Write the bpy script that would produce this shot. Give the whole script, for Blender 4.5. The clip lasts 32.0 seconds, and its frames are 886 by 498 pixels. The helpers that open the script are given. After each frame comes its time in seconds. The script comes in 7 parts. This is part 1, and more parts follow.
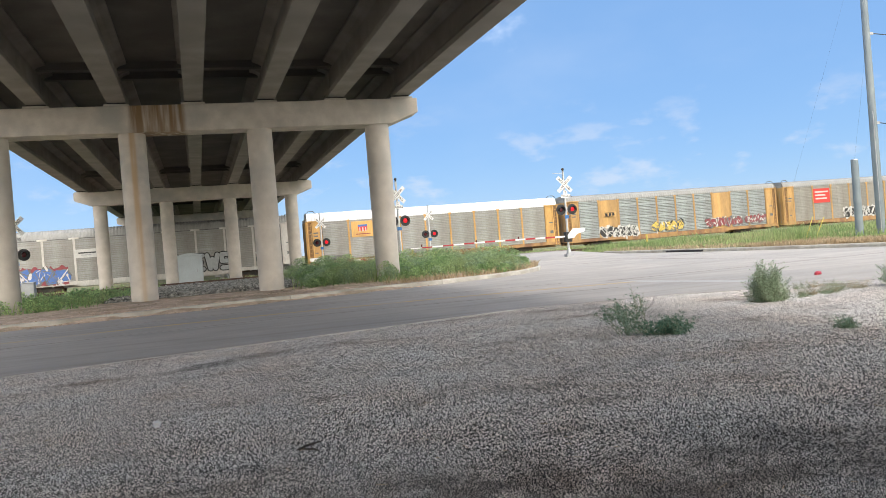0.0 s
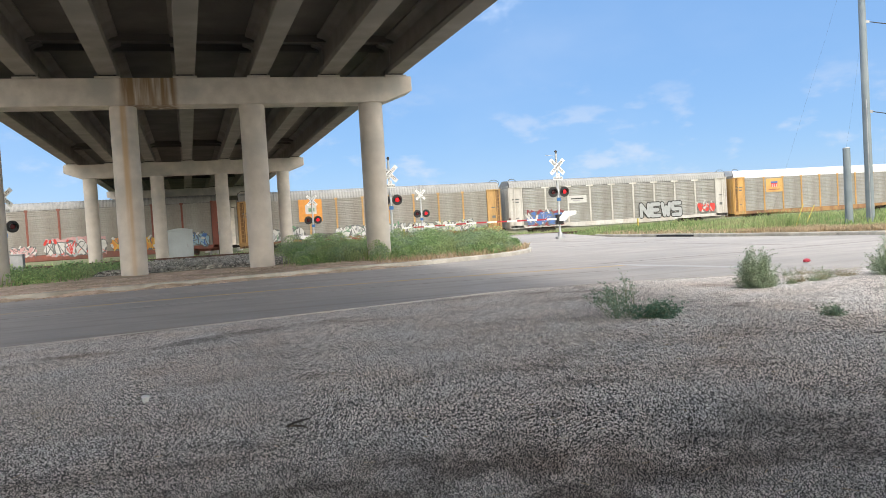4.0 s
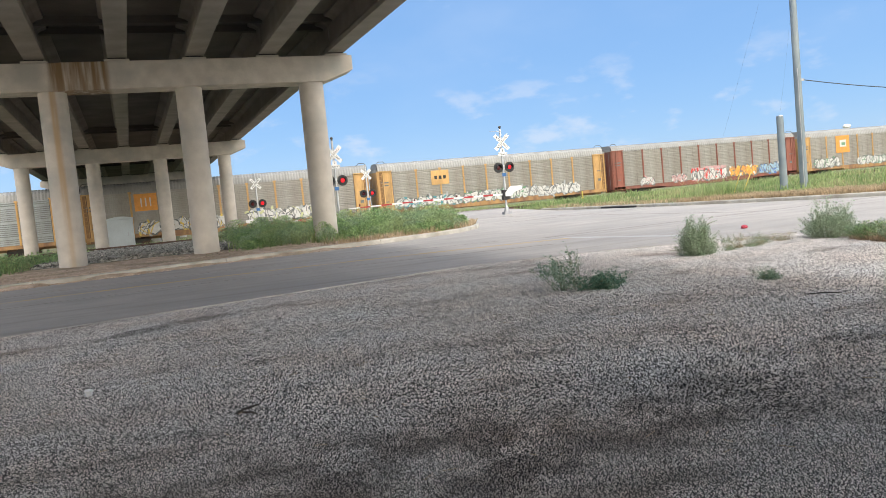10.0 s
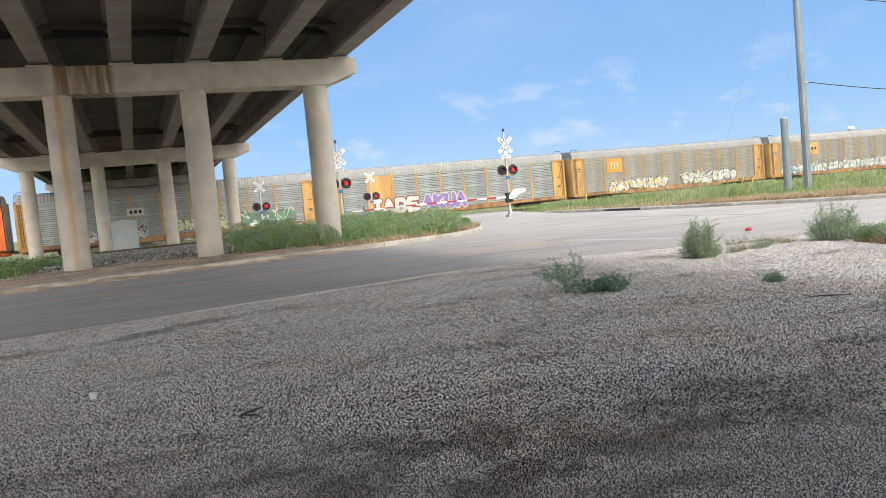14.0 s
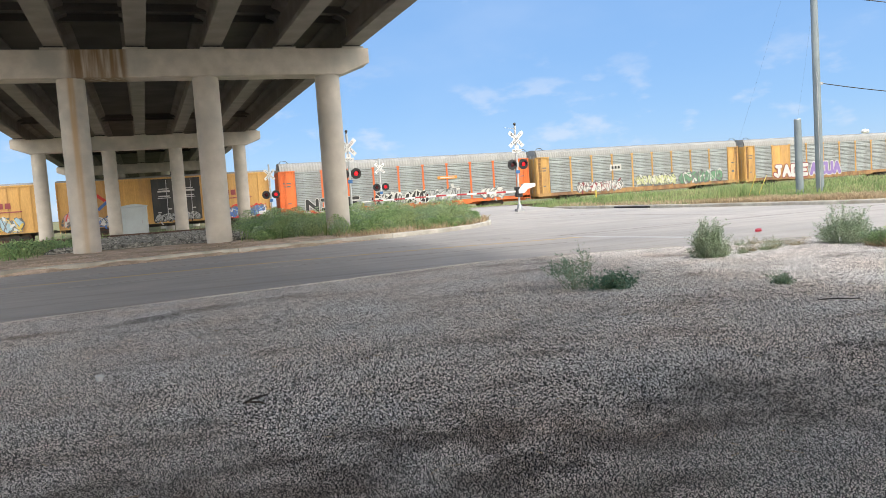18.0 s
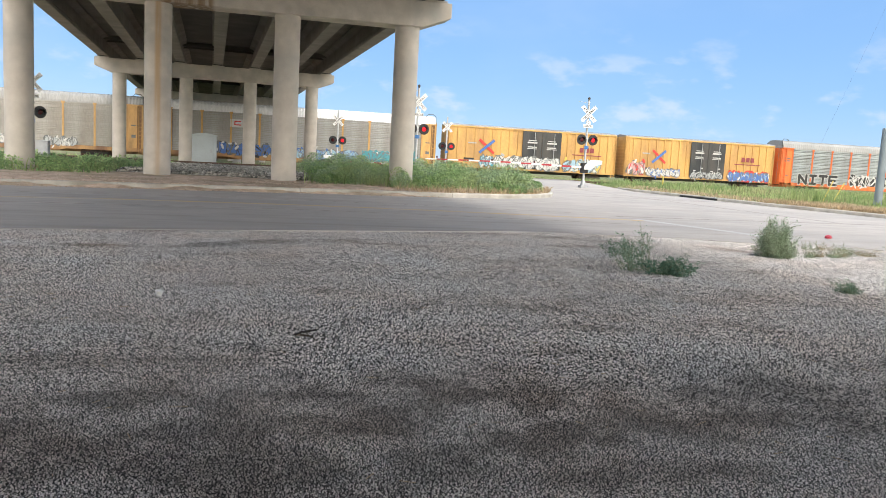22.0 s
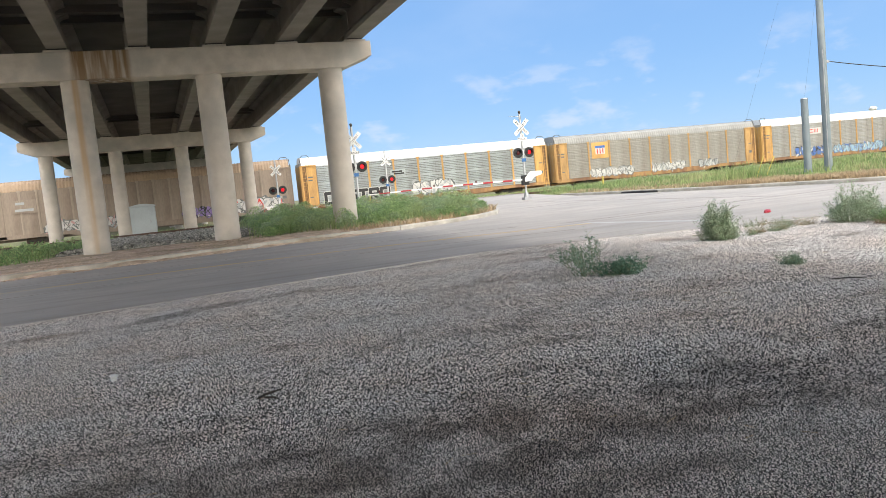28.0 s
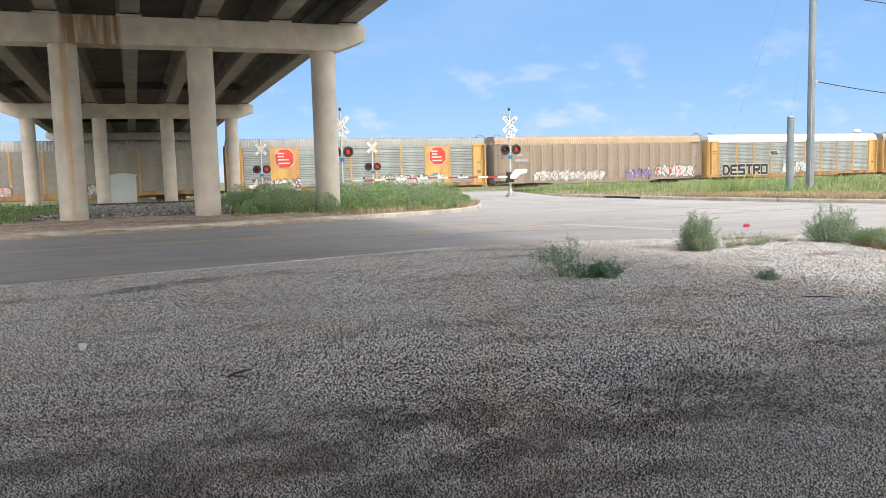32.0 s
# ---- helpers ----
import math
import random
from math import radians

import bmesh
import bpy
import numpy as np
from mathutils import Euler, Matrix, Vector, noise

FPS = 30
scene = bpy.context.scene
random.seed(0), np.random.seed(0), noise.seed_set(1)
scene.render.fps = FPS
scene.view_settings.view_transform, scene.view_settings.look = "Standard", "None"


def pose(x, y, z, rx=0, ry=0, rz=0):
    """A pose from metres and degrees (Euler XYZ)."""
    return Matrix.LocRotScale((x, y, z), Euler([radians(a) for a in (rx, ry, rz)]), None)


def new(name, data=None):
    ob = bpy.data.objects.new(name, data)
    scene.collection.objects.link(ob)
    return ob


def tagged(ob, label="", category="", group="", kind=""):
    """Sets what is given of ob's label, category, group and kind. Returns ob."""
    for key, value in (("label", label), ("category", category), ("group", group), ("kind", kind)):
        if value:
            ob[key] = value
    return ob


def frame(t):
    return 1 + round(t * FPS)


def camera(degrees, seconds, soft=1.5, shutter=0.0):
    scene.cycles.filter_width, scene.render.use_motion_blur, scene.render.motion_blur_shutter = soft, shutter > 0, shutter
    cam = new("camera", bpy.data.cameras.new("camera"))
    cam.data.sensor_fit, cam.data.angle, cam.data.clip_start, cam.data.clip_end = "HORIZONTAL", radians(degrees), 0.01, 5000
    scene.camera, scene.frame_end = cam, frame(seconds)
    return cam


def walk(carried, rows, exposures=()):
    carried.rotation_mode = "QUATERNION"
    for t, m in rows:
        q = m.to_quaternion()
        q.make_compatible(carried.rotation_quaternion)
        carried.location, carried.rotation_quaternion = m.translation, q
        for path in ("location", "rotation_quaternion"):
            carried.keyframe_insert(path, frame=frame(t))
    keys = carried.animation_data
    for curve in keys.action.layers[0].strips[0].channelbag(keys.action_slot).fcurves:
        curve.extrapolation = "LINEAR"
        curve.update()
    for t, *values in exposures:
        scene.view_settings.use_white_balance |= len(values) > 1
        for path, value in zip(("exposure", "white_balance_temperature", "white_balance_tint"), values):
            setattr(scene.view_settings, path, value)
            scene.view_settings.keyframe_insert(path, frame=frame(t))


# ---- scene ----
# ---- camera ----
cam = camera(60.0, 32.0, soft=0.5)
PATH = [
    (0, pose(-0.025, 0.007, 1.396, 89.64, 4.59, -15.41)),
    (0.5, pose(-0.025, 0.007, 1.395, 89.52, 4.55, -15.52)),
    (1, pose(-0.026, 0.007, 1.391, 89.30, 4.52, -15.60)),
    (1.5, pose(-0.021, 0.006, 1.401, 89.04, 4.52, -15.58)),
    (2, pose(-0.019, 0.005, 1.394, 88.88, 4.59, -15.59)),
    (2.5, pose(-0.026, 0.007, 1.402, 88.62, 4.49, -15.59)),
    (4.5, pose(-0.027, 0.008, 1.394, 87.97, 3.30, -16.13)),
    (5, pose(-0.015, 0.005, 1.389, 87.71, 3.73, -16.60)),
    (5.5, pose(-0.020, 0.006, 1.391, 87.38, 3.95, -16.87)),
    (6, pose(0.000, 0.000, 1.400, 87.10, 4.27, -17.20)),
    (6.5, pose(0.000, 0.000, 1.400, 86.91, 4.66, -17.88)),
    (7, pose(0.000, 0.000, 1.400, 86.79, 4.92, -18.52)),
    (7.5, pose(0.000, 0.000, 1.400, 86.72, 5.17, -19.02)),
    (8, pose(0.000, 0.000, 1.400, 86.45, 5.83, -19.66)),
    (8.5, pose(0.000, 0.000, 1.400, 86.17, 6.04, -20.13)),
    (9, pose(0.000, 0.000, 1.400, 86.18, 5.91, -20.23)),
    (9.5, pose(0.000, 0.000, 1.400, 86.17, 5.57, -20.07)),
    (10, pose(0.000, 0.000, 1.400, 86.18, 5.37, -19.99)),
    (10.5, pose(0.000, 0.000, 1.400, 86.40, 5.29, -19.99)),
    (11, pose(0.000, 0.000, 1.400, 86.56, 5.32, -19.96)),
    (11.5, pose(0.000, 0.000, 1.400, 86.74, 5.39, -20.04)),
    (12, pose(0.000, 0.000, 1.400, 86.82, 5.41, -20.05)),
    (12.5, pose(0.000, 0.000, 1.400, 86.63, 5.24, -19.89)),
    (13, pose(0.000, 0.000, 1.400, 86.37, 5.21, -19.78)),
    (13.5, pose(0.000, 0.000, 1.400, 86.33, 5.36, -19.74)),
    (14, pose(0.000, 0.000, 1.400, 86.41, 5.44, -19.72)),
    (14.5, pose(0.000, 0.000, 1.400, 86.52, 5.31, -19.69)),
    (16.5, pose(0.000, 0.000, 1.400, 86.30, 4.30, -19.12)),
    (17, pose(0.000, 0.000, 1.400, 86.04, 4.09, -18.98)),
    (17.5, pose(0.000, 0.000, 1.400, 85.92, 3.98, -18.98)),
    (18, pose(0.000, 0.000, 1.400, 85.92, 3.95, -19.02)),
    (18.5, pose(0.000, 0.000, 1.400, 85.91, 3.84, -19.04)),
    (19, pose(0.000, 0.000, 1.400, 85.64, 3.59, -19.02)),
    (19.5, pose(0.000, 0.000, 1.400, 85.25, 3.56, -19.02)),
    (20, pose(0.000, 0.000, 1.400, 84.91, 3.36, -18.95)),
    (20.5, pose(-0.022, 0.007, 1.382, 84.50, 1.30, -17.44)),
    (21, pose(-0.029, 0.008, 1.375, 83.88, -1.33, -15.73)),
    (21.5, pose(-0.052, 0.014, 1.353, 83.59, -2.77, -14.56)),
    (22, pose(-0.049, 0.012, 1.356, 83.24, -3.11, -14.30)),
    (22.5, pose(-0.043, 0.012, 1.360, 82.80, -2.73, -15.20)),
    (23, pose(-0.022, 0.007, 1.375, 82.64, -1.15, -16.92)),
    (23.3, pose(-0.010, 0.004, 1.385, 82.89, 0.33, -18.48)),
    (23.5, pose(-0.004, 0.002, 1.385, 83.93, 2.37, -21.19)),
    (23.7, pose(0.000, 0.000, 1.395, 85.55, 5.15, -25.19)),
    (24, pose(0.000, 0.000, 1.400, 89.29, 11.17, -32.73)),
    (24.2, pose(0.000, 0.000, 1.400, 92.27, 14.40, -36.30)),
    (24.3, pose(0.000, 0.000, 1.400, 93.75, 15.50, -36.95)),
    (24.5, pose(0.000, 0.000, 1.400, 95.56, 15.48, -36.27)),
    (24.6, pose(0.000, 0.000, 1.400, 95.95, 15.00, -35.05)),
    (24.7, pose(0.000, 0.000, 1.400, 96.13, 14.50, -33.56)),
    (25, pose(0.000, 0.000, 1.400, 96.02, 13.17, -28.01)),
    (25.2, pose(0.000, 0.000, 1.400, 94.82, 12.13, -24.46)),
    (25.5, pose(0.000, 0.000, 1.400, 92.48, 10.71, -20.43)),
    (25.7, pose(0.000, 0.000, 1.400, 90.80, 9.77, -18.88)),
    (26, pose(0.000, 0.000, 1.400, 89.48, 9.26, -17.93)),
    (26.5, pose(0.000, 0.000, 1.400, 88.34, 8.29, -17.83)),
    (28.5, pose(0.000, 0.000, 1.400, 84.88, 4.77, -19.09)),
    (29, pose(0.000, 0.000, 1.400, 84.94, 3.76, -19.75)),
    (29.5, pose(0.000, 0.000, 1.400, 85.09, 3.08, -20.09)),
    (30, pose(0.000, 0.000, 1.400, 85.21, 3.05, -20.15)),
    (30.5, pose(0.000, 0.000, 1.400, 85.06, 2.80, -20.12)),
    (31, pose(0.000, 0.000, 1.400, 84.74, 2.05, -19.90)),
    (31.5, pose(0.000, 0.000, 1.400, 84.51, 1.45, -19.69)),
    (32, pose(0.000, 0.000, 1.400, 84.58, 1.53, -19.65)),
]
walk(cam, PATH, exposures=((0.0, 0.0), (20.0, 0.03), (21.2, 0.12), (22.8, 0.12), (23.7, 0.0), (24.4, -0.15), (26.0, -0.13), (28.0, 0.05), (32.0, 0.08)))

# ---- world and sun ----
SUN_TO = Vector((0.20, -0.42, 1.0)).normalized()
sun_data = bpy.data.lights.new("sun", "SUN")
sun_data.energy, sun_data.angle, sun_data.color = 1.68, radians(11.0), (1.0, 0.965, 0.92)
sun_lamp = new("sun", sun_data)
sun_lamp.rotation_euler = SUN_TO.to_track_quat("Z", "Y").to_euler()
sun_lamp.location = (40, -20, 60)

world = bpy.data.worlds.new("daylight")
scene.world = world
world.use_nodes = True
wt = world.node_tree
wn, wl = wt.nodes, wt.links
wn.clear()
w_out = wn.new("ShaderNodeOutputWorld")
w_bg = wn.new("ShaderNodeBackground")
w_sky = wn.new("ShaderNodeTexSky")
w_sky.sky_type = "NISHITA"
w_sky.sun_disc = False
w_sky.sun_elevation = math.asin(SUN_TO.z)
w_sky.sun_rotation = math.atan2(SUN_TO.x, SUN_TO.y)
w_sky.air_density, w_sky.dust_density, w_sky.ozone_density = 1.0, 0.25, 2.5
w_sky.altitude = 900.0
w_bg.inputs["Strength"].default_value = 0.155
# clear blue, with small fair-weather clouds low over the horizon; a bright unseen bank behind is added as fill light
w_hsv = wn.new("ShaderNodeHueSaturation")
w_hsv.inputs["Saturation"].default_value = 1.25
wl.new(w_sky.outputs["Color"], w_hsv.inputs["Color"])
w_tc = wn.new("ShaderNodeTexCoord")
w_sep = wn.new("ShaderNodeSeparateXYZ")
wl.new(w_tc.outputs["Generated"], w_sep.inputs[0])


def w_noise(scale, stretch, move, detail):
    mp = wn.new("ShaderNodeMapping")
    mp.inputs["Scale"].default_value, mp.inputs["Location"].default_value = stretch, move
    wl.new(w_tc.outputs["Generated"], mp.inputs["Vector"])
    no = wn.new("ShaderNodeTexNoise")
    no.inputs["Scale"].default_value, no.inputs["Detail"].default_value, no.inputs["Roughness"].default_value = scale, detail, 0.55
    wl.new(mp.outputs["Vector"], no.inputs["Vector"])
    return no.outputs["Fac"]


def w_range(sock, a, b, lo=0.0, hi=1.0):
    k = wn.new("ShaderNodeMapRange")
    k.interpolation_type = "SMOOTHSTEP"
    for name, v in (("From Min", a), ("From Max", b), ("To Min", lo), ("To Max", hi)):
        k.inputs[name].default_value = v
    wl.new(sock, k.inputs["Value"])
    return k.outputs["Result"]


def w_math(op, p, q):
    k = wn.new("ShaderNodeMath")
    k.operation = op
    for i, v in enumerate((p, q)):
        if isinstance(v, float):
            k.inputs[i].default_value = v
        else:
            wl.new(v, k.inputs[i])
    return k.outputs[0]


def w_mix(fac, ca, cb):
    k = wn.new("ShaderNodeMix")
    k.data_type = "RGBA"
    wl.new(fac, k.inputs["Factor"])
    for sock, v in (("A", ca), ("B", cb)):
        if isinstance(v, tuple):
            k.inputs[sock].default_value = v
        else:
            wl.new(v, k.inputs[sock])
    return k.outputs["Result"]


puffs = w_range(w_noise(13.0, (1.0, 1.0, 2.2), (0.35, 0.1, 0.0), 4.0), 0.53, 0.72)
puffs = w_math("MULTIPLY", puffs, w_range(w_sep.outputs["Z"], 0.2, 0.08))
veil = w_range(w_noise(2.2, (1.0, 1.0, 2.0), (1.3, 0.4, 0.2), 5.0), 0.5, 0.85, 0.0, 0.25)
# unseen southern brightness, added to lift shaded ground and south faces
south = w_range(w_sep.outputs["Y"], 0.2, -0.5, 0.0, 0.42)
fill_cover = w_range(w_math("ADD", w_noise(2.6, (1.0, 1.0, 1.6), (0.2, 0.7, 0.0), 6.0), south), 0.66, 0.86)
w_even = w_mix(w_range(w_sep.outputs["Z"], -1.0, -0.9, 0.7, 0.7), w_hsv.outputs["Color"], (1.95, 3.45, 6.1, 1))
w_col = w_mix(w_math("MULTIPLY", puffs, 0.46), w_mix(veil, w_even, (4.6, 5.4, 6.8, 1)), (5.3, 5.6, 6.3, 1))
w_fill_cover = w_mix(w_range(w_sep.outputs["Z"], 0.0, 0.55), (12.5, 12.0, 11.2, 1), (26.0, 24.6, 22.4, 1))
w_col = w_mix(fill_cover, w_col, w_fill_cover)
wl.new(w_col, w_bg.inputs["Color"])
wl.new(w_bg.outputs["Background"], w_out.inputs["Surface"])


# ---- materials ----
def surf(name, a, b, scale=4.0, rough=0.8, bump=0.3, metal=0.0, fine=60.0, c=None, big=0.4, island=0.0, stretch=(1, 1, 1), dist=0.01, spread=(0.35, 0.65), grain=0.5, each=0.0):
    """A surface of two colours mixed by noise at two scales, with fine relief; c: a third colour in large patches."""
    m = bpy.data.materials.new(name)
    m.use_nodes = True
    nt = m.node_tree
    n, l = nt.nodes, nt.links
    bs = n["Principled BSDF"]
    tc = n.new("ShaderNodeTexCoord")
    mp = n.new("ShaderNodeMapping")
    mp.inputs["Scale"].default_value = stretch
    l.new(tc.outputs["Object"], mp.inputs["Vector"])

    def noise_of(s, detail=6.0):
        k = n.new("ShaderNodeTexNoise")
        k.inputs["Scale"].default_value, k.inputs["Detail"].default_value = s, detail
        l.new(mp.outputs["Vector"], k.inputs["Vector"])
        return k

    def mixed(fac, ca, cb):
        k = n.new("ShaderNodeMix")
        k.data_type = "RGBA"
        l.new(fac, k.inputs["Factor"])
        for sock, v in (("A", ca), ("B", cb)):
            if isinstance(v, tuple):
                k.inputs[sock].default_value = (*v, 1)
            else:
                l.new(v, k.inputs[sock])
        return k.outputs["Result"]

    def ramp(fac, lo, hi):
        k = n.new("ShaderNodeMapRange")
        k.inputs["From Min"].default_value, k.inputs["From Max"].default_value = lo, hi
        l.new(fac, k.inputs["Value"])
        return k.outputs["Result"]

    n1 = noise_of(scale)
    col = mixed(ramp(n1.outputs["Fac"], *spread), a, b)
    if c:
        n2 = noise_of(big, 3.0)
        col = mixed(ramp(n2.outputs["Fac"], 0.48, 0.66), col, c)
    n3 = noise_of(fine, 3.0)
    hsv = n.new("ShaderNodeHueSaturation")
    l.new(col, hsv.inputs["Color"])
    val = n.new("ShaderNodeMath")
    val.operation = "MULTIPLY_ADD"
    l.new(n3.outputs["Fac"], val.inputs[0])
    val.inputs[1].default_value, val.inputs[2].default_value = grain, 1 - grain / 2
    last = val.outputs[0]
    if island:
        g = n.new("ShaderNodeNewGeometry")
        k = n.new("ShaderNodeMath")
        k.operation = "MULTIPLY_ADD"
        l.new(g.outputs["Random Per Island"], k.inputs[0])
        k.inputs[1].default_value, k.inputs[2].default_value = island, -island / 2
        k2 = n.new("ShaderNodeMath")
        l.new(last, k2.inputs[0])
        l.new(k.outputs[0], k2.inputs[1])
        last = k2.outputs[0]
    if each:
        oi = n.new("ShaderNodeObjectInfo")
        k = n.new("ShaderNodeMath")
        k.operation = "MULTIPLY_ADD"
        l.new(oi.outputs["Random"], k.inputs[0])
        k.inputs[1].default_value, k.inputs[2].default_value = each, 1 - each / 2
        k2 = n.new("ShaderNodeMath")
        k2.operation = "MULTIPLY"
        l.new(last, k2.inputs[0])
        l.new(k.outputs[0], k2.inputs[1])
        last = k2.outputs[0]
    l.new(last, hsv.inputs["Value"])
    l.new(hsv.outputs["Color"], bs.inputs["Base Color"])
    rr = n.new("ShaderNodeMath")
    rr.operation = "MULTIPLY_ADD"
    l.new(n1.outputs["Fac"], rr.inputs[0])
    rr.inputs[1].default_value, rr.inputs[2].default_value = 0.2, rough - 0.1
    l.new(rr.outputs[0], bs.inputs["Roughness"])
    bs.inputs["Metallic"].default_value = metal
    if bump:
        bp = n.new("ShaderNodeBump")
        bp.inputs["Strength"].default_value, bp.inputs["Distance"].default_value = bump, dist
        l.new(n3.outputs["Fac"], bp.inputs["Height"])
        l.new(bp.outputs["Normal"], bs.inputs["Normal"])
    return m


def leafy(m, share=0.5):
    """Lets some light through thin leaves."""
    n, l = m.node_tree.nodes, m.node_tree.links
    bs, out = n["Principled BSDF"], n["Material Output"]
    tr = n.new("ShaderNodeBsdfTranslucent")
    l.new(bs.inputs["Base Color"].links[0].from_socket, tr.inputs["Color"])
    mx = n.new("ShaderNodeMixShader")
    mx.inputs[0].default_value = share
    l.new(bs.outputs[0], mx.inputs[1])
    l.new(tr.outputs[0], mx.inputs[2])
    l.new(mx.outputs[0], out.inputs["Surface"])
    return m


def glow(name, colour, strength, base=(0.3, 0.01, 0.01)):
    m = bpy.data.materials.new(name)
    m.use_nodes = True
    bs = m.node_tree.nodes["Principled BSDF"]
    bs.inputs["Base Color"].default_value = (*base, 1)
    bs.inputs["Roughness"].default_value = 0.25
    bs.inputs["Emission Color"].default_value = (*colour, 1)
    bs.inputs["Emission Strength"].default_value = strength
    return m


STAINS = (
    (-1.8, 10.3, 0.9, 0.2, -6, 0.7), (-0.45, 10.65, 0.7, 0.28, 34, 0.9), (0.3, 11.1, 0.6, 0.4, 8, 0.85), (1.55, 6.7, 1.1, 0.14, 42, 0.5), (1.66, 5.72, 0.25, 0.06, 33, 0.5),
    (3.2, 6.95, 0.9, 0.12, 40, 0.5), (4.1, 7.2, 0.8, 0.13, 38, 0.5), (3.9, 5.8, 0.4, 0.06, -10, 0.5), (0.45, 5.75, 0.3, 0.2, 0, 0.3), (-0.8, 6.0, 0.7, 0.2, -6, 0.4), (3.1, 4.2, 0.6, 0.2, 20, 0.5))


def damp_mask(n, l, tc):
    """How bright the gravel is: darker in streaky damp patches and along one long oily band."""
    def k_math(op, p, q):
        k = n.new("ShaderNodeMath")
        k.operation = op
        for i, v in enumerate((p, q)):
            if isinstance(v, float):
                k.inputs[i].default_value = v
            else:
                l.new(v, k.inputs[i])
        return k.outputs[0]

    def k_range(sock, a, b, lo=0.0, hi=1.0):
        k = n.new("ShaderNodeMapRange")
        k.interpolation_type = "SMOOTHSTEP"
        for name, v in (("From Min", a), ("From Max", b), ("To Min", lo), ("To Max", hi)):
            k.inputs[name].default_value = v
        l.new(sock, k.inputs["Value"])
        return k.outputs["Result"]

    def k_noise(scale, stretch, turn, detail=5.0):
        mp = n.new("ShaderNodeMapping")
        mp.inputs["Scale"].default_value, mp.inputs["Rotation"].default_value = stretch, (0, 0, radians(turn))
        l.new(tc.outputs["Object"], mp.inputs["Vector"])
        ns = n.new("ShaderNodeTexNoise")
        ns.inputs["Scale"].default_value, ns.inputs["Detail"].default_value = scale, detail
        l.new(mp.outputs["Vector"], ns.inputs["Vector"])
        return ns.outputs["Fac"]

    sx = n.new("ShaderNodeSeparateXYZ")
    l.new(tc.outputs["Object"], sx.inputs[0])
    streaks = k_math("MAXIMUM", k_range(k_noise(0.9, (0.5, 1.3, 1), -12), 0.50, 0.72), k_math("MULTIPLY", k_range(k_noise(2.6, (0.6, 1.2, 1), 25), 0.52, 0.7), 0.6))
    # the band runs along y = 4 m, wavering
    line = k_math("SUBTRACT", sx.outputs["Y"], k_math("MULTIPLY", sx.outputs["X"], 0.06))
    line = k_math("ADD", line, k_math("MULTIPLY", k_noise(0.55, (1, 1, 1), 0, 7.0), 1.6))
    band = k_math("MULTIPLY", k_range(line, 3.1, 4.0), k_range(line, 5.7, 4.6))
    band = k_math("MULTIPLY", band, k_range(sx.outputs["X"], 2.9, 4.7, 1.0, 0.12))
    band = k_math("MULTIPLY", band, k_range(k_noise(2.2, (1, 1, 1), 20, 8.0), 0.34, 0.62, 0.25, 1.0))
    total = k_math("MAXIMUM", k_math("MULTIPLY", streaks, 0.74), band)
    # separate stains, long and thin, with ragged rims
    rag = n.new("ShaderNodeTexNoise")
    rag.inputs["Scale"].default_value, rag.inputs["Detail"].default_value = 2.4, 6.0
    l.new(tc.outputs["Object"], rag.inputs["Vector"])
    shift = n.new("ShaderNodeVectorMath")
    shift.operation = "MULTIPLY_ADD"
    l.new(rag.outputs["Color"], shift.inputs[0])
    shift.inputs[1].default_value = (0.9, 0.5, 0.0)
    l.new(tc.outputs["Object"], shift.inputs[2])
    for cx, cy, rx, ry, turn, much in STAINS:
        mp = n.new("ShaderNodeMapping")
        mp.vector_type = "TEXTURE"
        mp.inputs["Location"].default_value = (cx + 0.45, cy + 0.25, 0.0)
        mp.inputs["Rotation"].default_value = (0, 0, radians(turn))
        mp.inputs["Scale"].default_value = (rx, ry, 40.0)
        l.new(shift.outputs["Vector"], mp.inputs["Vector"])
        ln = n.new("ShaderNodeVectorMath")
        ln.operation = "LENGTH"
        l.new(mp.outputs["Vector"], ln.inputs[0])
        total = k_math("MAXIMUM", total, k_range(ln.outputs["Value"], 1.25, 0.35, 0.0, much))
    total = k_math("MULTIPLY", total, k_range(k_noise(9.0, (1, 1, 1), 0, 4.0), 0.25, 0.6, 0.6, 1.0))
    return k_range(total, 0.0, 1.0, 1.0, 0.46)


def damp_tint(n, l, damp):
    """Wet stone shows its brown more."""
    k = n.new("ShaderNodeMapRange")
    for name, v in (("From Min", 1.0), ("From Max", 0.42), ("To Min", 1.0), ("To Max", 1.7)):
        k.inputs[name].default_value = v
    l.new(damp, k.inputs["Value"])
    tc = n.new("ShaderNodeTexCoord")
    no = n.new("ShaderNodeTexNoise")
    no.inputs["Scale"].default_value, no.inputs["Detail"].default_value = 0.8, 4.0
    l.new(tc.outputs["Object"], no.inputs["Vector"])
    r = n.new("ShaderNodeMapRange")
    for name, v in (("From Min", 0.3), ("From Max", 0.7), ("To Min", 0.2), ("To Max", 1.35)):
        r.inputs[name].default_value = v
    l.new(no.outputs["Fac"], r.inputs["Value"])
    mu = n.new("ShaderNodeMath")
    mu.operation = "MULTIPLY"
    l.new(k.outputs["Result"], mu.inputs[0])
    l.new(r.outputs["Result"], mu.inputs[1])
    return mu.outputs[0]


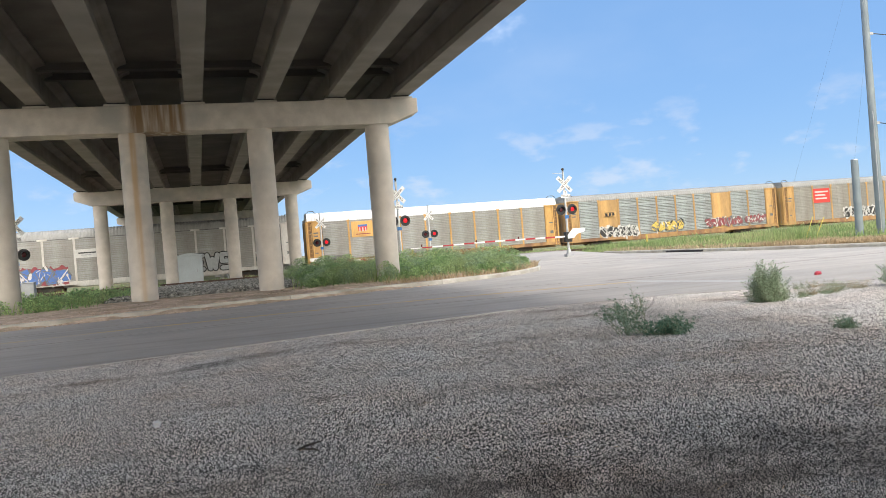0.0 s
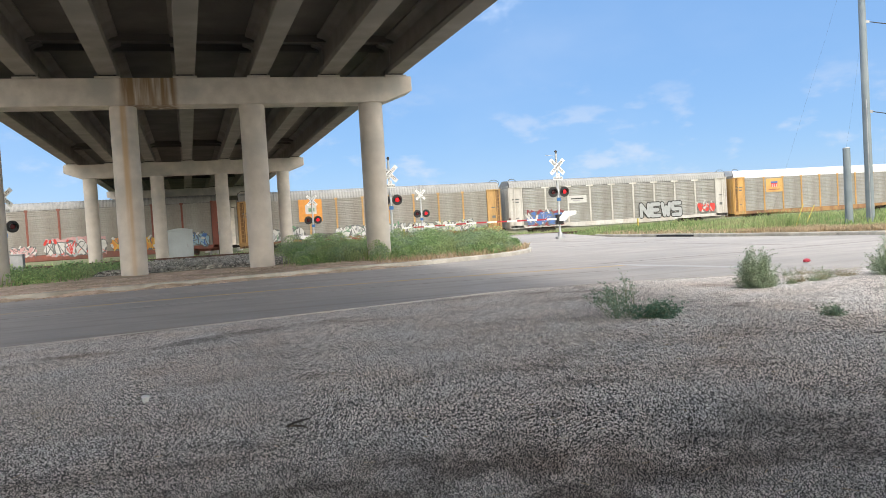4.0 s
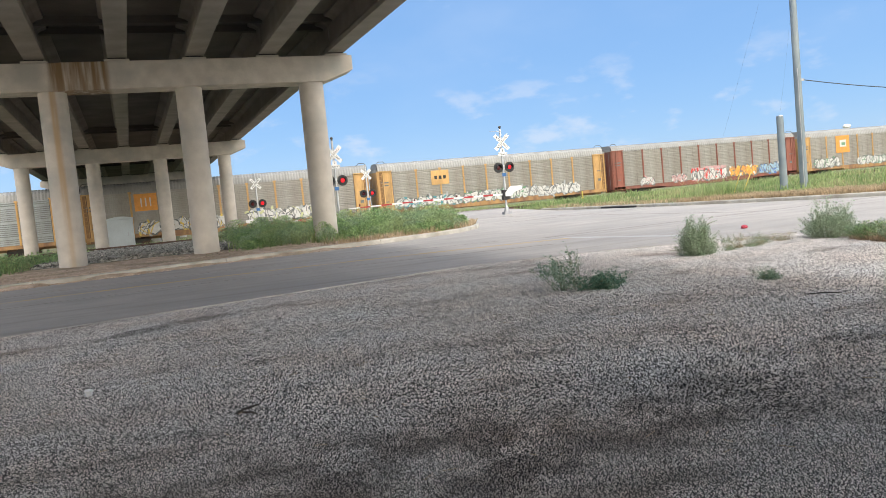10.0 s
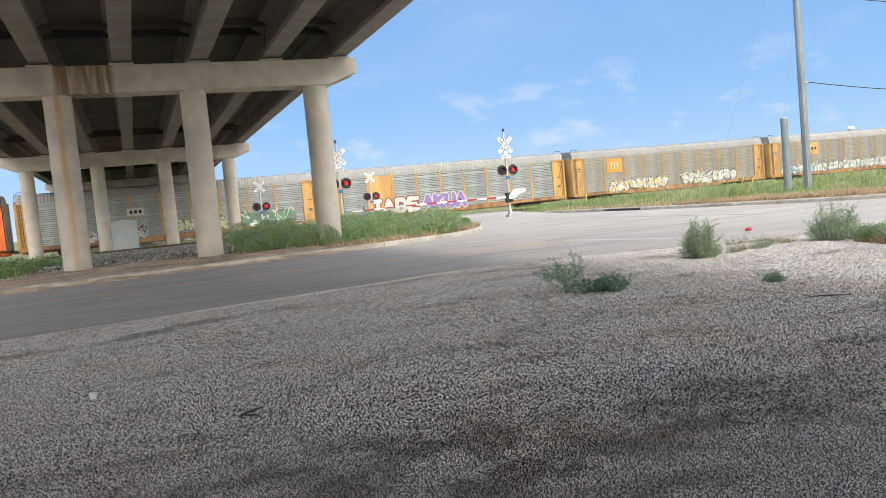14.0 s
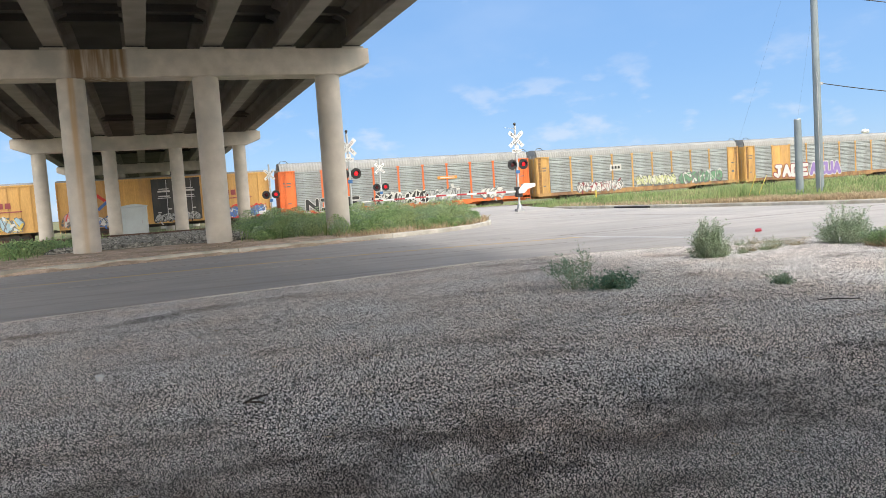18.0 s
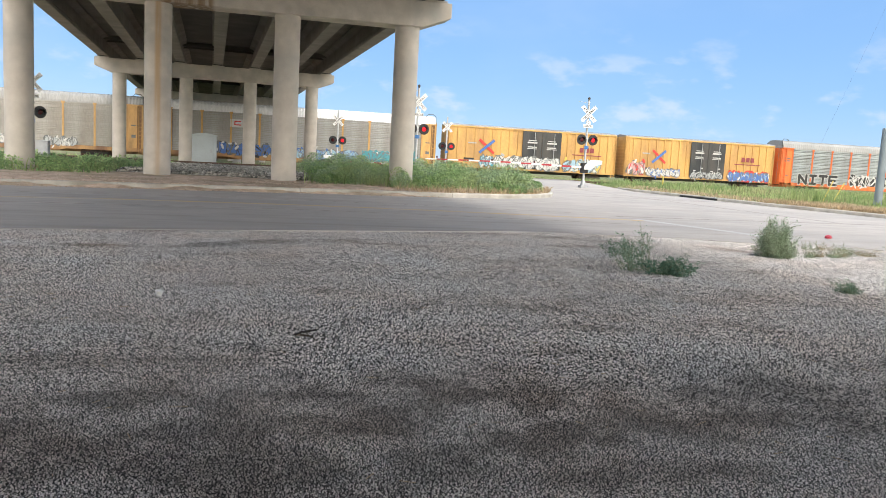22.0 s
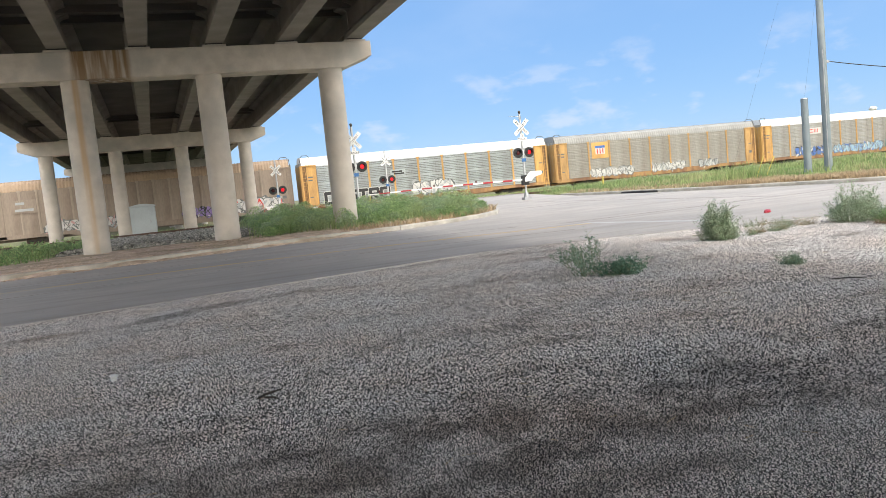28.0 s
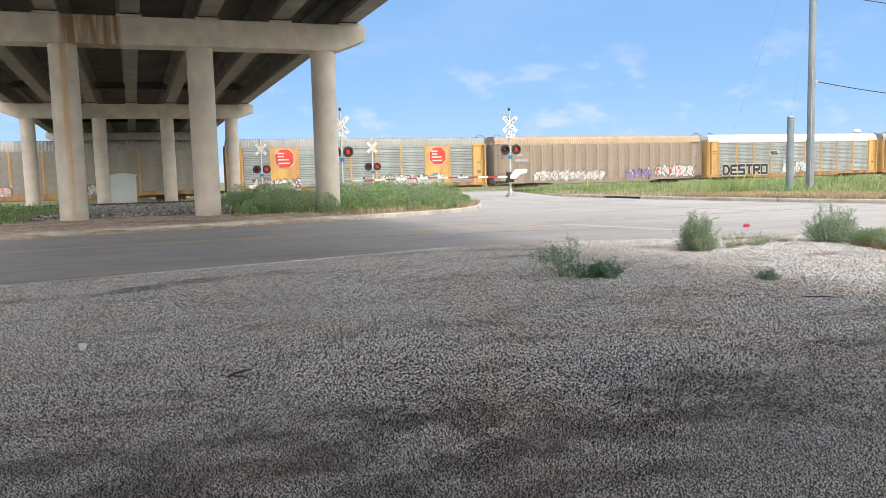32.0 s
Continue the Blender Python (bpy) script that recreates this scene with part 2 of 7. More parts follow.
def gravel_mat(name):
    """Crushed limestone: every stone a cell of its own tone, damp and oily patches, joints sunk between with shade in
    their colour.
    """
    m = bpy.data.materials.new(name)
    m.use_nodes = True
    nt = m.node_tree
    n, l = nt.nodes, nt.links
    bs = n["Principled BSDF"]
    tc = n.new("ShaderNodeTexCoord")
    vo = n.new("ShaderNodeTexVoronoi")
    vo.inputs["Scale"].default_value = 66.0
    l.new(tc.outputs["Object"], vo.inputs["Vector"])
    ve = n.new("ShaderNodeTexVoronoi")
    ve.feature = "DISTANCE_TO_EDGE"
    ve.inputs["Scale"].default_value = 66.0
    l.new(tc.outputs["Object"], ve.inputs["Vector"])
    cr = n.new("ShaderNodeValToRGB")
    e = cr.color_ramp.elements
    e[0].color, e[0].position = (0.05, 0.046, 0.044, 1), 0.0
    e[1].color, e[1].position = (0.42, 0.389, 0.371, 1), 1.0
    for p, q in ((0.3, (0.15, 0.139, 0.132, 1)), (0.7, (0.26, 0.239, 0.227, 1))):
        k = e.new(p)
        k.color = q
    sp = n.new("ShaderNodeSeparateColor")
    l.new(vo.outputs["Color"], sp.inputs["Color"])
    l.new(sp.outputs["Red"], cr.inputs["Fac"])
    damp = damp_mask(n, l, tc)
    # shade between stones is put into the colour: cell rims go nearly black
    ed = n.new("ShaderNodeMapRange")
    ed.inputs["From Min"].default_value, ed.inputs["From Max"].default_value = 0.02, 0.24
    ed.inputs["To Min"].default_value = 0.05
    l.new(ve.outputs["Distance"], ed.inputs["Value"])
    mu = n.new("ShaderNodeMath")
    mu.operation = "MULTIPLY"
    l.new(damp, mu.inputs[0])
    l.new(ed.outputs["Result"], mu.inputs[1])
    hs = n.new("ShaderNodeHueSaturation")
    l.new(cr.outputs["Color"], hs.inputs["Color"])
    l.new(mu.outputs[0], hs.inputs["Value"])
    l.new(damp_tint(n, l, damp), hs.inputs["Saturation"])
    l.new(hs.outputs["Color"], bs.inputs["Base Color"])
    bs.inputs["Roughness"].default_value = 0.9
    bp = n.new("ShaderNodeBump")
    bp.inputs["Strength"].default_value, bp.inputs["Distance"].default_value = 0.9, 0.012
    l.new(ve.outputs["Distance"], bp.inputs["Height"])
    l.new(bp.outputs["Normal"], bs.inputs["Normal"])
    return m


def stone_mat(name, dark):
    """Chips of limestone, each of its own tone; dark: how bright the darkest ones are."""
    m = bpy.data.materials.new(name)
    m.use_nodes = True
    nt = m.node_tree
    n, l = nt.nodes, nt.links
    bs = n["Principled BSDF"]
    g = n.new("ShaderNodeNewGeometry")
    tc = n.new("ShaderNodeTexCoord")
    cr = n.new("ShaderNodeValToRGB")
    e = cr.color_ramp.elements
    tones = (0.17 * dark, 0.42 * dark, 0.69, 0.93, 1.0)
    places = (0.0, 0.17, 0.5, 0.82, 1.0)
    e[0].color, e[0].position = (tones[0], tones[0] * 0.926, tones[0] * 0.878, 1), 0.0
    e[1].color, e[1].position = (tones[4], tones[4] * 0.926, tones[4] * 0.878, 1), 1.0
    for p, q in [(places[i], (tones[i], tones[i] * 0.926, tones[i] * 0.878, 1)) for i in (1, 2, 3)]:
        k = e.new(p)
        k.color = q
    l.new(g.outputs["Random Per Island"], cr.inputs["Fac"])
    damp = damp_mask(n, l, tc)
    hs = n.new("ShaderNodeHueSaturation")
    l.new(cr.outputs["Color"], hs.inputs["Color"])
    l.new(damp, hs.inputs["Value"])
    l.new(damp_tint(n, l, damp), hs.inputs["Saturation"])
    l.new(hs.outputs["Color"], bs.inputs["Base Color"])
    bs.inputs["Roughness"].default_value = 0.88
    return m


def stained_concrete(name, x0, x1, top, bottom, weak=0.85, broken=(0.36, 0.62), rust=(0.30, 0.185, 0.075, 1)):
    """Cast concrete with rust run-off between x0 and x1, fading from top to bottom."""
    m = surf(name, (0.64, 0.585, 0.515), (0.54, 0.49, 0.43), 2.2, 0.85, 0.15, fine=35, c=(0.44, 0.42, 0.38), big=0.7, grain=0.18)
    nt = m.node_tree
    n, l = nt.nodes, nt.links
    bs = n["Principled BSDF"]
    old = bs.inputs["Base Color"].links[0].from_socket
    g = n.new("ShaderNodeNewGeometry")
    sx = n.new("ShaderNodeSeparateXYZ")
    l.new(g.outputs["Position"], sx.inputs[0])

    def band(sock, a0, a1):
        k = n.new("ShaderNodeMapRange")
        k.interpolation_type = "SMOOTHSTEP"
        k.inputs["From Min"].default_value, k.inputs["From Max"].default_value = a0, a1
        l.new(sock, k.inputs["Value"])
        return k.outputs["Result"]

    def times(p, q):
        k = n.new("ShaderNodeMath")
        k.operation = "MULTIPLY"
        l.new(p, k.inputs[0])
        if isinstance(q, float):
            k.inputs[1].default_value = q
        else:
            l.new(q, k.inputs[1])
        return k.outputs[0]

    w = 0.06 if x1 - x0 < 1 else 0.12
    mask = times(band(sx.outputs["X"], x0 - w, x0 + w), band(sx.outputs["X"], x1 + w, x1 - w))
    mask = times(mask, band(sx.outputs["Z"], bottom, top))
    mp = n.new("ShaderNodeMapping")
    mp.inputs["Scale"].default_value = (5.0, 5.0, 0.35)
    l.new(g.outputs["Position"], mp.inputs["Vector"])
    no = n.new("ShaderNodeTexNoise")
    no.inputs["Scale"].default_value, no.inputs["Detail"].default_value = 1.0, 5.0
    l.new(mp.outputs["Vector"], no.inputs["Vector"])
    mask = times(times(mask, band(no.outputs["Fac"], *broken)), weak)
    mx = n.new("ShaderNodeMix")
    mx.data_type = "RGBA"
    l.new(mask, mx.inputs["Factor"])
    l.new(old, mx.inputs["A"])
    mx.inputs["B"].default_value = rust
    l.new(mx.outputs["Result"], bs.inputs["Base Color"])
    return m


CONCRETE = surf("cast_concrete", (0.64, 0.585, 0.515), (0.54, 0.49, 0.43), 1.6, 0.85, 0.15, fine=35, c=(0.44, 0.42, 0.38), big=0.5, grain=0.18)
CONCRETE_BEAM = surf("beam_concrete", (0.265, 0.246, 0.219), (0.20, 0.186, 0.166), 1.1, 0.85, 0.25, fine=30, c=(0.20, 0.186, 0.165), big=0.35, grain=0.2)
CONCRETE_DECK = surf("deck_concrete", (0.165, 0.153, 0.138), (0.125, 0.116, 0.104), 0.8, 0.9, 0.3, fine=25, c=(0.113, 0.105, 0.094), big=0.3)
CAP_STAINED = stained_concrete("stained_cap_concrete", -3.2, -1.3, 6.9, 4.2, 1.0, (0.22, 0.6), (0.235, 0.15, 0.075, 1))
COLUMN_STAINED = stained_concrete("stained_column_concrete", -3.26, -3.06, 4.2, -3.5, 0.8, (0.2, 0.6), (0.48, 0.315, 0.16, 1))
KERB = surf("kerb_concrete", (0.55, 0.52, 0.46), (0.42, 0.40, 0.35), 3.0, 0.85, 0.4, fine=50, c=(0.34, 0.31, 0.26), big=0.8)
PAVEMENT = surf("worn_road_concrete", (0.415, 0.379, 0.342), (0.368, 0.336, 0.303), 0.9, 0.85, 0.35, fine=90, c=(0.334, 0.310, 0.284), big=0.16, stretch=(0.8, 1.2, 1))
def wheel_worn(m, streak, amount):
    """Long faint streaks of wear and oil over a road surface, and a scatter of darker spots."""
    n, l = m.node_tree.nodes, m.node_tree.links
    bs = n["Principled BSDF"]
    old = bs.inputs["Base Color"].links[0].from_socket
    tc = n.new("ShaderNodeTexCoord")
    total = None
    for scale, turn, lo, hi in (((0.12, 2.2, 1), -4, 0.45, 0.75), ((0.5, 5.0, 1), 8, 0.55, 0.8), ((9.0, 9.0, 1), 0, 0.62, 0.72)):
        mp = n.new("ShaderNodeMapping")
        mp.inputs["Scale"].default_value, mp.inputs["Rotation"].default_value = scale, (0, 0, radians(turn))
        l.new(tc.outputs["Object"], mp.inputs["Vector"])
        no = n.new("ShaderNodeTexNoise")
        no.inputs["Scale"].default_value, no.inputs["Detail"].default_value = streak, 5.0
        l.new(mp.outputs["Vector"], no.inputs["Vector"])
        r = n.new("ShaderNodeMapRange")
        r.interpolation_type = "SMOOTHSTEP"
        r.inputs["From Min"].default_value, r.inputs["From Max"].default_value = lo, hi
        l.new(no.outputs["Fac"], r.inputs["Value"])
        if total is None:
            total = r.outputs["Result"]
        else:
            k = n.new("ShaderNodeMath")
            k.operation = "MAXIMUM"
            l.new(total, k.inputs[0])
            l.new(r.outputs["Result"], k.inputs[1])
            total = k.outputs[0]
    v = n.new("ShaderNodeMapRange")
    v.inputs["To Min"].default_value, v.inputs["To Max"].default_value = 1.04, 1.0 - amount
    l.new(total, v.inputs["Value"])
    hs = n.new("ShaderNodeHueSaturation")
    l.new(old, hs.inputs["Color"])
    l.new(v.outputs["Result"], hs.inputs["Value"])
    l.new(hs.outputs["Color"], bs.inputs["Base Color"])


wheel_worn(PAVEMENT, 1.0, 0.13)
GRAVEL = gravel_mat("crushed_limestone")
STONE = stone_mat("loose_limestone", 0.9)
# wider tones laid farther out, so the chips still show from the camera
MIXED_STONE = stone_mat("mixed_limestone", 0.62)
BALLAST = surf("track_ballast", (0.27, 0.255, 0.225), (0.13, 0.125, 0.11), 7.0, 0.95, 1.0, fine=16, c=(0.24, 0.235, 0.17), big=0.8, dist=0.08)
BALLAST_STONE = surf("ballast_stone", (0.46, 0.44, 0.39), (0.27, 0.255, 0.225), 5.0, 0.9, 0.4, island=1.3)
DIRT = surf("dry_dirt", (0.62, 0.48, 0.37), (0.40, 0.30, 0.225), 3.2, 0.95, 1.0, fine=22, c=(0.33, 0.27, 0.19), big=0.6, dist=0.05, island=0.5)
SOIL = surf("grassy_soil", (0.13, 0.15, 0.055), (0.18, 0.17, 0.075), 1.4, 0.95, 0.8, fine=14, c=(0.24, 0.20, 0.10), big=0.12, dist=0.05)
GRASS = leafy(surf("green_grass", (0.20, 0.31, 0.11), (0.40, 0.48, 0.20), 0.6, 0.7, 0, island=0.6, c=(0.46, 0.45, 0.23), big=0.25, spread=(0.4, 0.6)))
PALE_GRASS = leafy(surf("pale_seeding_grass", (0.27, 0.34, 0.14), (0.47, 0.50, 0.26), 0.7, 0.7, 0, island=0.6, c=(0.52, 0.48, 0.28), big=0.3))
BLUE_GRASS = leafy(surf("deep_green_grass", (0.15, 0.28, 0.12), (0.30, 0.44, 0.21), 1.5, 0.7, 0, island=0.6), 0.45)
TEAL_WEED = leafy(surf("blue_green_leaves", (0.21, 0.33, 0.22), (0.31, 0.42, 0.30), 3.0, 0.7, 0, island=0.5), 0.4)
DARK_WEED = leafy(surf("dark_blue_green_leaves", (0.09, 0.20, 0.13), (0.19, 0.32, 0.22), 3.0, 0.7, 0, island=0.5), 0.3)
WEED = leafy(surf("weed_leaves", (0.17, 0.30, 0.115), (0.42, 0.56, 0.25), 2.2, 0.7, 0, island=0.7, c=(0.34, 0.40, 0.20), big=0.5, spread=(0.4, 0.6)), 0.4)
SAGE = leafy(surf("grey_green_leaves", (0.37, 0.47, 0.30), (0.49, 0.57, 0.40), 4.0, 0.7, 0, island=0.5))
SAGE_DEEP = leafy(surf("feathery_green_leaves", (0.22, 0.33, 0.19), (0.42, 0.52, 0.33), 2.5, 0.7, 0, island=0.7, spread=(0.4, 0.6)), 0.4)
DRY_GRASS = leafy(surf("dry_grass", (0.64, 0.50, 0.33), (0.48, 0.36, 0.22), 2.0, 0.8, 0, island=0.5))
STEM = surf("weed_stem", (0.22, 0.27, 0.15), (0.30, 0.30, 0.19), 8.0, 0.8, 0)
LEAF = leafy(surf("tree_leaves", (0.19, 0.25, 0.10), (0.30, 0.36, 0.17), 0.8, 0.65, 0, island=0.7))
BRIGHT_LEAF = leafy(surf("bright_broad_leaves", (0.26, 0.46, 0.12), (0.42, 0.62, 0.20), 3.0, 0.6, 0, island=0.5), 0.45)
RUST_GRASS = leafy(surf("rusty_dry_grass", (0.46, 0.30, 0.19), (0.34, 0.21, 0.13), 1.5, 0.8, 0, island=0.6, c=(0.56, 0.43, 0.28), big=0.8))
BARK = surf("bark", (0.16, 0.12, 0.085), (0.09, 0.07, 0.05), 6.0, 0.95, 0.8, fine=30)
GALV = surf("galvanised_steel", (0.50, 0.51, 0.52), (0.38, 0.39, 0.41), 3.0, 0.45, 0.1, 0.75, fine=40)
ALUMINIUM = surf("brushed_aluminium", (0.62, 0.63, 0.64), (0.5, 0.51, 0.52), 4.0, 0.5, 0.05, 0.6)
POLE_PAINT = surf("grey_pole_paint", (0.24, 0.285, 0.315), (0.205, 0.245, 0.275), 1.5, 0.6, 0.03, 0.2, c=(0.28, 0.32, 0.34), big=0.5, grain=0.2)
WOOD_POLE = surf("weathered_pole_wood", (0.15, 0.14, 0.135), (0.10, 0.095, 0.09), 4.0, 0.9, 0.5, stretch=(3, 3, 0.3))
BLACK = surf("black_paint", (0.018, 0.018, 0.02), (0.03, 0.03, 0.032), 5.0, 0.55, 0.05)
DARK_STEEL = surf("dark_oily_steel", (0.045, 0.04, 0.036), (0.085, 0.07, 0.055), 5.0, 0.7, 0.3)
RAIL = surf("rail_steel", (0.17, 0.10, 0.07), (0.10, 0.065, 0.05), 6.0, 0.6, 0.2, 0.4)
TIE = surf("creosoted_tie", (0.085, 0.065, 0.05), (0.13, 0.10, 0.08), 5.0, 0.9, 0.5)
WHITE = surf("white_reflective", (0.80, 0.80, 0.79), (0.70, 0.70, 0.69), 3.0, 0.5, 0.03)
RED_STRIPE = surf("red_reflective", (0.43, 0.03, 0.04), (0.36, 0.025, 0.035), 4.0, 0.45, 0.03)
# white toned down: the sign's dimness in shade is put into the colour
SIGN_LETTER = surf("dimmed_sign_letters", (0.50, 0.46, 0.47), (0.42, 0.38, 0.39), 5.0, 0.6, 0.03)
SIGN_RED = surf("faded_sign_red", (0.36, 0.02, 0.045), (0.29, 0.018, 0.04), 5.0, 0.5, 0.03)
SIGNAL_BLUE = surf("blue_plate", (0.05, 0.17, 0.42), (0.04, 0.14, 0.36), 5.0, 0.5, 0.03)
YELLOW_PAINT = surf("yellow_marker_paint", (0.66, 0.52, 0.12), (0.56, 0.44, 0.10), 5.0, 0.6, 0.05)
ROAD_YELLOW = surf("worn_yellow_line", (0.52, 0.375, 0.20), (0.47, 0.37, 0.25), 2.5, 0.9, 0.05, c=(0.43, 0.375, 0.32), big=1.2)
ROAD_WHITE = surf("worn_white_line", (0.48, 0.47, 0.455), (0.41, 0.395, 0.375), 2.0, 0.9, 0.2)
CRACK = surf("dusty_crack", (0.20, 0.185, 0.17), (0.28, 0.26, 0.24), 3.0, 0.95, 0.2)
CABINET_PAINT = surf("pale_grey_cabinet_paint", (0.50, 0.55, 0.56), (0.44, 0.48, 0.49), 1.2, 0.55, 0.05)
LENS_LIT = glow("lit_red_lens", (1.0, 0.012, 0.03), 0.9)
LENS_OFF = glow("unlit_red_lens", (0, 0, 0), 0.0, (0.10, 0.012, 0.015))
TANK_WHITE = surf("white_tank_paint", (0.78, 0.79, 0.80), (0.70, 0.71, 0.72), 0.4, 0.5, 0)
FAR_GREEN = surf("far_trees", (0.06, 0.09, 0.05), (0.09, 0.12, 0.065), 0.12, 0.9, 0, island=0.4)
DOME_GREY = surf("dark_dome_shingle", (0.09, 0.10, 0.11), (0.065, 0.07, 0.08), 0.3, 0.8, 0)
FOAM = leafy(surf("white_foam", (0.96, 0.96, 0.94), (0.9, 0.9, 0.88), 20.0, 0.7, 0.1), 0.15)
RED_CLOTH = surf("red_crumpled_plastic", (0.45, 0.03, 0.05), (0.33, 0.025, 0.04), 12.0, 0.5, 0.3)


# ---- building helpers ----
class Geo:
    """Collects vertices and faces (with a material number each) for one mesh."""

    def __init__(self):
        self.v, self.f, self.m = [], [], []

    def add(self, verts, faces, mi=0):
        o = len(self.v)
        self.v += [tuple(p) for p in verts]
        self.f += [tuple(i + o for i in q) for q in faces]
        self.m += [mi] * len(faces)
        return self

    def box(self, x0, x1, y0, y1, z0, z1, mi=0):
        p = [(x, y, z) for z in (z0, z1) for y in (y0, y1) for x in (x0, x1)]
        return self.add(p, [(0, 2, 3, 1), (4, 5, 7, 6), (0, 1, 5, 4), (2, 6, 7, 3), (0, 4, 6, 2), (1, 3, 7, 5)], mi)

    def tube(self, pts, radii, n=10, mi=0, caps=True):
        pts = [Vector(p) for p in pts]
        if not isinstance(radii, (list, tuple)):
            radii = [radii] * len(pts)
        o = len(self.v)
        rings = []
        for i, p in enumerate(pts):
            d = (pts[min(i + 1, len(pts) - 1)] - pts[max(i - 1, 0)]).normalized()
            up = Vector((0, 0, 1)) if abs(d.z) < 0.95 else Vector((1, 0, 0))
            a = d.cross(up).normalized()
            b = a.cross(d)
            rings.append([p + (a * math.cos(q) + b * math.sin(q)) * radii[i] for q in (2 * math.pi * k / n for k in range(n))])
        verts = [q for r in rings for q in r]
        faces = [(i * n + k, i * n + (k + 1) % n, (i + 1) * n + (k + 1) % n, (i + 1) * n + k) for i in range(len(pts) - 1) for k in range(n)]
        if caps:
            faces += [tuple(range(n - 1, -1, -1)), tuple(range((len(pts) - 1) * n, len(pts) * n))]
        self.add(verts, faces, mi)
        return self

    def prism(self, poly, along, mi=0):
        """A polygon of (a, b) pairs pushed out along one axis: along = ('x', from, to), and so on."""
        ax, lo, hi = along
        n = len(poly)

        def at(p, w):
            return {"x": (w, p[0], p[1]), "y": (p[0], w, p[1]), "z": (p[0], p[1], w)}[ax]

        verts = [at(p, lo) for p in poly] + [at(p, hi) for p in poly]
        faces = [(k, (k + 1) % n, n + (k + 1) % n, n + k) for k in range(n)] + [tuple(range(n - 1, -1, -1)), tuple(range(n, 2 * n))]
        return self.add(verts, faces, mi)

    def mesh(self, name, mats, smooth=False, fix=True):
        me = bpy.data.meshes.new(name)
        me.from_pydata(self.v, [], self.f)
        for q in mats if isinstance(mats, (list, tuple)) else [mats]:
            me.materials.append(q)
        me.polygons.foreach_set("material_index", self.m)
        if fix:
            bm = bmesh.new()
            bm.from_mesh(me)
            bmesh.ops.recalc_face_normals(bm, faces=bm.faces)
            bm.to_mesh(me)
            bm.free()
        if smooth:
            me.polygons.foreach_set("use_smooth", [True] * len(me.polygons))
            me.set_sharp_from_angle(angle=radians(40))
        me.update()
        return me


def softened(me, width, angle=30):
    bm = bmesh.new()
    bm.from_mesh(me)
    sharp = [e for e in bm.edges if len(e.link_faces) == 2 and e.calc_face_angle(0) > radians(angle)]
    bmesh.ops.bevel(bm, geom=sharp, offset=width, segments=2, affect="EDGES", profile=0.5)
    bm.to_mesh(me)
    bm.free()
    return me


def thing(name, label, category, group="", at=None, kind=""):
    ob = new(name)
    ob.empty_display_size = 0.2
    if at is not None:
        ob.matrix_basis = at
    return tagged(ob, label, category, group, kind)


def part(name, me, parent, label=""):
    ob = new(name, me)
    ob.parent = parent
    return tagged(ob, label)


def solo(name, me, label, category, group="", kind="", at=None):
    ob = new(name, me)
    if at is not None:
        ob.matrix_basis = at
    return tagged(ob, label, category, group, kind)


def structure(name, me, label=""):
    return tagged(new(name, me), label, kind="structure")


def text_mesh(words, size, mat, thick=0.004):
    cu = bpy.data.curves.new("lettering", "FONT")
    cu.body, cu.size, cu.align_x, cu.align_y, cu.extrude = words, size, "CENTER", "CENTER", thick
    cu.resolution_u = 2
    ob = bpy.data.objects.new("lettering", cu)
    scene.collection.objects.link(ob)
    bpy.context.view_layer.update()
    me = bpy.data.meshes.new_from_object(ob)
    bpy.data.objects.remove(ob)
    me.materials.clear()
    me.materials.append(mat)
    return me


def lerp_table(table, t):
    """Linear reading of a table of (key, value)."""
    if t <= table[0][0]:
        return table[0][1]
    for (a, va), (b, vb) in zip(table, table[1:]):
        if t <= b:
            return va + (vb - va) * (t - a) / (b - a)
    return table[-1][1]


def smooth01(t):
    t = max(0.0, min(1.0, t))
    return t * t * (3 - 2 * t)


# ---- the lie of the land ----
def road_z(y):
    return -0.55 * smooth01((y - 44) / 18)


LOT_EDGE = [(-20, 11.4), (4.0, 11.0), (6.8, 11.0), (8.0, 11.0), (9.2, 11.0), (10.2, 11.3), (11.2, 12.1), (12.2, 12.2), (12.7, 10.8), (12.98, 9.6), (13.4, 8.6), (13.75, 6.8), (13.9, 5.5)]
LOT_LEFT = [(3.0, -45), (13.35, 2.8), (13.9, 5.3)]
WEST_KERB = [(9.5, -64), (24.2, -1.7), (25.1, 2.1), (25.6, 4.6), (26.0, 7.0), (26.8, 9.2), (28.0, 10.9), (29.6, 12.2), (31.9, 13.2), (36, 14.2), (40, 14.5), (44, 14.2), (52, 13.1), (60, 11.8), (74, 10.0)]
EAST_KERB = [(-30, 44), (0, 31), (12, 26.6), (16.8, 25.0), (19, 24.4), (23, 23.4), (30, 22.5), (40, 22.2), (50, 21.6), (60, 20.6), (74, 19.0)]


def strips(ys, left, right, nx, z, mat, name, label=""):
    """A sheet of rows from left(y) to right(y), its height by z(x, y)."""
    g = Geo()
    rows = [[(a + (b - a) * k / nx, y) for k in range(nx + 1)] for y in ys for a, b in [(left(y), right(y))]]
    g.v = [(x, y, z(x, y)) for r in rows for x, y in r]
    w = nx + 1
    g.f = [(j * w + k, j * w + k + 1, (j + 1) * w + k + 1, (j + 1) * w + k) for j in range(len(ys) - 1) for k in range(nx)]
    g.m = [0] * len(g.f)
    me = g.mesh(name, mat, smooth=True, fix=False)
    return structure(name, me, label)


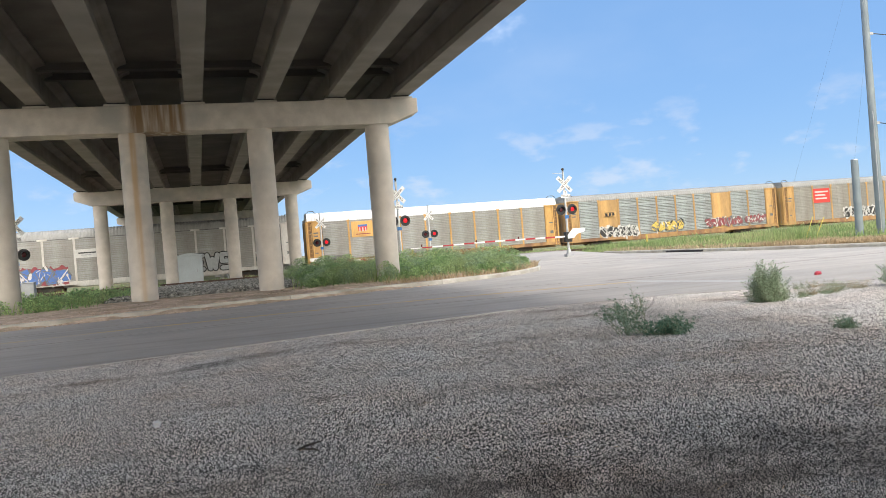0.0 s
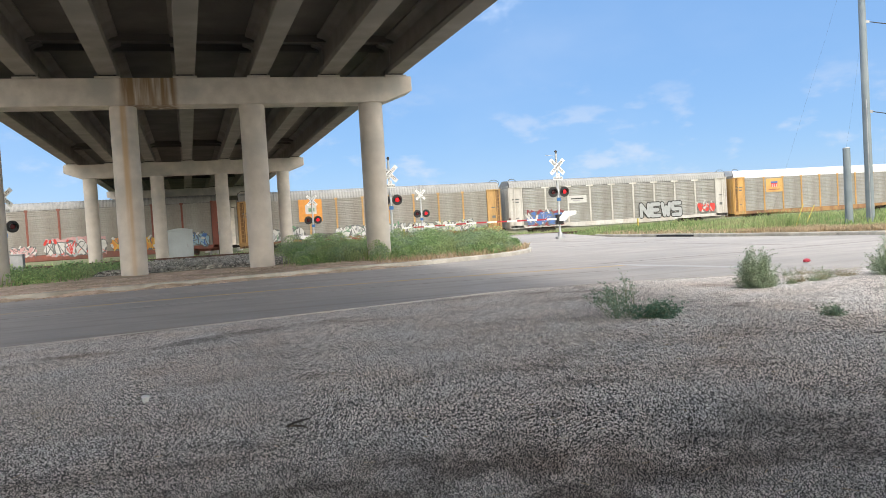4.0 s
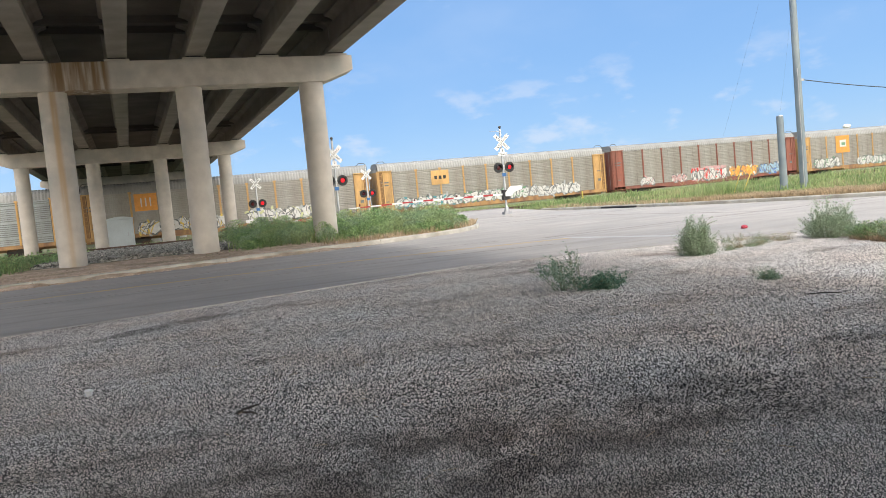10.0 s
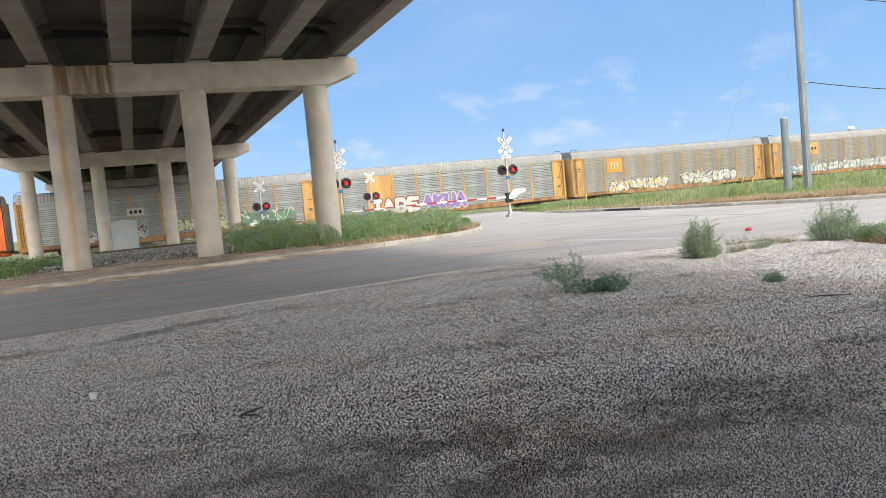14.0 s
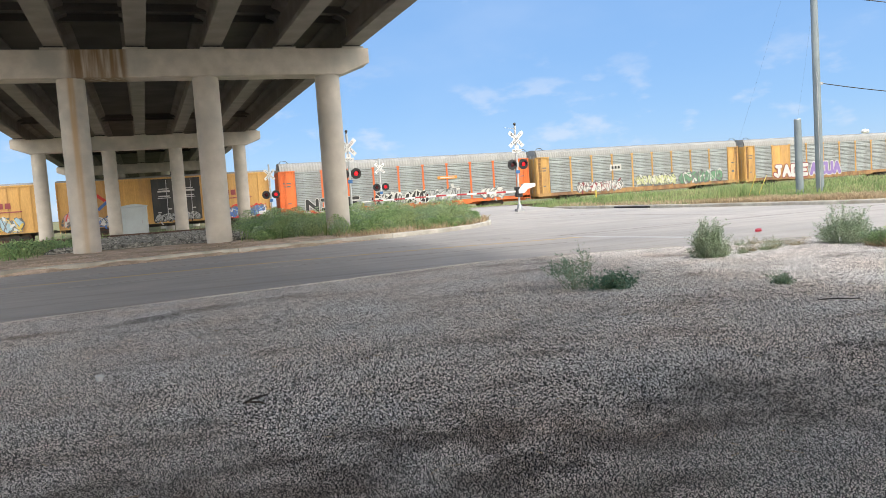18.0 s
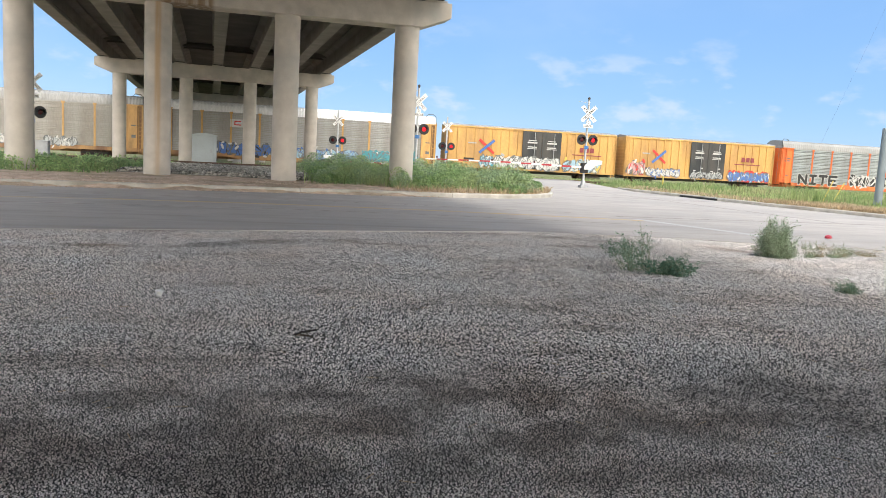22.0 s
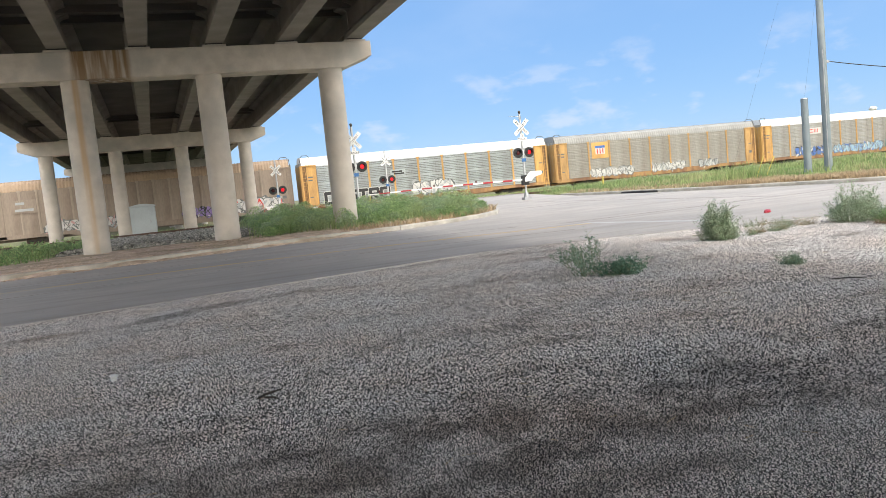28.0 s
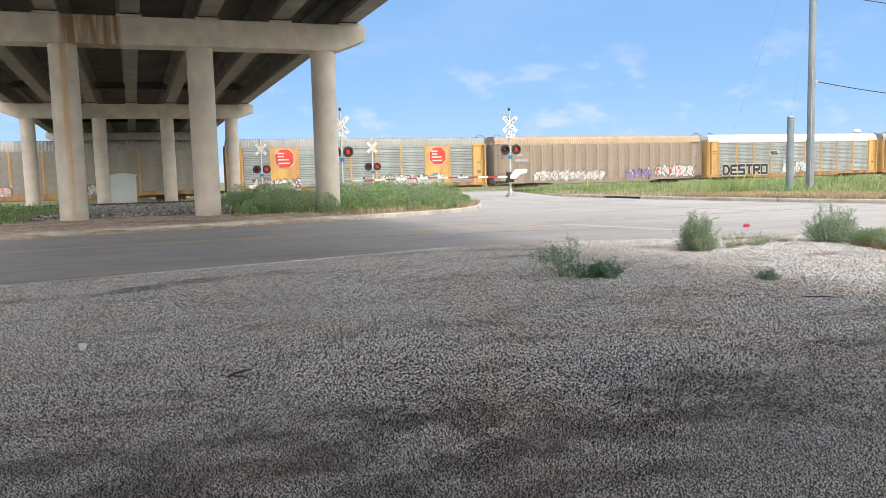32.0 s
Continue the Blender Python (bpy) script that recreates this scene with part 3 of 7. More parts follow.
def frange(a, b, step):
    n = max(1, round((b - a) / step))
    return [a + (b - a) * k / n for k in range(n + 1)]


# open land out to the horizon
land_y = [-900, -300, -120, -60, -20, 0, 20, 36, 44, 47, 50, 53, 56, 59, 62, 66, 72, 80, 95, 120, 170, 260, 420, 700, 1400, 2600]
strips(land_y, lambda y: -2200, lambda y: 2200, 40, lambda x, y: road_z(y) - 0.09 - 0.15 * smooth01((y - 84) / 30), SOIL, "ground", "flat grassy land round a railway crossing")

# the street and the road over the tracks, one concrete sheet
road_ys = frange(-30, 44, 2.0) + frange(45, 74, 1.0)
strips(road_ys, lambda y: -66 if y < 26 else lerp_table(WEST_KERB, y) - 0.05, lambda y: lerp_table(EAST_KERB, y) + 0.05, 30, lambda x, y: road_z(y), PAVEMENT, "road", "pale worn concrete road at a junction")


# gravel lot
def lot_z(x, y):
    edge = min(1.0, (lerp_table(LOT_EDGE, y) - x) / 0.8, (x - lerp_table(LOT_LEFT, y)) / 1.2 + 0.02 if y > 3 else 1.0)
    return 0.006 + 0.03 * max(0.0, edge) + 0.018 * noise.noise(Vector((x * 0.5, y * 0.5, 0))) * max(0.0, edge)


strips(frange(-12, 13.9, 0.14), lambda y: lerp_table(LOT_LEFT, y), lambda y: lerp_table(LOT_EDGE, y), 220, lot_z, GRAVEL, "gravel_lot", "grey crushed limestone lot with dark damp patches")


# verges
def west_z(x, y):
    bank = 0.06 * smooth01((lerp_table(WEST_KERB, y) - x) / 3)
    return road_z(y) + 0.13 + bank * (1 - smooth01((y - 40) / 8)) + 0.03 * noise.noise(Vector((x * 0.4, y * 0.4, 5)))


def east_z(x, y):
    # the knoll starts along a sight line, shaped to fit the camera's view
    knoll = 0.95 * smooth01((x - 1.55 * y) / 13) * smooth01((x - 20) / 22)
    return road_z(y) + 0.13 + knoll + 0.10 * smooth01((x - lerp_table(EAST_KERB, y)) / 6) + 0.04 * noise.noise(Vector((x * 0.3, y * 0.3, 9)))


strips(frange(10.5, 24, 1.5) + frange(24.3, 32, 0.3) + frange(33, 74, 1.0), lambda y: -66, lambda y: lerp_table(WEST_KERB, y) - 0.13, 90, west_z, DIRT, "verge_west", "bare dirt and weeds behind a kerb under the overpass")
strips(frange(-28, 74, 1.2), lambda y: lerp_table(EAST_KERB, y) + 0.13, lambda y: 190, 110, east_z, SOIL, "verge_east", "rough grass field beside the road")


# grassy bank beside the gravel
def bank_z(x, y):
    u = (x - lerp_table(LOT_EDGE, y) + 0.2)
    return -0.02 + 0.14 * smooth01(u / 4.5) * smooth01((12.0 - y) / 4.5) + (0.04 + 0.27 * smooth01((10.6 - y) / 2.0)) * smooth01(u / 1.1) + 0.05 * noise.noise(Vector((x * 0.6, y * 0.6, 2)))


strips(frange(-20, 12.2, 0.4), lambda y: lerp_table(LOT_EDGE, y) - 0.2, lambda y: 19.0 if y < 6 else 19.0 - (y - 6) * 1.0, 30, bank_z, DIRT, "grass_bank", "low earth bank grown over with tall grass")


# kerbs, cast in lengths with open joints
def kerb_run(name, table, y0, y1, side, length, label):
    holder = tagged(new(name), label, kind="structure")
    pts = [Vector((lerp_table(table, y), y, 0)) for y in frange(y0, y1, 0.25)]
    chunk, run = [pts[0]], 0.0
    for p, q in zip(pts, pts[1:]):
        run += (q - p).length
        chunk.append(q)
        if run >= length or q is pts[-1]:
            g = Geo()
            prof = [(0.0, -0.1), (0.0, 0.115), (0.02, 0.145), (0.05, 0.155), (0.17, 0.155), (0.17, -0.1)]
            rings = []
            for i, c in enumerate(chunk):
                d = (chunk[min(i + 1, len(chunk) - 1)] - chunk[max(i - 1, 0)]).normalized()
                out = Vector((-d.y, d.x, 0)) * side
                c = c + d * (0.012 if i == 0 else -0.012 if i == len(chunk) - 1 else 0)
                zz = road_z(c.y) + 0.012 * noise.noise(c * 0.7)
                rings.append([(c.x + out.x * a, c.y + out.y * a, zz + b) for a, b in prof])
            n = len(prof)
            verts = [v for r in rings for v in r]
            faces = [(i * n + k, i * n + (k + 1) % n, (i + 1) * n + (k + 1) % n, (i + 1) * n + k) for i in range(len(rings) - 1) for k in range(n)]
            faces += [tuple(range(n)), tuple(range((len(rings) - 1) * n, len(rings) * n))[::-1]]
            g.add(verts, faces)
            part("kerb_length", g.mesh("kerb_length", KERB), holder)
            chunk, run = [q], 0.0
    return holder


kerb_run("kerb_west", WEST_KERB, 10.0, 43.0, 1, 5.2, "pale concrete kerb with open joints")
kerb_run("kerb_east", EAST_KERB, -10.0, 43.0, -1, 6.0, "pale concrete kerb with a drain inlet")

# drain inlet in the far kerb: a solid bar, the opening's shade put in as black
g = Geo()
g.box(22.28, 22.5, 33.2, 36.4, 0.015, 0.10)
solo("drain_inlet", g.mesh("drain_inlet", BLACK), "dark slot of a storm drain in the kerb", "drain")

LIP_PALE = surf("pale_lip_concrete", (0.56, 0.53, 0.49), (0.43, 0.40, 0.37), 3.0, 0.9, 0.3)
# painted lines
CENTRE = [Vector(p) for p in ((-60, 6.8, 0), (-30, 13.4, 0), (-12, 17.3, 0), (-2.5, 19.2, 0), (1, 19.45, 0), (4, 19.3, 0), (7, 18.9, 0), (10, 18.3, 0))]


def ribbon(pts, half, mat, name, label, lift=0.004):
    g = Geo()
    rows = []
    for i, p in enumerate(pts):
        d = (pts[min(i + 1, len(pts) - 1)] - pts[max(i - 1, 0)]).normalized()
        o = Vector((-d.y, d.x, 0)) * half
        rows += [(p + o * 1.02, -0.002), (p + o, lift), (p - o, lift), (p - o * 1.02, -0.002)]
    g.v = [(p.x, p.y, road_z(p.y) + h) for p, h in rows]
    g.f = [(4 * i + j, 4 * i + j + 1, 4 * i + j + 5, 4 * i + j + 4) for i in range(len(pts) - 1) for j in range(3)]
    g.m = [0] * len(g.f)
    return structure(name, g.mesh(name, mat, fix=False), label)


centre_y = lambda x: float(np.interp(x, [p.x for p in CENTRE], [p.y for p in CENTRE]))
ribbon([Vector((x, centre_y(x), 0)) for x in frange(-40, 10.2, 0.5)], 0.13, ROAD_YELLOW, "road_line_yellow", "worn yellow centre line")
ribbon([Vector(p) for p in ((10.2, 18.7, 0), (10.6, 17.2, 0), (11.0, 15.9, 0), (11.3, 14.6, 0))], 0.16, ROAD_WHITE, "road_line_white", "worn white stop line")
rough_rng = random.Random(8)
for k, off in enumerate((-1.55, 1.9)):
    pts = []
    for x in frange(-40, 9, 0.8):
        pts.append(Vector((x, centre_y(x) + off + rough_rng.uniform(-0.05, 0.05), 0)))
    ribbon(pts, 0.009, CRACK, f"road_crack_{k + 1}", "thin dark crack along the lane", 0.004)
LIP = [Vector((lerp_table(LOT_LEFT, y), y, 0)) for y in frange(4.0, 13.3, 0.6)] + [Vector(p) for p in ((4.0, 13.66, 0), (5.3, 13.93, 0), (6.8, 13.78, 0), (8.6, 13.43, 0), (9.6, 13.0, 0), (10.8, 12.73, 0), (12.1, 12.35, 0))]
g = Geo()
rows = []
for i, p in enumerate(LIP):
    d = (LIP[min(i + 1, len(LIP) - 1)] - LIP[max(i - 1, 0)]).normalized()
    o = Vector((-d.y, d.x, 0)) * 0.04
    w = 1 + 0.35 * noise.noise(p * 1.3)
    g.v += [(q.x, q.y, zz) for q, zz in ((p + o * w, -0.02), (p + o * w * 0.8, 0.032), (p - o * 0.8, 0.036), (p - o, -0.02))]
g.f = [(4 * i + j, 4 * i + j + 1, 4 * i + j + 5, 4 * i + j + 4) for i in range(len(LIP) - 1) for j in range(3)]
g.m = [0] * len(g.f)
structure("road_edge_lip", g.mesh("road_edge_lip", LIP_PALE, fix=False), "pale concrete lip between road and gravel")
for k, pts in enumerate((((10, 19.5, 0), (24, 20.2, 0)), ((14.6, 32, 0), (22.3, 31.5, 0)), ((18, 20, 0), (18.2, 42, 0)))):
    ribbon([Vector(p) for p in pts], 0.012, CRACK, f"road_joint_{k + 1}", "thin tarred joint in the concrete", 0.004)


# ---- the overpass ----
AXIS = -0.0397                # sideways shift of the bridge for each metre ahead
BENTS = [-30.3, -0.6, 30.1, 60.3, 90.3, 120.3, 150.3]
COLS = (-6.84, -2.28, 2.28, 6.84)
GIRDERS = [-7.935 + 2.63 * k for k in range(7)]
CAP_LO, CAP_HI = 6.3, 7.28


def mid_x(y):
    return -0.92 + (AXIS if y > 30.1 else -0.044) * (y - 30.1)


def grade(y):
    """The bridge falls gently ahead."""
    return -0.005 * (max(y, -0.6) - 30.1)


bridge = thing("overpass", "concrete highway overpass on round columns with I-beam girders", "bridge", at=pose(mid_x(30.1), 30.1, 0))


def bl(x, y, z=0.0):
    return Vector((x - mid_x(30.1), y - 30.1, z))


col_g = Geo()
col_g.tube([(0, 0, -0.9), (0, 0, 2.0), (0, 0, 4.2), (0, 0, CAP_LO + 0.02)], [0.47] * 4, 40)
col_me = col_g.mesh("column", CONCRETE, smooth=True)
col_me2 = col_me.copy()
col_me2.materials.clear()
col_me2.materials.append(COLUMN_STAINED)
cap_prof = [(-8.45, CAP_LO + 0.42), (-7.35, CAP_LO), (7.35, CAP_LO), (8.45, CAP_LO + 0.42), (8.45, CAP_HI), (-8.45, CAP_HI)]
for b in BENTS:
    c = mid_x(b)
    g = Geo().prism(cap_prof, ("y", -0.53, 0.53))
    me = softened(g.mesh("bent_cap", CAP_STAINED if b == 30.1 else CONCRETE), 0.03, 15)
    cap = part("bent_cap", me, bridge, "rust-streaked concrete cap beam" if b == 30.1 else "")
    cap.location = bl(c, b, grade(b))
    for dx in COLS:
        front = b == 30.1 and dx == -2.28
        o = part("column", col_me2 if front else col_me, bridge, "rust-streaked round concrete column" if front else "")
        o.location = bl(c + dx, b, grade(b))
    for gx in GIRDERS:
        pad = Geo()
        pad.box(-0.42, 0.42, -0.5, 0.5, CAP_HI - 0.01, CAP_HI + 0.07)
        pad.box(-0.3, 0.3, -0.42, -0.12, CAP_HI + 0.07, CAP_HI + 0.125, 1)
        pad.box(-0.3, 0.3, 0.12, 0.42, CAP_HI + 0.07, CAP_HI + 0.125, 1)
        o = part("bearing_seat", pad.mesh("bearing_seat", [CONCRETE, BLACK]), bridge)
        o.location = bl(c + gx, b, grade(b))

# girder section, half widths by height
Z0 = CAP_HI + 0.125
SECT = [(0.335, 0.0), (0.335, 0.17), (0.25, 0.26), (0.095, 0.42), (0.095, 1.10), (0.24, 1.20), (0.46, 1.27), (0.46, 1.36)]
sect = [(a, Z0 + z) for a, z in SECT] + [(-a, Z0 + z) for a, z in SECT[::-1]]
DECK_LO = Z0 + 1.36
for b0, b1 in zip(BENTS, BENTS[1:]):
    ln = b1 - b0
    turn = math.degrees(math.atan((mid_x(b0) - mid_x(b1)) / ln))
    fall = math.degrees(math.atan((grade(b1) - grade(b0)) / ln))
    g = Geo().prism(sect, ("y", 0.06, ln - 0.06))
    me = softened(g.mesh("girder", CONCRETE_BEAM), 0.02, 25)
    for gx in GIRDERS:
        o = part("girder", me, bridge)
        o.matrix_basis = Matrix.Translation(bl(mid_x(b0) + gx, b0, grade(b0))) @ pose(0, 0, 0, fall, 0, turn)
    for gx in GIRDERS[:-1]:
        for yy in (b0 + 0.75, b1 - 0.75):
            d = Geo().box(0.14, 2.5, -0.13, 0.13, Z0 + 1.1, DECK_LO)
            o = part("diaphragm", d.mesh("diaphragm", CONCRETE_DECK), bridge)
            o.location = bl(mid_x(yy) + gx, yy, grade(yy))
    g = Geo()
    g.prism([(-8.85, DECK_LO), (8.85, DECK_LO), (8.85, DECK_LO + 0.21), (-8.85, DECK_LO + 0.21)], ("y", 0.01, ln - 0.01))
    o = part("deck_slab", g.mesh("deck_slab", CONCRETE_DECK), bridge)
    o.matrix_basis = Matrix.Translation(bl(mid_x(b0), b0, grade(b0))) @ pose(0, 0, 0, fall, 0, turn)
    for s in (-1, 1):
        g = Geo()
        rail_prof = [(s * 8.85, DECK_LO + 0.21), (s * 8.85, DECK_LO + 1.05), (s * 8.62, DECK_LO + 1.05), (s * 8.56, DECK_LO + 0.55), (s * 8.42, DECK_LO + 0.21)]
        g.prism(rail_prof, ("y", 0.02, ln - 0.02))
        o = part("parapet", g.mesh("parapet", CONCRETE), bridge)
        o.matrix_basis = Matrix.Translation(bl(mid_x(b0), b0, grade(b0))) @ pose(0, 0, 0, fall, 0, turn)


# abutment and embankment, added at the bridge's unseen far end to close the gap under the deck
ab = Geo().box(-9.2, 9.2, 0.6, 1.6, -1.0, DECK_LO + 0.2)
part("abutment_wall", ab.mesh("abutment_wall", CONCRETE), bridge).location = bl(mid_x(150.3), 150.3, grade(150.3))
g = Geo().prism([(-9.1, -0.8), (-9.1, 8.0), (9.1, 8.0), (9.1, -0.8)], ("y", 152.0, 340.0))
structure("embankment", g.mesh("embankment", CONCRETE), "walled approach ramp added at the unseen far end").location.x = mid_x(150.3)

# ---- the tracks ----
NEAR_Y, FAR_Y = 50.2, 78.6
NEAR_Z, FAR_Z = 0.30, -0.40


def track(y, z, base, name, x0, x1):
    g = Geo()
    prof = [(-4.2, base - 0.15), (-1.9, z - 0.17), (1.9, z - 0.17), (4.2, base - 0.15)]
    n = int((x1 - x0) / 1.5)
    for k in range(n + 1):
        x = x0 + (x1 - x0) * k / n
        g.v += [(x, y + a + 0.15 * noise.noise(Vector((x * 0.8, a, 3))), b + 0.05 * noise.noise(Vector((x * 1.1, a * 2, 7)))) for a, b in prof]
    g.f = [(k * 4 + j, k * 4 + j + 1, k * 4 + j + 5, k * 4 + j + 4) for k in range(n) for j in range(3)]
    g.m = [0] * len(g.f)
    bed = structure(name, g.mesh(name, BALLAST, fix=False), "grey crushed stone track bed with two rails")
    rail_sect = [(-0.07, 0), (0.07, 0), (0.07, 0.015), (0.012, 0.04), (0.012, 0.12), (0.036, 0.13), (0.036, 0.17), (-0.036, 0.17), (-0.036, 0.13), (-0.012, 0.12), (-0.012, 0.04), (-0.07, 0.015)]
    for s in (-0.755, 0.755):
        part("rail", Geo().prism([(y + s + a, z - 0.17 + b) for a, b in rail_sect], ("x", x0, x1)).mesh("rail", RAIL), bed)
    return bed


def apron_height(x, y):
    """A low bed of ballast, its front edge a small step above the soil."""
    side = min(1.0, (x + 5.0) / 0.6, (5.0 - x) / 0.6)
    return west_z(x, y) - 0.02 + 0.13 * smooth01((y - 30.7) / 0.45) * smooth01(side) + 0.03 * noise.noise(Vector((x * 2.2, y * 2.2, 1)))


strips(frange(30.7, 46.4, 0.3), lambda y: -4.6 + 0.5 * math.sin(y), lambda y: 4.4 + 0.5 * math.sin(y * 1.7), 60, apron_height, BALLAST, "ballast_apron", "spilled grey ballast under the overpass")
near_bed = track(NEAR_Y, NEAR_Z, -0.1, "track_bed_near", -110, 170)
track(FAR_Y, FAR_Z, -0.6, "track_bed_far", -320, 420)
tie_me = softened(Geo().box(-0.115, 0.115, -1.3, 1.3, -0.16, 0.0).mesh("tie", TIE), 0.012)
for k in range(110):
    o = part("tie", tie_me, near_bed)
    o.location = (-36 + k * 0.55, NEAR_Y + 0.03 * math.sin(k * 2.3), NEAR_Z - 0.15)
# crossing boards where the road meets the near track
for k in range(3):
    yy = (NEAR_Y - 1.25, NEAR_Y, NEAR_Y + 1.25)[k]
    hw = (0.42, 0.66, 0.42)[k]
    o = structure(f"crossing_panel_{k + 1}", Geo().box(12.0, 22.4, yy - hw, yy + hw, -0.45, NEAR_Z - 0.012).mesh("crossing_panel", PAVEMENT), "concrete crossing panel between the rails")
ramp_prof = [(NEAR_Y - 9.5, road_z(NEAR_Y - 9.5) + 0.004), (NEAR_Y - 1.7, NEAR_Z - 0.02), (NEAR_Y - 1.7, -0.6), (NEAR_Y - 9.5, -0.6)]
structure("road_ramp", Geo().prism(ramp_prof, ("x", 12.6, 22.0)).mesh("road_ramp", PAVEMENT), "road rising to the rails")
# ballast stones lying proud on the near slope under the bridge
rng = np.random.default_rng(4)


def scatter_stones(n, xs, ys, zs, size, mat, name, label):
    """n small angular stones, eight faces each, in one mesh."""
    base = np.array([(1, 0, 0), (-1, 0, 0), (0, 1, 0), (0, -1, 0), (0, 0, 1), (0, 0, -1)], float)
    tri = np.array([(0, 2, 4), (2, 1, 4), (1, 3, 4), (3, 0, 4), (2, 0, 5), (1, 2, 5), (3, 1, 5), (0, 3, 5)])
    s = size[0] + (size[1] - size[0]) * rng.random(n) ** 2
    sc = s[:, None, None] * (0.6 + 0.8 * rng.random((n, 6, 1)))
    v = base[None] * sc + rng.normal(0, 0.22, (n, 6, 3)) * s[:, None, None]
    v[:, :, 2] *= 0.62
    a = rng.random(n) * 6.283
    ca, sa = np.cos(a)[:, None], np.sin(a)[:, None]
    x, y = v[:, :, 0] * ca - v[:, :, 1] * sa, v[:, :, 0] * sa + v[:, :, 1] * ca
    v = np.stack([x + xs[:, None], y + ys[:, None], v[:, :, 2] + (zs + s * 0.22)[:, None]], 2).reshape(-1, 3)
    f = (tri[None] + (np.arange(n) * 6)[:, None, None]).reshape(-1, 3)
    me = bpy.data.meshes.new(name)
    me.vertices.add(len(v))
    me.vertices.foreach_set("co", v.ravel())
    me.loops.add(len(f) * 3)
    me.loops.foreach_set("vertex_index", f.ravel().astype(np.int32))
    me.polygons.add(len(f))
    me.polygons.foreach_set("loop_start", np.arange(0, len(f) * 3, 3, dtype=np.int32))
    me.materials.append(mat)
    me.update(calc_edges=True)
    me.validate()
    return solo(name, me, label, "gravel", kind="stuff")


nb = 46000
bx, ba = rng.uniform(-4.7, 4.7, nb), -19.4 + 21.3 * rng.random(nb) ** 1.15
apron_z = np.array([apron_height(float(a), NEAR_Y + float(b)) for a, b in zip(bx, ba)])
slope_z = np.clip(-0.25 + (ba + 4.2) / 2.3 * (NEAR_Z - 0.17 + 0.25), -0.25, NEAR_Z - 0.17)
bz = np.where(ba < -3.8, apron_z, np.maximum(slope_z, np.where(ba < -3.0, apron_z, -1.0)))
scatter_stones(nb, bx, NEAR_Y + ba, bz, (0.035, 0.09), BALLAST_STONE, "ballast_stones", "loose grey ballast stones along the rails")
# crushed stone in a fan fitted to the camera's view: blocky chips side by side on a jittered grid, finer near by
def chip_layer(name, pitch, near, far, sides, mat):
    gx, gy = np.meshgrid(np.arange(-9.5, 12.6, pitch), np.arange(1.4, 14.0, pitch))
    gx = (gx + (np.arange(gx.shape[0]) % 2)[:, None] * pitch / 2).ravel()
    gy = gy.ravel()
    gx = gx + rng.uniform(-0.46, 0.46, len(gx)) * pitch
    gy = gy + rng.uniform(-0.46, 0.46, len(gy)) * pitch
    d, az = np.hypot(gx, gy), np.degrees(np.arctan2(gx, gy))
    left = np.interp(gy, [q for q, r in LOT_LEFT], [r for q, r in LOT_LEFT])
    right = np.interp(gy, [q for q, r in LOT_EDGE], [r for q, r in LOT_EDGE])
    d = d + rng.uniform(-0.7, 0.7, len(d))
    # chips thin out past the sides of the camera's view
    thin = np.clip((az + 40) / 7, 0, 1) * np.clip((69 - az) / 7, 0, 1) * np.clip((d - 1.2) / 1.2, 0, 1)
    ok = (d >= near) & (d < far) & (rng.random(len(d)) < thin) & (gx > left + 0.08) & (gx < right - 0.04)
    gx, gy = gx[ok], gy[ok]
    n = len(gx)
    gz = np.array([lot_z(float(x), float(y)) for x, y in zip(gx, gy)])
    r = pitch * (0.38 + 0.22 * rng.random(n) ** 1.2)
    turn = rng.random(n)[:, None] * 6.283 + np.arange(sides)[None] * 6.283 / sides + rng.uniform(-0.35, 0.35, (n, sides))
    rad = r[:, None] * rng.uniform(0.72, 1.15, (n, sides))
    hgt = r * rng.uniform(0.45, 1.0, n)
    ex, ey = np.cos(turn) * rad, np.sin(turn) * rad
    squash = rng.uniform(0.75, 1.15, n)[:, None]
    ex *= squash
    low = np.stack([gx[:, None] + ex, gy[:, None] + ey, (gz - 0.004)[:, None] + 0 * ex], 2)
    tilt = rng.normal(0, 0.5, (n, 2))
    tx, ty = ex * 0.78, ey * 0.78
    top = np.stack([gx[:, None] + tx, gy[:, None] + ty, (gz + hgt)[:, None] + tx * tilt[:, :1] + ty * tilt[:, 1:]], 2)
    v = np.concatenate([low, top], 1)
    quads = [(k, (k + 1) % sides, sides + (k + 1) % sides) for k in range(sides)] + [(k, sides + (k + 1) % sides, sides + k) for k in range(sides)]
    tri = np.array(quads + [(sides, sides + k, sides + k + 1) for k in range(1, sides - 1)])
    f = (tri[None] + (np.arange(n) * v.shape[1])[:, None, None]).reshape(-1, 3)
    v = v.reshape(-1, 3)
    me = bpy.data.meshes.new(name)
    me.vertices.add(len(v))
    me.vertices.foreach_set("co", v.astype(np.float32).ravel())
    me.loops.add(f.size)
    me.loops.foreach_set("vertex_index", f.ravel().astype(np.int32))
    me.polygons.add(len(f))
    me.polygons.foreach_set("loop_start", np.arange(0, f.size, 3, dtype=np.int32))
    me.materials.append(mat)
    me.update(calc_edges=True)
    return solo(name, me, "grey crushed limestone chips over the part of the lot in view", "gravel", kind="stuff")


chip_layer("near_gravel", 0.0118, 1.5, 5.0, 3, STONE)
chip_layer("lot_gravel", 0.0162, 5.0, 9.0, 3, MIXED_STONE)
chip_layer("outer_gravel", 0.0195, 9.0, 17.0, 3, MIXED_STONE)
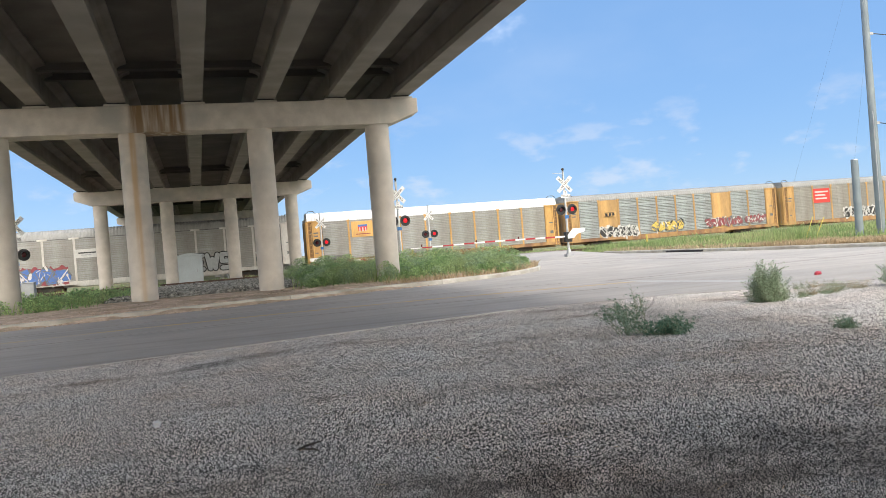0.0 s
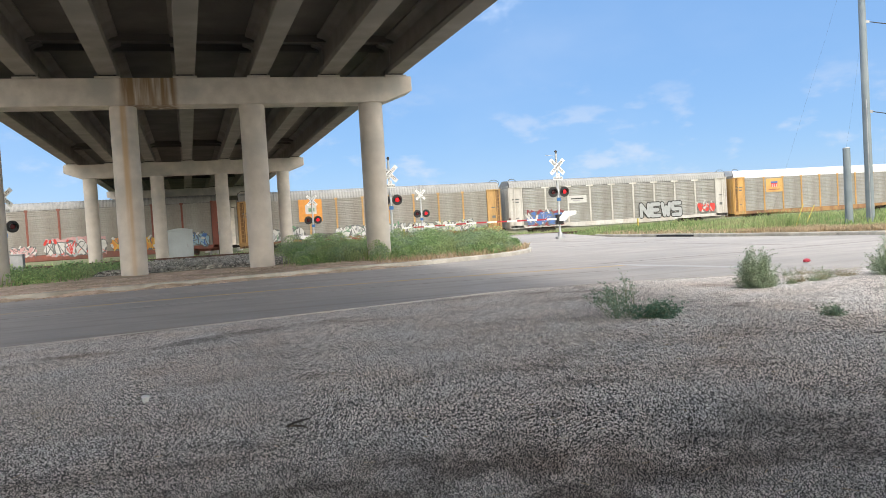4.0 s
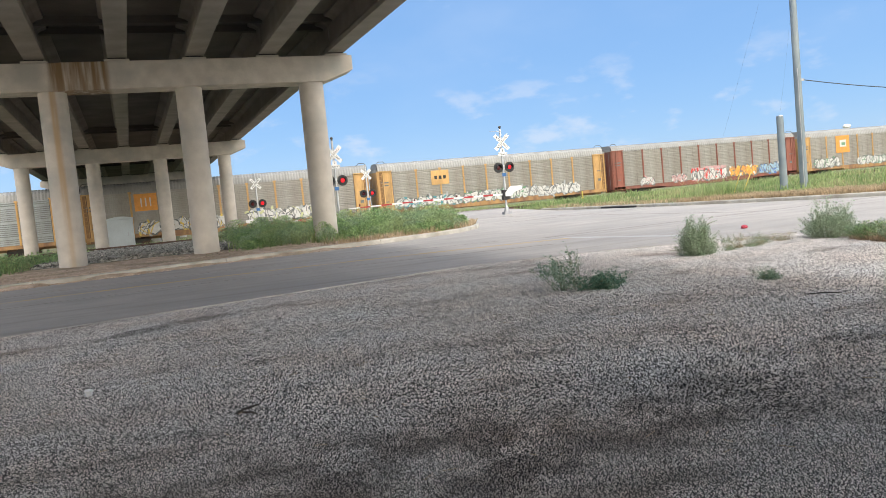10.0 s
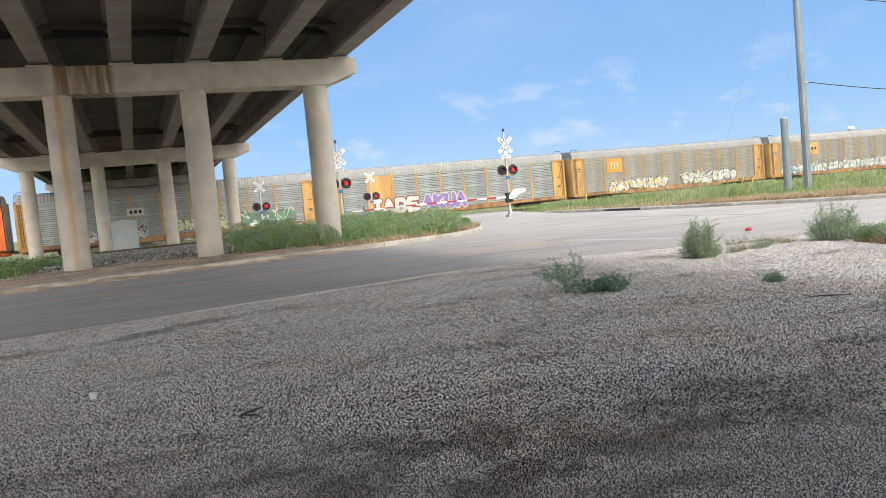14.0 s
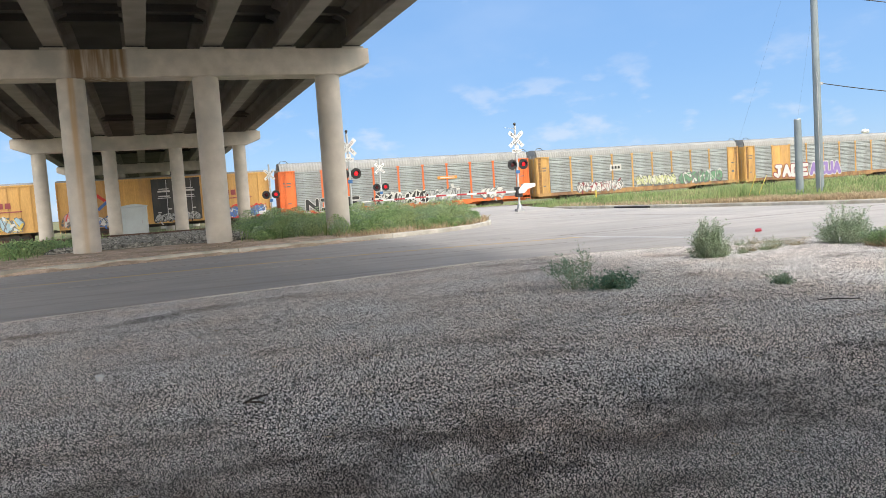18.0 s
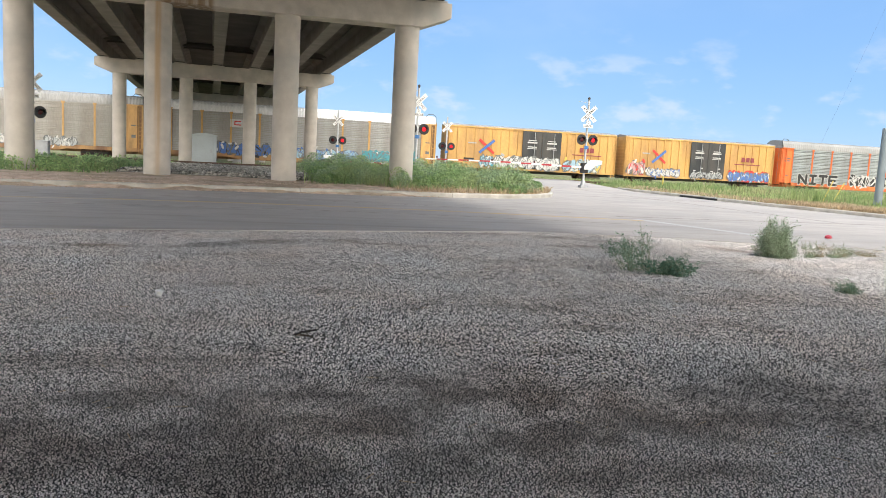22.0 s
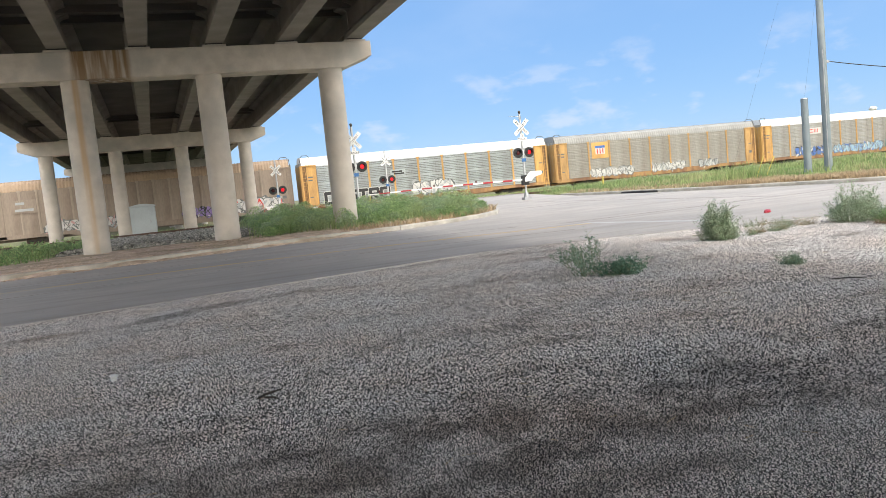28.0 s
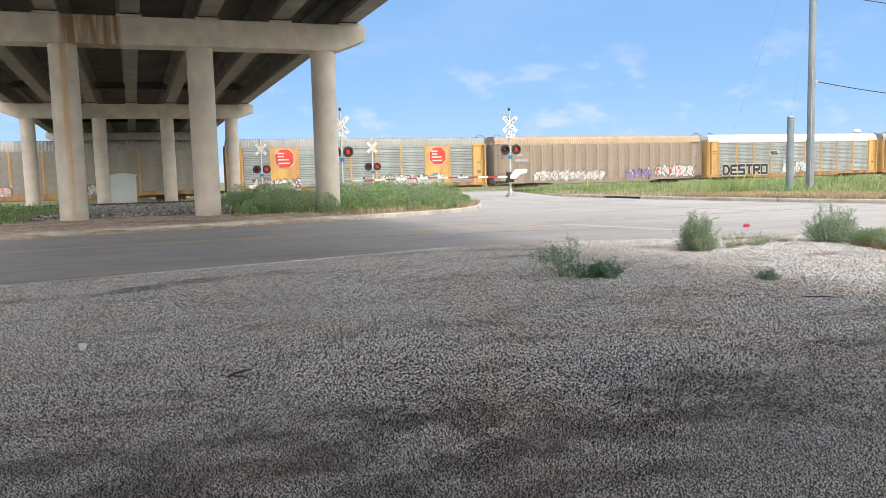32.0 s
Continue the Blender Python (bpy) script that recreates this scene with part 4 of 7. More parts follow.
# clods of soil and chips spilled over the kerb under the bridge
nk = 6000
kx = rng.uniform(-18, 6.8, nk)
kerb_y = np.interp(kx, [b for a, b in WEST_KERB[:5]], [a for a, b in WEST_KERB[:5]])
ky = kerb_y + np.where(rng.random(nk) < 0.8, 0.1 + 3.6 * rng.random(nk) ** 1.4, rng.uniform(-0.4, -0.02, nk))
kz = np.where(ky > kerb_y, 0.145 + 0.04 * np.clip(ky - kerb_y, 0, 1), 0.003)
scatter_stones(nk, kx, ky, kz, (0.008, 0.042), DIRT, "soil_clods", "brown soil clods spilled along the kerb")
drift = Geo()
for x in frange(-30.0, 6.4, 0.14):
    y = float(np.interp(x, [b for a, b in WEST_KERB[:5]], [a for a, b in WEST_KERB[:5]]))
    p = Vector((x * 0.9, 3.0, 0.0))
    much = max(0.02, 0.55 + 0.9 * noise.noise(p) + 0.35 * noise.noise(p * 3.7)) * (1 - smooth01((x - 4.5) / 2.0))
    wide, high = 0.02 + 0.30 * much, 0.012 + 0.10 * min(1.0, much)
    drift.v += [(x, y - wide, -0.004), (x, y - wide * 0.5, high * 0.42), (x, y + 0.004, high), (x, y + 0.05, min(high, 0.1))]
drift.f = [(4 * k + j, 4 * k + j + 1, 4 * k + j + 5, 4 * k + j + 4) for k in range(len(drift.v) // 4 - 1) for j in range(3)]
drift.m = [0] * len(drift.f)
structure("soil_drift", drift.mesh("soil_drift", DIRT, True, fix=False), "brown soil washed up against the kerb")


# ---- crossing signals ----
def disc(g, c, r, depth, n=24, mi=0):
    """A short drum facing -y."""
    return g.tube([(c[0], c[1], c[2]), (c[0], c[1] - depth, c[2])], r, n, mi)


def signal(x, y, z, lit, arm=0.0, scale=1.0, turn=0.0, bell=True):
    """A mast with crossed boards, a pair of red lamps and, with arm, a lowered gate of that length (negative: to the left)."""
    s = thing("crossing_signal", "aluminium railroad crossing mast with crossed white boards and red lamps", "crossing signal", "signals at the crossing", pose(x, y, z, 0, 0, turn))
    g = Geo().tube([(0, 0, 0.25), (0, 0, 5.0)], 0.065, 16)
    part("mast", g.mesh("mast", ALUMINIUM, True), s)
    g = Geo().box(-0.22, 0.22, -0.22, 0.22, -0.2, 0.06)
    g.tube([(0, 0, 0.06), (0, 0, 0.34)], [0.17, 0.11], 16)
    part("mast_base", g.mesh("mast_base", GALV), s, "cast mast base on a concrete foot")
    if bell:
        g = Geo().tube([(0, 0, 5.0), (0, 0, 5.08)], 0.05, 12).tube([(0, -0.03, 5.08), (0, 0.02, 5.14), (0, 0.05, 5.2)], [0.06, 0.085, 0.03], 12)
        part("bell", g.mesh("bell", DARK_STEEL), s, "small dark warning bell")
        g = Geo().tube([(0, 0, 4.86), (-0.75, -0.12, 4.92)], 0.012, 6)
        part("wind_vane_rod", g.mesh("wind_vane_rod", ALUMINIUM), s)
    blade = softened(Geo().box(-0.61, 0.61, -0.006, 0.006, -0.115, 0.115).mesh("crossbuck_board", WHITE), 0.003)
    for k, (word, tilt) in enumerate((("RAIL ROAD", 45), ("CROSSING", -45))):
        o = part("crossbuck_board", blade, s, "white crossed board with black letters")
        o.matrix_basis = pose(0, -0.085 - 0.016 * k, 4.22, 0, tilt, 0)
        t = part("lettering", text_mesh(word, 0.185, BLACK), o)
        t.matrix_basis = pose(0, -0.009, 0, 90, 0, 0)
        if not bell:
            o.scale = (0.85, 1.0, 0.85)
    if bell:
        o = part("track_count_plate", Geo().prism([(-0.3, -0.2), (0.3, -0.2), (0.3, 0.0), (0.13, 0.0), (0.13, 0.22), (-0.13, 0.22), (-0.13, 0.0), (-0.3, 0.0)], ("y", -0.006, 0.006)).mesh("track_count_plate", WHITE), s)
        o.location = (0, -0.12, 3.62)
        for word, zz, sz in (("2", 0.11, 0.2), ("TRACKS", -0.1, 0.15)):
            t = part("lettering", text_mesh(word, sz, BLACK), o)
            t.matrix_basis = pose(0, -0.009, zz, 90, 0, 0)
    g = Geo().tube([(-0.4, -0.05, 2.72), (0.4, -0.05, 2.72)], 0.035, 10).box(-0.09, 0.09, -0.12, 0.1, 2.6, 2.84)
    part("lamp_arm", g.mesh("lamp_arm", ALUMINIUM), s)
    for k, dx in enumerate((-0.36, 0.36)):
        g = disc(Geo(), (dx, -0.12, 2.72), 0.31, 0.02)
        b = part("lamp_backplate", g.mesh("lamp_backplate", BLACK), s, "round black backplate")
        g = Geo()
        n = 14
        for j in range(n):
            a0, a1 = radians(-20 + 220 * j / n), radians(-20 + 220 * (j + 1) / n)
            p = [(dx + 0.17 * math.cos(a), yy, 2.72 + 0.17 * math.sin(a)) for a in (a0, a1) for yy in (-0.14, -0.42 + 0.12 * abs(math.cos(a)))]
            g.add(p, [(0, 1, 3, 2)])
        part("lamp_hood", g.mesh("lamp_hood", BLACK, fix=False), s)
        g = Geo()
        g.tube([(dx, -0.14, 2.72), (dx, -0.17, 2.72), (dx, -0.185, 2.72)], [0.13, 0.11, 0.03], 22)
        part("lens", g.mesh("lens", LENS_LIT if lit[k] else LENS_OFF, True), s, "glowing red lens" if lit[k] else "dark red lens")
    o = part("number_plate", Geo().box(-0.13, 0.13, -0.01, 0.0, -0.1, 0.1).mesh("number_plate", SIGNAL_BLUE), s, "small blue notice plate")
    o.location = (0, -0.08, 2.28)
    if arm:
        d = 1 if arm > 0 else -1
        g = Geo().box(-0.2, 0.2, -0.16, 0.16, 0.78, 1.38)
        g.box(-0.05, 0.05, -0.24, -0.16, 0.95, 1.2)
        part("gate_mechanism", softened(g.mesh("gate_mechanism", BLACK), 0.02), s, "dark gate motor box")
        g = Geo().prism([(d * 0.1, 0.98), (-d * 0.3, 1.0), (-d * 0.5, 1.22), (-d * 1.0, 1.34), (-d * 1.02, 1.52), (-d * 0.95, 1.56), (-d * 0.25, 1.56), (d * 0.1, 1.2)], ("y", -0.26, -0.2))
        part("counterweight", softened(g.mesh("counterweight", WHITE), 0.012), s, "white steel counterweight wing")
        n = 15
        ln = abs(arm)
        for k in range(n):
            a, b = 0.3 + (ln - 0.3) * k / n, 0.3 + (ln - 0.3) * (k + 1) / n
            hw = 0.05 - 0.016 * k / n
            zz = 1.12 + 0.012 * ln * (0.5 - abs(k / n - 0.5))
            lo, hi = sorted((d * a, d * b))
            g = Geo().box(lo, hi, -0.25, -0.21, zz - hw, zz + hw)
            part("gate_stripe", g.mesh("gate_stripe", RED_STRIPE if k % 2 else WHITE), s, "red stripe of the gate arm" if k % 2 else "white stripe of the gate arm")
        for k in (5, 9, 14):
            g = Geo().tube([(d * ln * k / n, -0.23, 1.2), (d * ln * k / n, -0.23, 1.32)], 0.04, 8)
            part("gate_lamp", g.mesh("gate_lamp", LENS_OFF), s)
    if scale != 1.0:
        s.scale = (scale,) * 3
    return s


signal(19.35, 42.2, 0.15, (False, True), -9.7)
signal(9.35, 43.2, 0.2, (False, True), turn=4)
signal(6.7, 59.4, -0.45, (False, True), 8.0, bell=False)
signal(15.3, 59.4, -0.42, (False, True), bell=False)
signal(-10.65, 43.6, -0.15, (False, False), turn=32)
# relay pedestal at the foot of a mast
o = solo("relay_pedestal", softened(Geo().box(-0.3, 0.3, -0.25, 0.25, 0, 1.15).box(-0.33, 0.33, -0.28, 0.28, 1.15, 1.2).mesh("relay_pedestal", GALV), 0.02), "small grey relay pedestal beside a signal mast", "cabinet", at=pose(-10.2, 43.8, -0.05))
o = solo("relay_pedestal", softened(Geo().box(-0.2, 0.2, -0.2, 0.2, 0, 0.95).box(-0.22, 0.22, -0.22, 0.22, 0.95, 1.0).mesh("relay_pedestal", GALV), 0.02), "small grey relay pedestal beside a signal mast", "cabinet", at=pose(9.7, 43.6, 0.15))
o = solo("marker_post", Geo().tube([(0, 0, 0), (0, 0, 1.05)], 0.05, 10).mesh("marker_post", YELLOW_PAINT, True), "short yellow plastic marker post", "marker post", at=pose(9.9, 42.6, 0.15))

# signal house under the overpass
cab = thing("signal_house", "pale grey metal signal house with an arched top", "equipment cabinet", at=pose(-2.8, 55.5, -0.2))
part("body", softened(Geo().box(-0.78, 0.78, -0.6, 0.6, 0.12, 2.18).mesh("body", CABINET_PAINT), 0.025), cab)
prof = [(-0.82, 2.18), (0.82, 2.18), (0.82, 2.24)] + [(0.82 - 1.64 * k / 10, 2.24 + 0.12 * math.sin(math.pi * k / 10)) for k in range(1, 10)] + [(-0.82, 2.24)]
part("roof", Geo().prism(prof, ("y", -0.65, 0.65)).mesh("roof", CABINET_PAINT), cab, "shallow arched grey roof")
part("door", softened(Geo().box(-0.62, 0.62, -0.625, -0.6, 0.25, 2.08).mesh("door", CABINET_PAINT), 0.008), cab)
part("door_handle", Geo().box(0.42, 0.5, -0.66, -0.625, 1.05, 1.28).mesh("door_handle", GALV), cab)
part("plinth", Geo().box(-0.85, 0.85, -0.68, 0.68, -0.2, 0.12).mesh("plinth", CONCRETE), cab)

# yellow guard stakes of a guy wire
for dx, lean in ((0, 24), (0.5, 30)):
    g = Geo().tube([(0, 0, -0.1), (0, 0, 1.25)], 0.022, 8)
    solo("guy_guard", g.mesh("guy_guard", YELLOW_PAINT, True), "leaning yellow plastic guy wire guard", "guy guard", "guy guards", at=pose(25.1 + dx, 29.3, 0.15, 0, lean, 0))

# ---- poles and wires ----
POLE = (29.75, 29.65)
pole = thing("steel_pole", "tall tapered grey steel utility pole", "utility pole", at=pose(*POLE, 0.15))
part("shaft", Geo().tube([(0, 0, -0.3), (0, 0, 7), (0, 0, 14), (0, 0, 21)], [0.19, 0.17, 0.145, 0.12], 20).mesh("shaft", POLE_PAINT, True), pole)
part("conduit", Geo().tube([(-0.18, -0.2, 0), (-0.16, -0.19, 5.9)], 0.022, 8).mesh("conduit", GALV, True), pole, "thin cable conduit up the pole")
for zz in (5.35, 9.6):
    part("bracket", Geo().box(0.12, 0.36, -0.05, 0.05, zz - 0.06, zz + 0.06).mesh("bracket", GALV), pole)
post = thing("pole_stub", "short grey steel pole stub beside the tall pole", "post", at=pose(28.72, 29.88, 0.15))
part("shaft", Geo().tube([(0, 0, -0.3), (0, 0, 3.66)], [0.185, 0.165], 20).mesh("shaft", POLE_PAINT, True), post)
part("cap", Geo().tube([(0, 0, 3.66), (0, 0, 3.7)], [0.17, 0.15], 20).mesh("cap", GALV), post)

UP = (47.4, 22.6)
LEAN = Vector((0.0375, -0.077, 1.0)).normalized()
upole = thing("wooden_pole", "weathered leaning wooden utility pole with two crossarms", "utility pole", at=Matrix.Translation((UP[0] - 0.42, UP[1] + 0.86, 0.1)) @ LEAN.to_track_quat("Z", "Y").to_matrix().to_4x4())
part("shaft", Geo().tube([(0, 0, -0.3), (0, 0, 6), (0, 0, 11.2)], [0.155, 0.135, 0.11], 14).mesh("shaft", WOOD_POLE, True), upole)
arm_dir = Vector((0.46, -0.89, 0.13))
for zz, half, ins in ((11.0, 1.25, (-1.15, -0.55, 1.15)), (9.3, 1.1, (-1.0, -0.5, 0.35, 1.0))):
    g = Geo().tube([tuple(arm_dir * -half + Vector((-0.14, 0, zz))), tuple(arm_dir * half + Vector((-0.14, 0, zz)))], 0.065, 6)
    a = part("crossarm", g.mesh("crossarm", WOOD_POLE), upole)
    for i in ins:
        p = arm_dir * i
        g = Geo().tube([(p.x - 0.14, p.y, zz + p.z + 0.06), (p.x - 0.14, p.y, zz + p.z + 0.14), (p.x - 0.14, p.y, zz + p.z + 0.26 + (0.16 if zz < 10 else 0.0))], [0.025, 0.06, 0.035], 8)
        part("insulator", g.mesh("insulator", GALV), a)
    for sgn in (-1, 1):
        p = arm_dir * (sgn * 0.7)
        part("brace", Geo().tube([(p.x - 0.12, p.y, zz + p.z - 0.05), (-0.12, 0, zz - 0.65)], 0.02, 6).mesh("brace", GALV), upole)


def wire(a, b, sag, label, r=0.013, n=18):
    a, b = Vector(a), Vector(b)
    pts = [a.lerp(b, k / n) - Vector((0, 0, 4 * sag * (k / n) * (1 - k / n))) for k in range(n + 1)]
    return solo("overhead_wire", Geo().tube([tuple(p) for p in pts], r, 5).mesh("overhead_wire", BLACK, True), label, "wire", "overhead wires")


P0, U0 = Vector((*POLE, 0.15)), Vector((*UP, 0.1))
wire(P0 + Vector((0.36, 0, 5.35)), U0 + Vector((-0.15, 0, 4.2)), 0.75, "slack black cable between two poles", 0.022)
wire(P0 + Vector((0.36, 0, 9.6)), U0 + Vector((-0.15, 0, 7.4)), 0.45, "black cable between two poles", 0.018)
wire(P0 + Vector((0.36, 0.1, 9.65)), U0 + Vector((-0.15, 0, 6.75)), 0.25, "thin black cable between two poles", 0.014)
for k, (i, zz, sag) in enumerate(((-1.15, 17.75, 0.5), (-0.55, 19.0, 0.2), (1.15, 19.8, 0.15))):
    wire(P0 + Vector((0.1, -0.1 * k, zz)), U0 + arm_dir * i + Vector((-0.14, 0, 11.26)), sag, "power line from the crossarm", 0.012)
wire(P0 + Vector((0.1, 0, 18.7)), U0 + arm_dir * -1.0 + Vector((-0.14, 0, 9.7)), 0.3, "power line from the lower crossarm", 0.012)
FAR_POLE = U0 + Vector((60, -3, 0))
for i, zz in ((-1.15, 11.26), (1.15, 11.26), (0.0, 7.4), (0.0, 6.75)):
    wire(U0 + arm_dir * i + Vector((0, 0, zz)), FAR_POLE + arm_dir * i + Vector((0, 0, zz)), 1.0, "power line running on from the wooden pole", 0.012)
wire(P0 + Vector((-0.2, 0, 13.5)), (24.3, 30.2, 0.2), 0.05, "thin steel guy wire to the ground", 0.002)
wire(P0 + Vector((-0.2, 0, 8.5)), (28.72, 29.88, 3.8), 0.1, "thin wire from the pole to its stub", 0.002)

# ---- signs at the corner ----
SX, SY = 11.95, 7.92
stop = thing("stop_sign", "faded red octagonal stop sign on a red and white striped post", "road sign", at=pose(SX, SY, 0.025, 0, 0, -82))
stop.scale = (1.1, 1.1, 1.1)
r8 = 0.457 / math.cos(math.pi / 8)
oct_pts = [(r8 * math.cos(math.pi / 8 + k * math.pi / 4), 3.33 + r8 * math.sin(math.pi / 8 + k * math.pi / 4)) for k in range(8)]
inner = [(p[0] * 0.955, 3.33 + (p[1] - 3.33) * 0.955) for p in oct_pts]
face = part("sign_border", Geo().prism(oct_pts, ("y", -0.052, -0.048)).mesh("sign_border", SIGN_LETTER), stop, "thin white border, dimmed in colour")
part("sign_face", Geo().prism(inner, ("y", -0.0545, -0.052)).mesh("sign_face", SIGN_RED), stop, "faded red sign face")
o = part("lettering", text_mesh("STOP", 0.40, SIGN_LETTER, 0.001), stop, "white capital letters, dimmed in colour")
o.matrix_basis = pose(0, -0.0565, 3.33, 90, 0, 0)
o.scale = (0.80, 1.15, 1)
for k in range(12):
    g = Geo().box(-0.032, 0.032, -0.046, -0.01, -0.3 + k * 0.272, -0.3 + (k + 1) * 0.272)
    part("post_stripe", g.mesh("post_stripe", RED_STRIPE if k % 2 else WHITE), stop, "red band of the post" if k % 2 else "white band of the post")

ow = thing("one_way_sign", "black and white one way sign on a thin post", "road sign", at=pose(26.4, 13.9, 0.15, 0, 0, -62))
part("post", Geo().tube([(0, 0.03, -0.2), (0, 0.03, 2.72)], 0.03, 8).mesh("post", GALV), ow)
part("sign_panel", Geo().box(-0.46, 0.46, -0.004, 0.0, 2.34, 2.65).mesh("sign_panel", BLACK), ow, "black sign panel")
arrow = [(-0.42, 2.495), (-0.26, 2.62), (-0.26, 2.565), (0.40, 2.565), (0.40, 2.425), (-0.26, 2.425), (-0.26, 2.37)]
part("arrow", Geo().prism(arrow, ("y", -0.007, -0.004)).mesh("arrow", WHITE), ow, "white arrow")
o = part("lettering", text_mesh("ONE WAY", 0.13, BLACK, 0.001), ow)
o.matrix_basis = pose(0.06, -0.009, 2.495, 90, 0, 0)
part("marker_band", Geo().box(-0.06, 0.06, -0.03, -0.005, 1.45, 1.95).mesh("marker_band", YELLOW_PAINT), ow, "yellow marker band")

# ---- litter on the lot ----
g = Geo().tube([(0, 0, 0), (0, 0, 0.008), (0, 0, 0.05)], [0.018, 0.027, 0.034], 20)
g.tube([(0, 0, 0.05), (0, 0, 0.056)], [0.037, 0.037], 20)
solo("foam_cup", g.mesh("foam_cup", FOAM, True), "small white foam cup standing on gravel", "cup", at=pose(-0.75, 6.95, 0.034, 6, 4, 0))
g = Geo().tube([(-0.08, 0.0, 0.012), (-0.02, 0.04, 0.022), (0.05, 0.09, 0.02), (0.1, 0.1, 0.026)], [0.006, 0.009, 0.008, 0.003], 6)
g.tube([(-0.08, 0.0, 0.012), (-0.03, -0.03, 0.02), (0.03, -0.06, 0.016), (0.055, -0.11, 0.012)], [0.006, 0.008, 0.007, 0.003], 6)
solo("forked_twig", g.mesh("forked_twig", DARK_STEEL), "dark forked twig lying on gravel", "twig", at=pose(0.39, 5.46, 0.035))
g = Geo().tube([(-0.2, 0, 0.015), (-0.05, 0.012, 0.02), (0.1, -0.006, 0.018), (0.21, 0.01, 0.014)], [0.004, 0.006, 0.005, 0.003], 6)
solo("dry_stick", g.mesh("dry_stick", DARK_STEEL), "thin dark stick lying on gravel", "twig", at=pose(6.32, 6.1, 0.034, 0, 0, -36))
bm = bmesh.new()
bmesh.ops.create_icosphere(bm, subdivisions=3, radius=0.16)
for v in bm.verts:
    v.co *= 1 + 0.22 * noise.noise(v.co * 14) + 0.12 * noise.noise(v.co * 30)
    v.co = Vector((v.co.x * 1.25, v.co.y * 0.9, max(v.co.z, -0.045) * 0.72))
me = bpy.data.meshes.new("red_litter")
bm.to_mesh(me)
bm.free()
me.materials.append(RED_CLOTH)
solo("red_litter", me, "crumpled red plastic bag lying on the road", "litter", at=pose(12.9, 14.75, 0.03, 0, 0, 30)).scale = (0.62, 0.46, 0.5)
o = solo("marker_post", Geo().tube([(0, 0, 0), (0, 0, 1.0)], 0.06, 10).mesh("marker_post", YELLOW_PAINT, True), "short yellow plastic marker post", "marker post", at=pose(27.4, 47.0, -0.05))


# ---- the freight train ----
def paint(name, a, b, rough=0.65, **k):
    return surf(name, a, b, 0.9, rough, 0.15, fine=12, stretch=(1, 1, 0.25), each=0.14, **k)


YEL = paint("railcar_yellow", (0.63, 0.378, 0.126), (0.54, 0.315, 0.099), c=(0.432, 0.252, 0.099), big=0.7)
GOLD = paint("aged_railcar_gold", (0.576, 0.351, 0.135), (0.477, 0.284, 0.108), c=(0.351, 0.216, 0.0945), big=0.7)
ORANGE = paint("railcar_orange_red", (0.756, 0.18, 0.045), (0.666, 0.153, 0.0405), c=(0.36, 0.09, 0.036), big=0.6)
OXIDE = paint("oxide_brown", (0.27, 0.09, 0.063), (0.207, 0.0765, 0.054), c=(0.171, 0.081, 0.063), big=0.6)
TAN = paint("weathered_beige", (0.295, 0.240, 0.193), (0.25, 0.20, 0.161), c=(0.22, 0.172, 0.136), big=0.5)
TAN_RIB = paint("pale_beige_rib", (0.36, 0.30, 0.245), (0.31, 0.255, 0.205), 0.7)
SILVER = paint("bright_galvanised", (0.38, 0.42, 0.43), (0.32, 0.355, 0.365), 0.5, c=(0.29, 0.305, 0.305), big=0.5)
GREYSC = paint("dull_galvanised", (0.345, 0.35, 0.34), (0.29, 0.292, 0.285), 0.6, c=(0.26, 0.25, 0.23), big=0.5)
TANSC = paint("dusty_galvanised", (0.315, 0.305, 0.28), (0.265, 0.255, 0.235), 0.65, c=(0.24, 0.222, 0.195), big=0.5)
PALE = paint("chalky_white_paint", (0.594, 0.585, 0.558), (0.513, 0.495, 0.468), c=(0.45, 0.405, 0.36), big=0.5)
ROOF_W = paint("white_roof", (0.72, 0.729, 0.738), (0.648, 0.657, 0.666), 0.5)
ROOF_G = paint("galvanised_roof", (0.279, 0.279, 0.27), (0.234, 0.234, 0.225), 0.5)
ROOF_T = paint("dusty_roof", (0.40, 0.295, 0.205), (0.345, 0.25, 0.172), 0.7)
DOOR_DK = paint("charcoal_door", (0.027, 0.0297, 0.0333), (0.045, 0.0477, 0.0513), c=(0.072, 0.0675, 0.063), big=0.8)
# the shade between slats is put into these two darker colours
SLOT_SHADE = paint("screen_slot_shade", (0.243, 0.248, 0.248), (0.198, 0.203, 0.203))
SLOT_SHADE_DULL = paint("dull_slot_shade", (0.29, 0.275, 0.245), (0.25, 0.235, 0.21))
END_BROWN = paint("brown_end_paint", (0.27, 0.144, 0.054), (0.198, 0.108, 0.045), c=(0.135, 0.081, 0.045), big=0.8)
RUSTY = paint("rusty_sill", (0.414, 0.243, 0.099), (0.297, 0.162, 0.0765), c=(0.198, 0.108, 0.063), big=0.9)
# the shade inside the wagon body is put into this dark tone
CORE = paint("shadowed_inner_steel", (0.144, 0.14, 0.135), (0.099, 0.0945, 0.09))
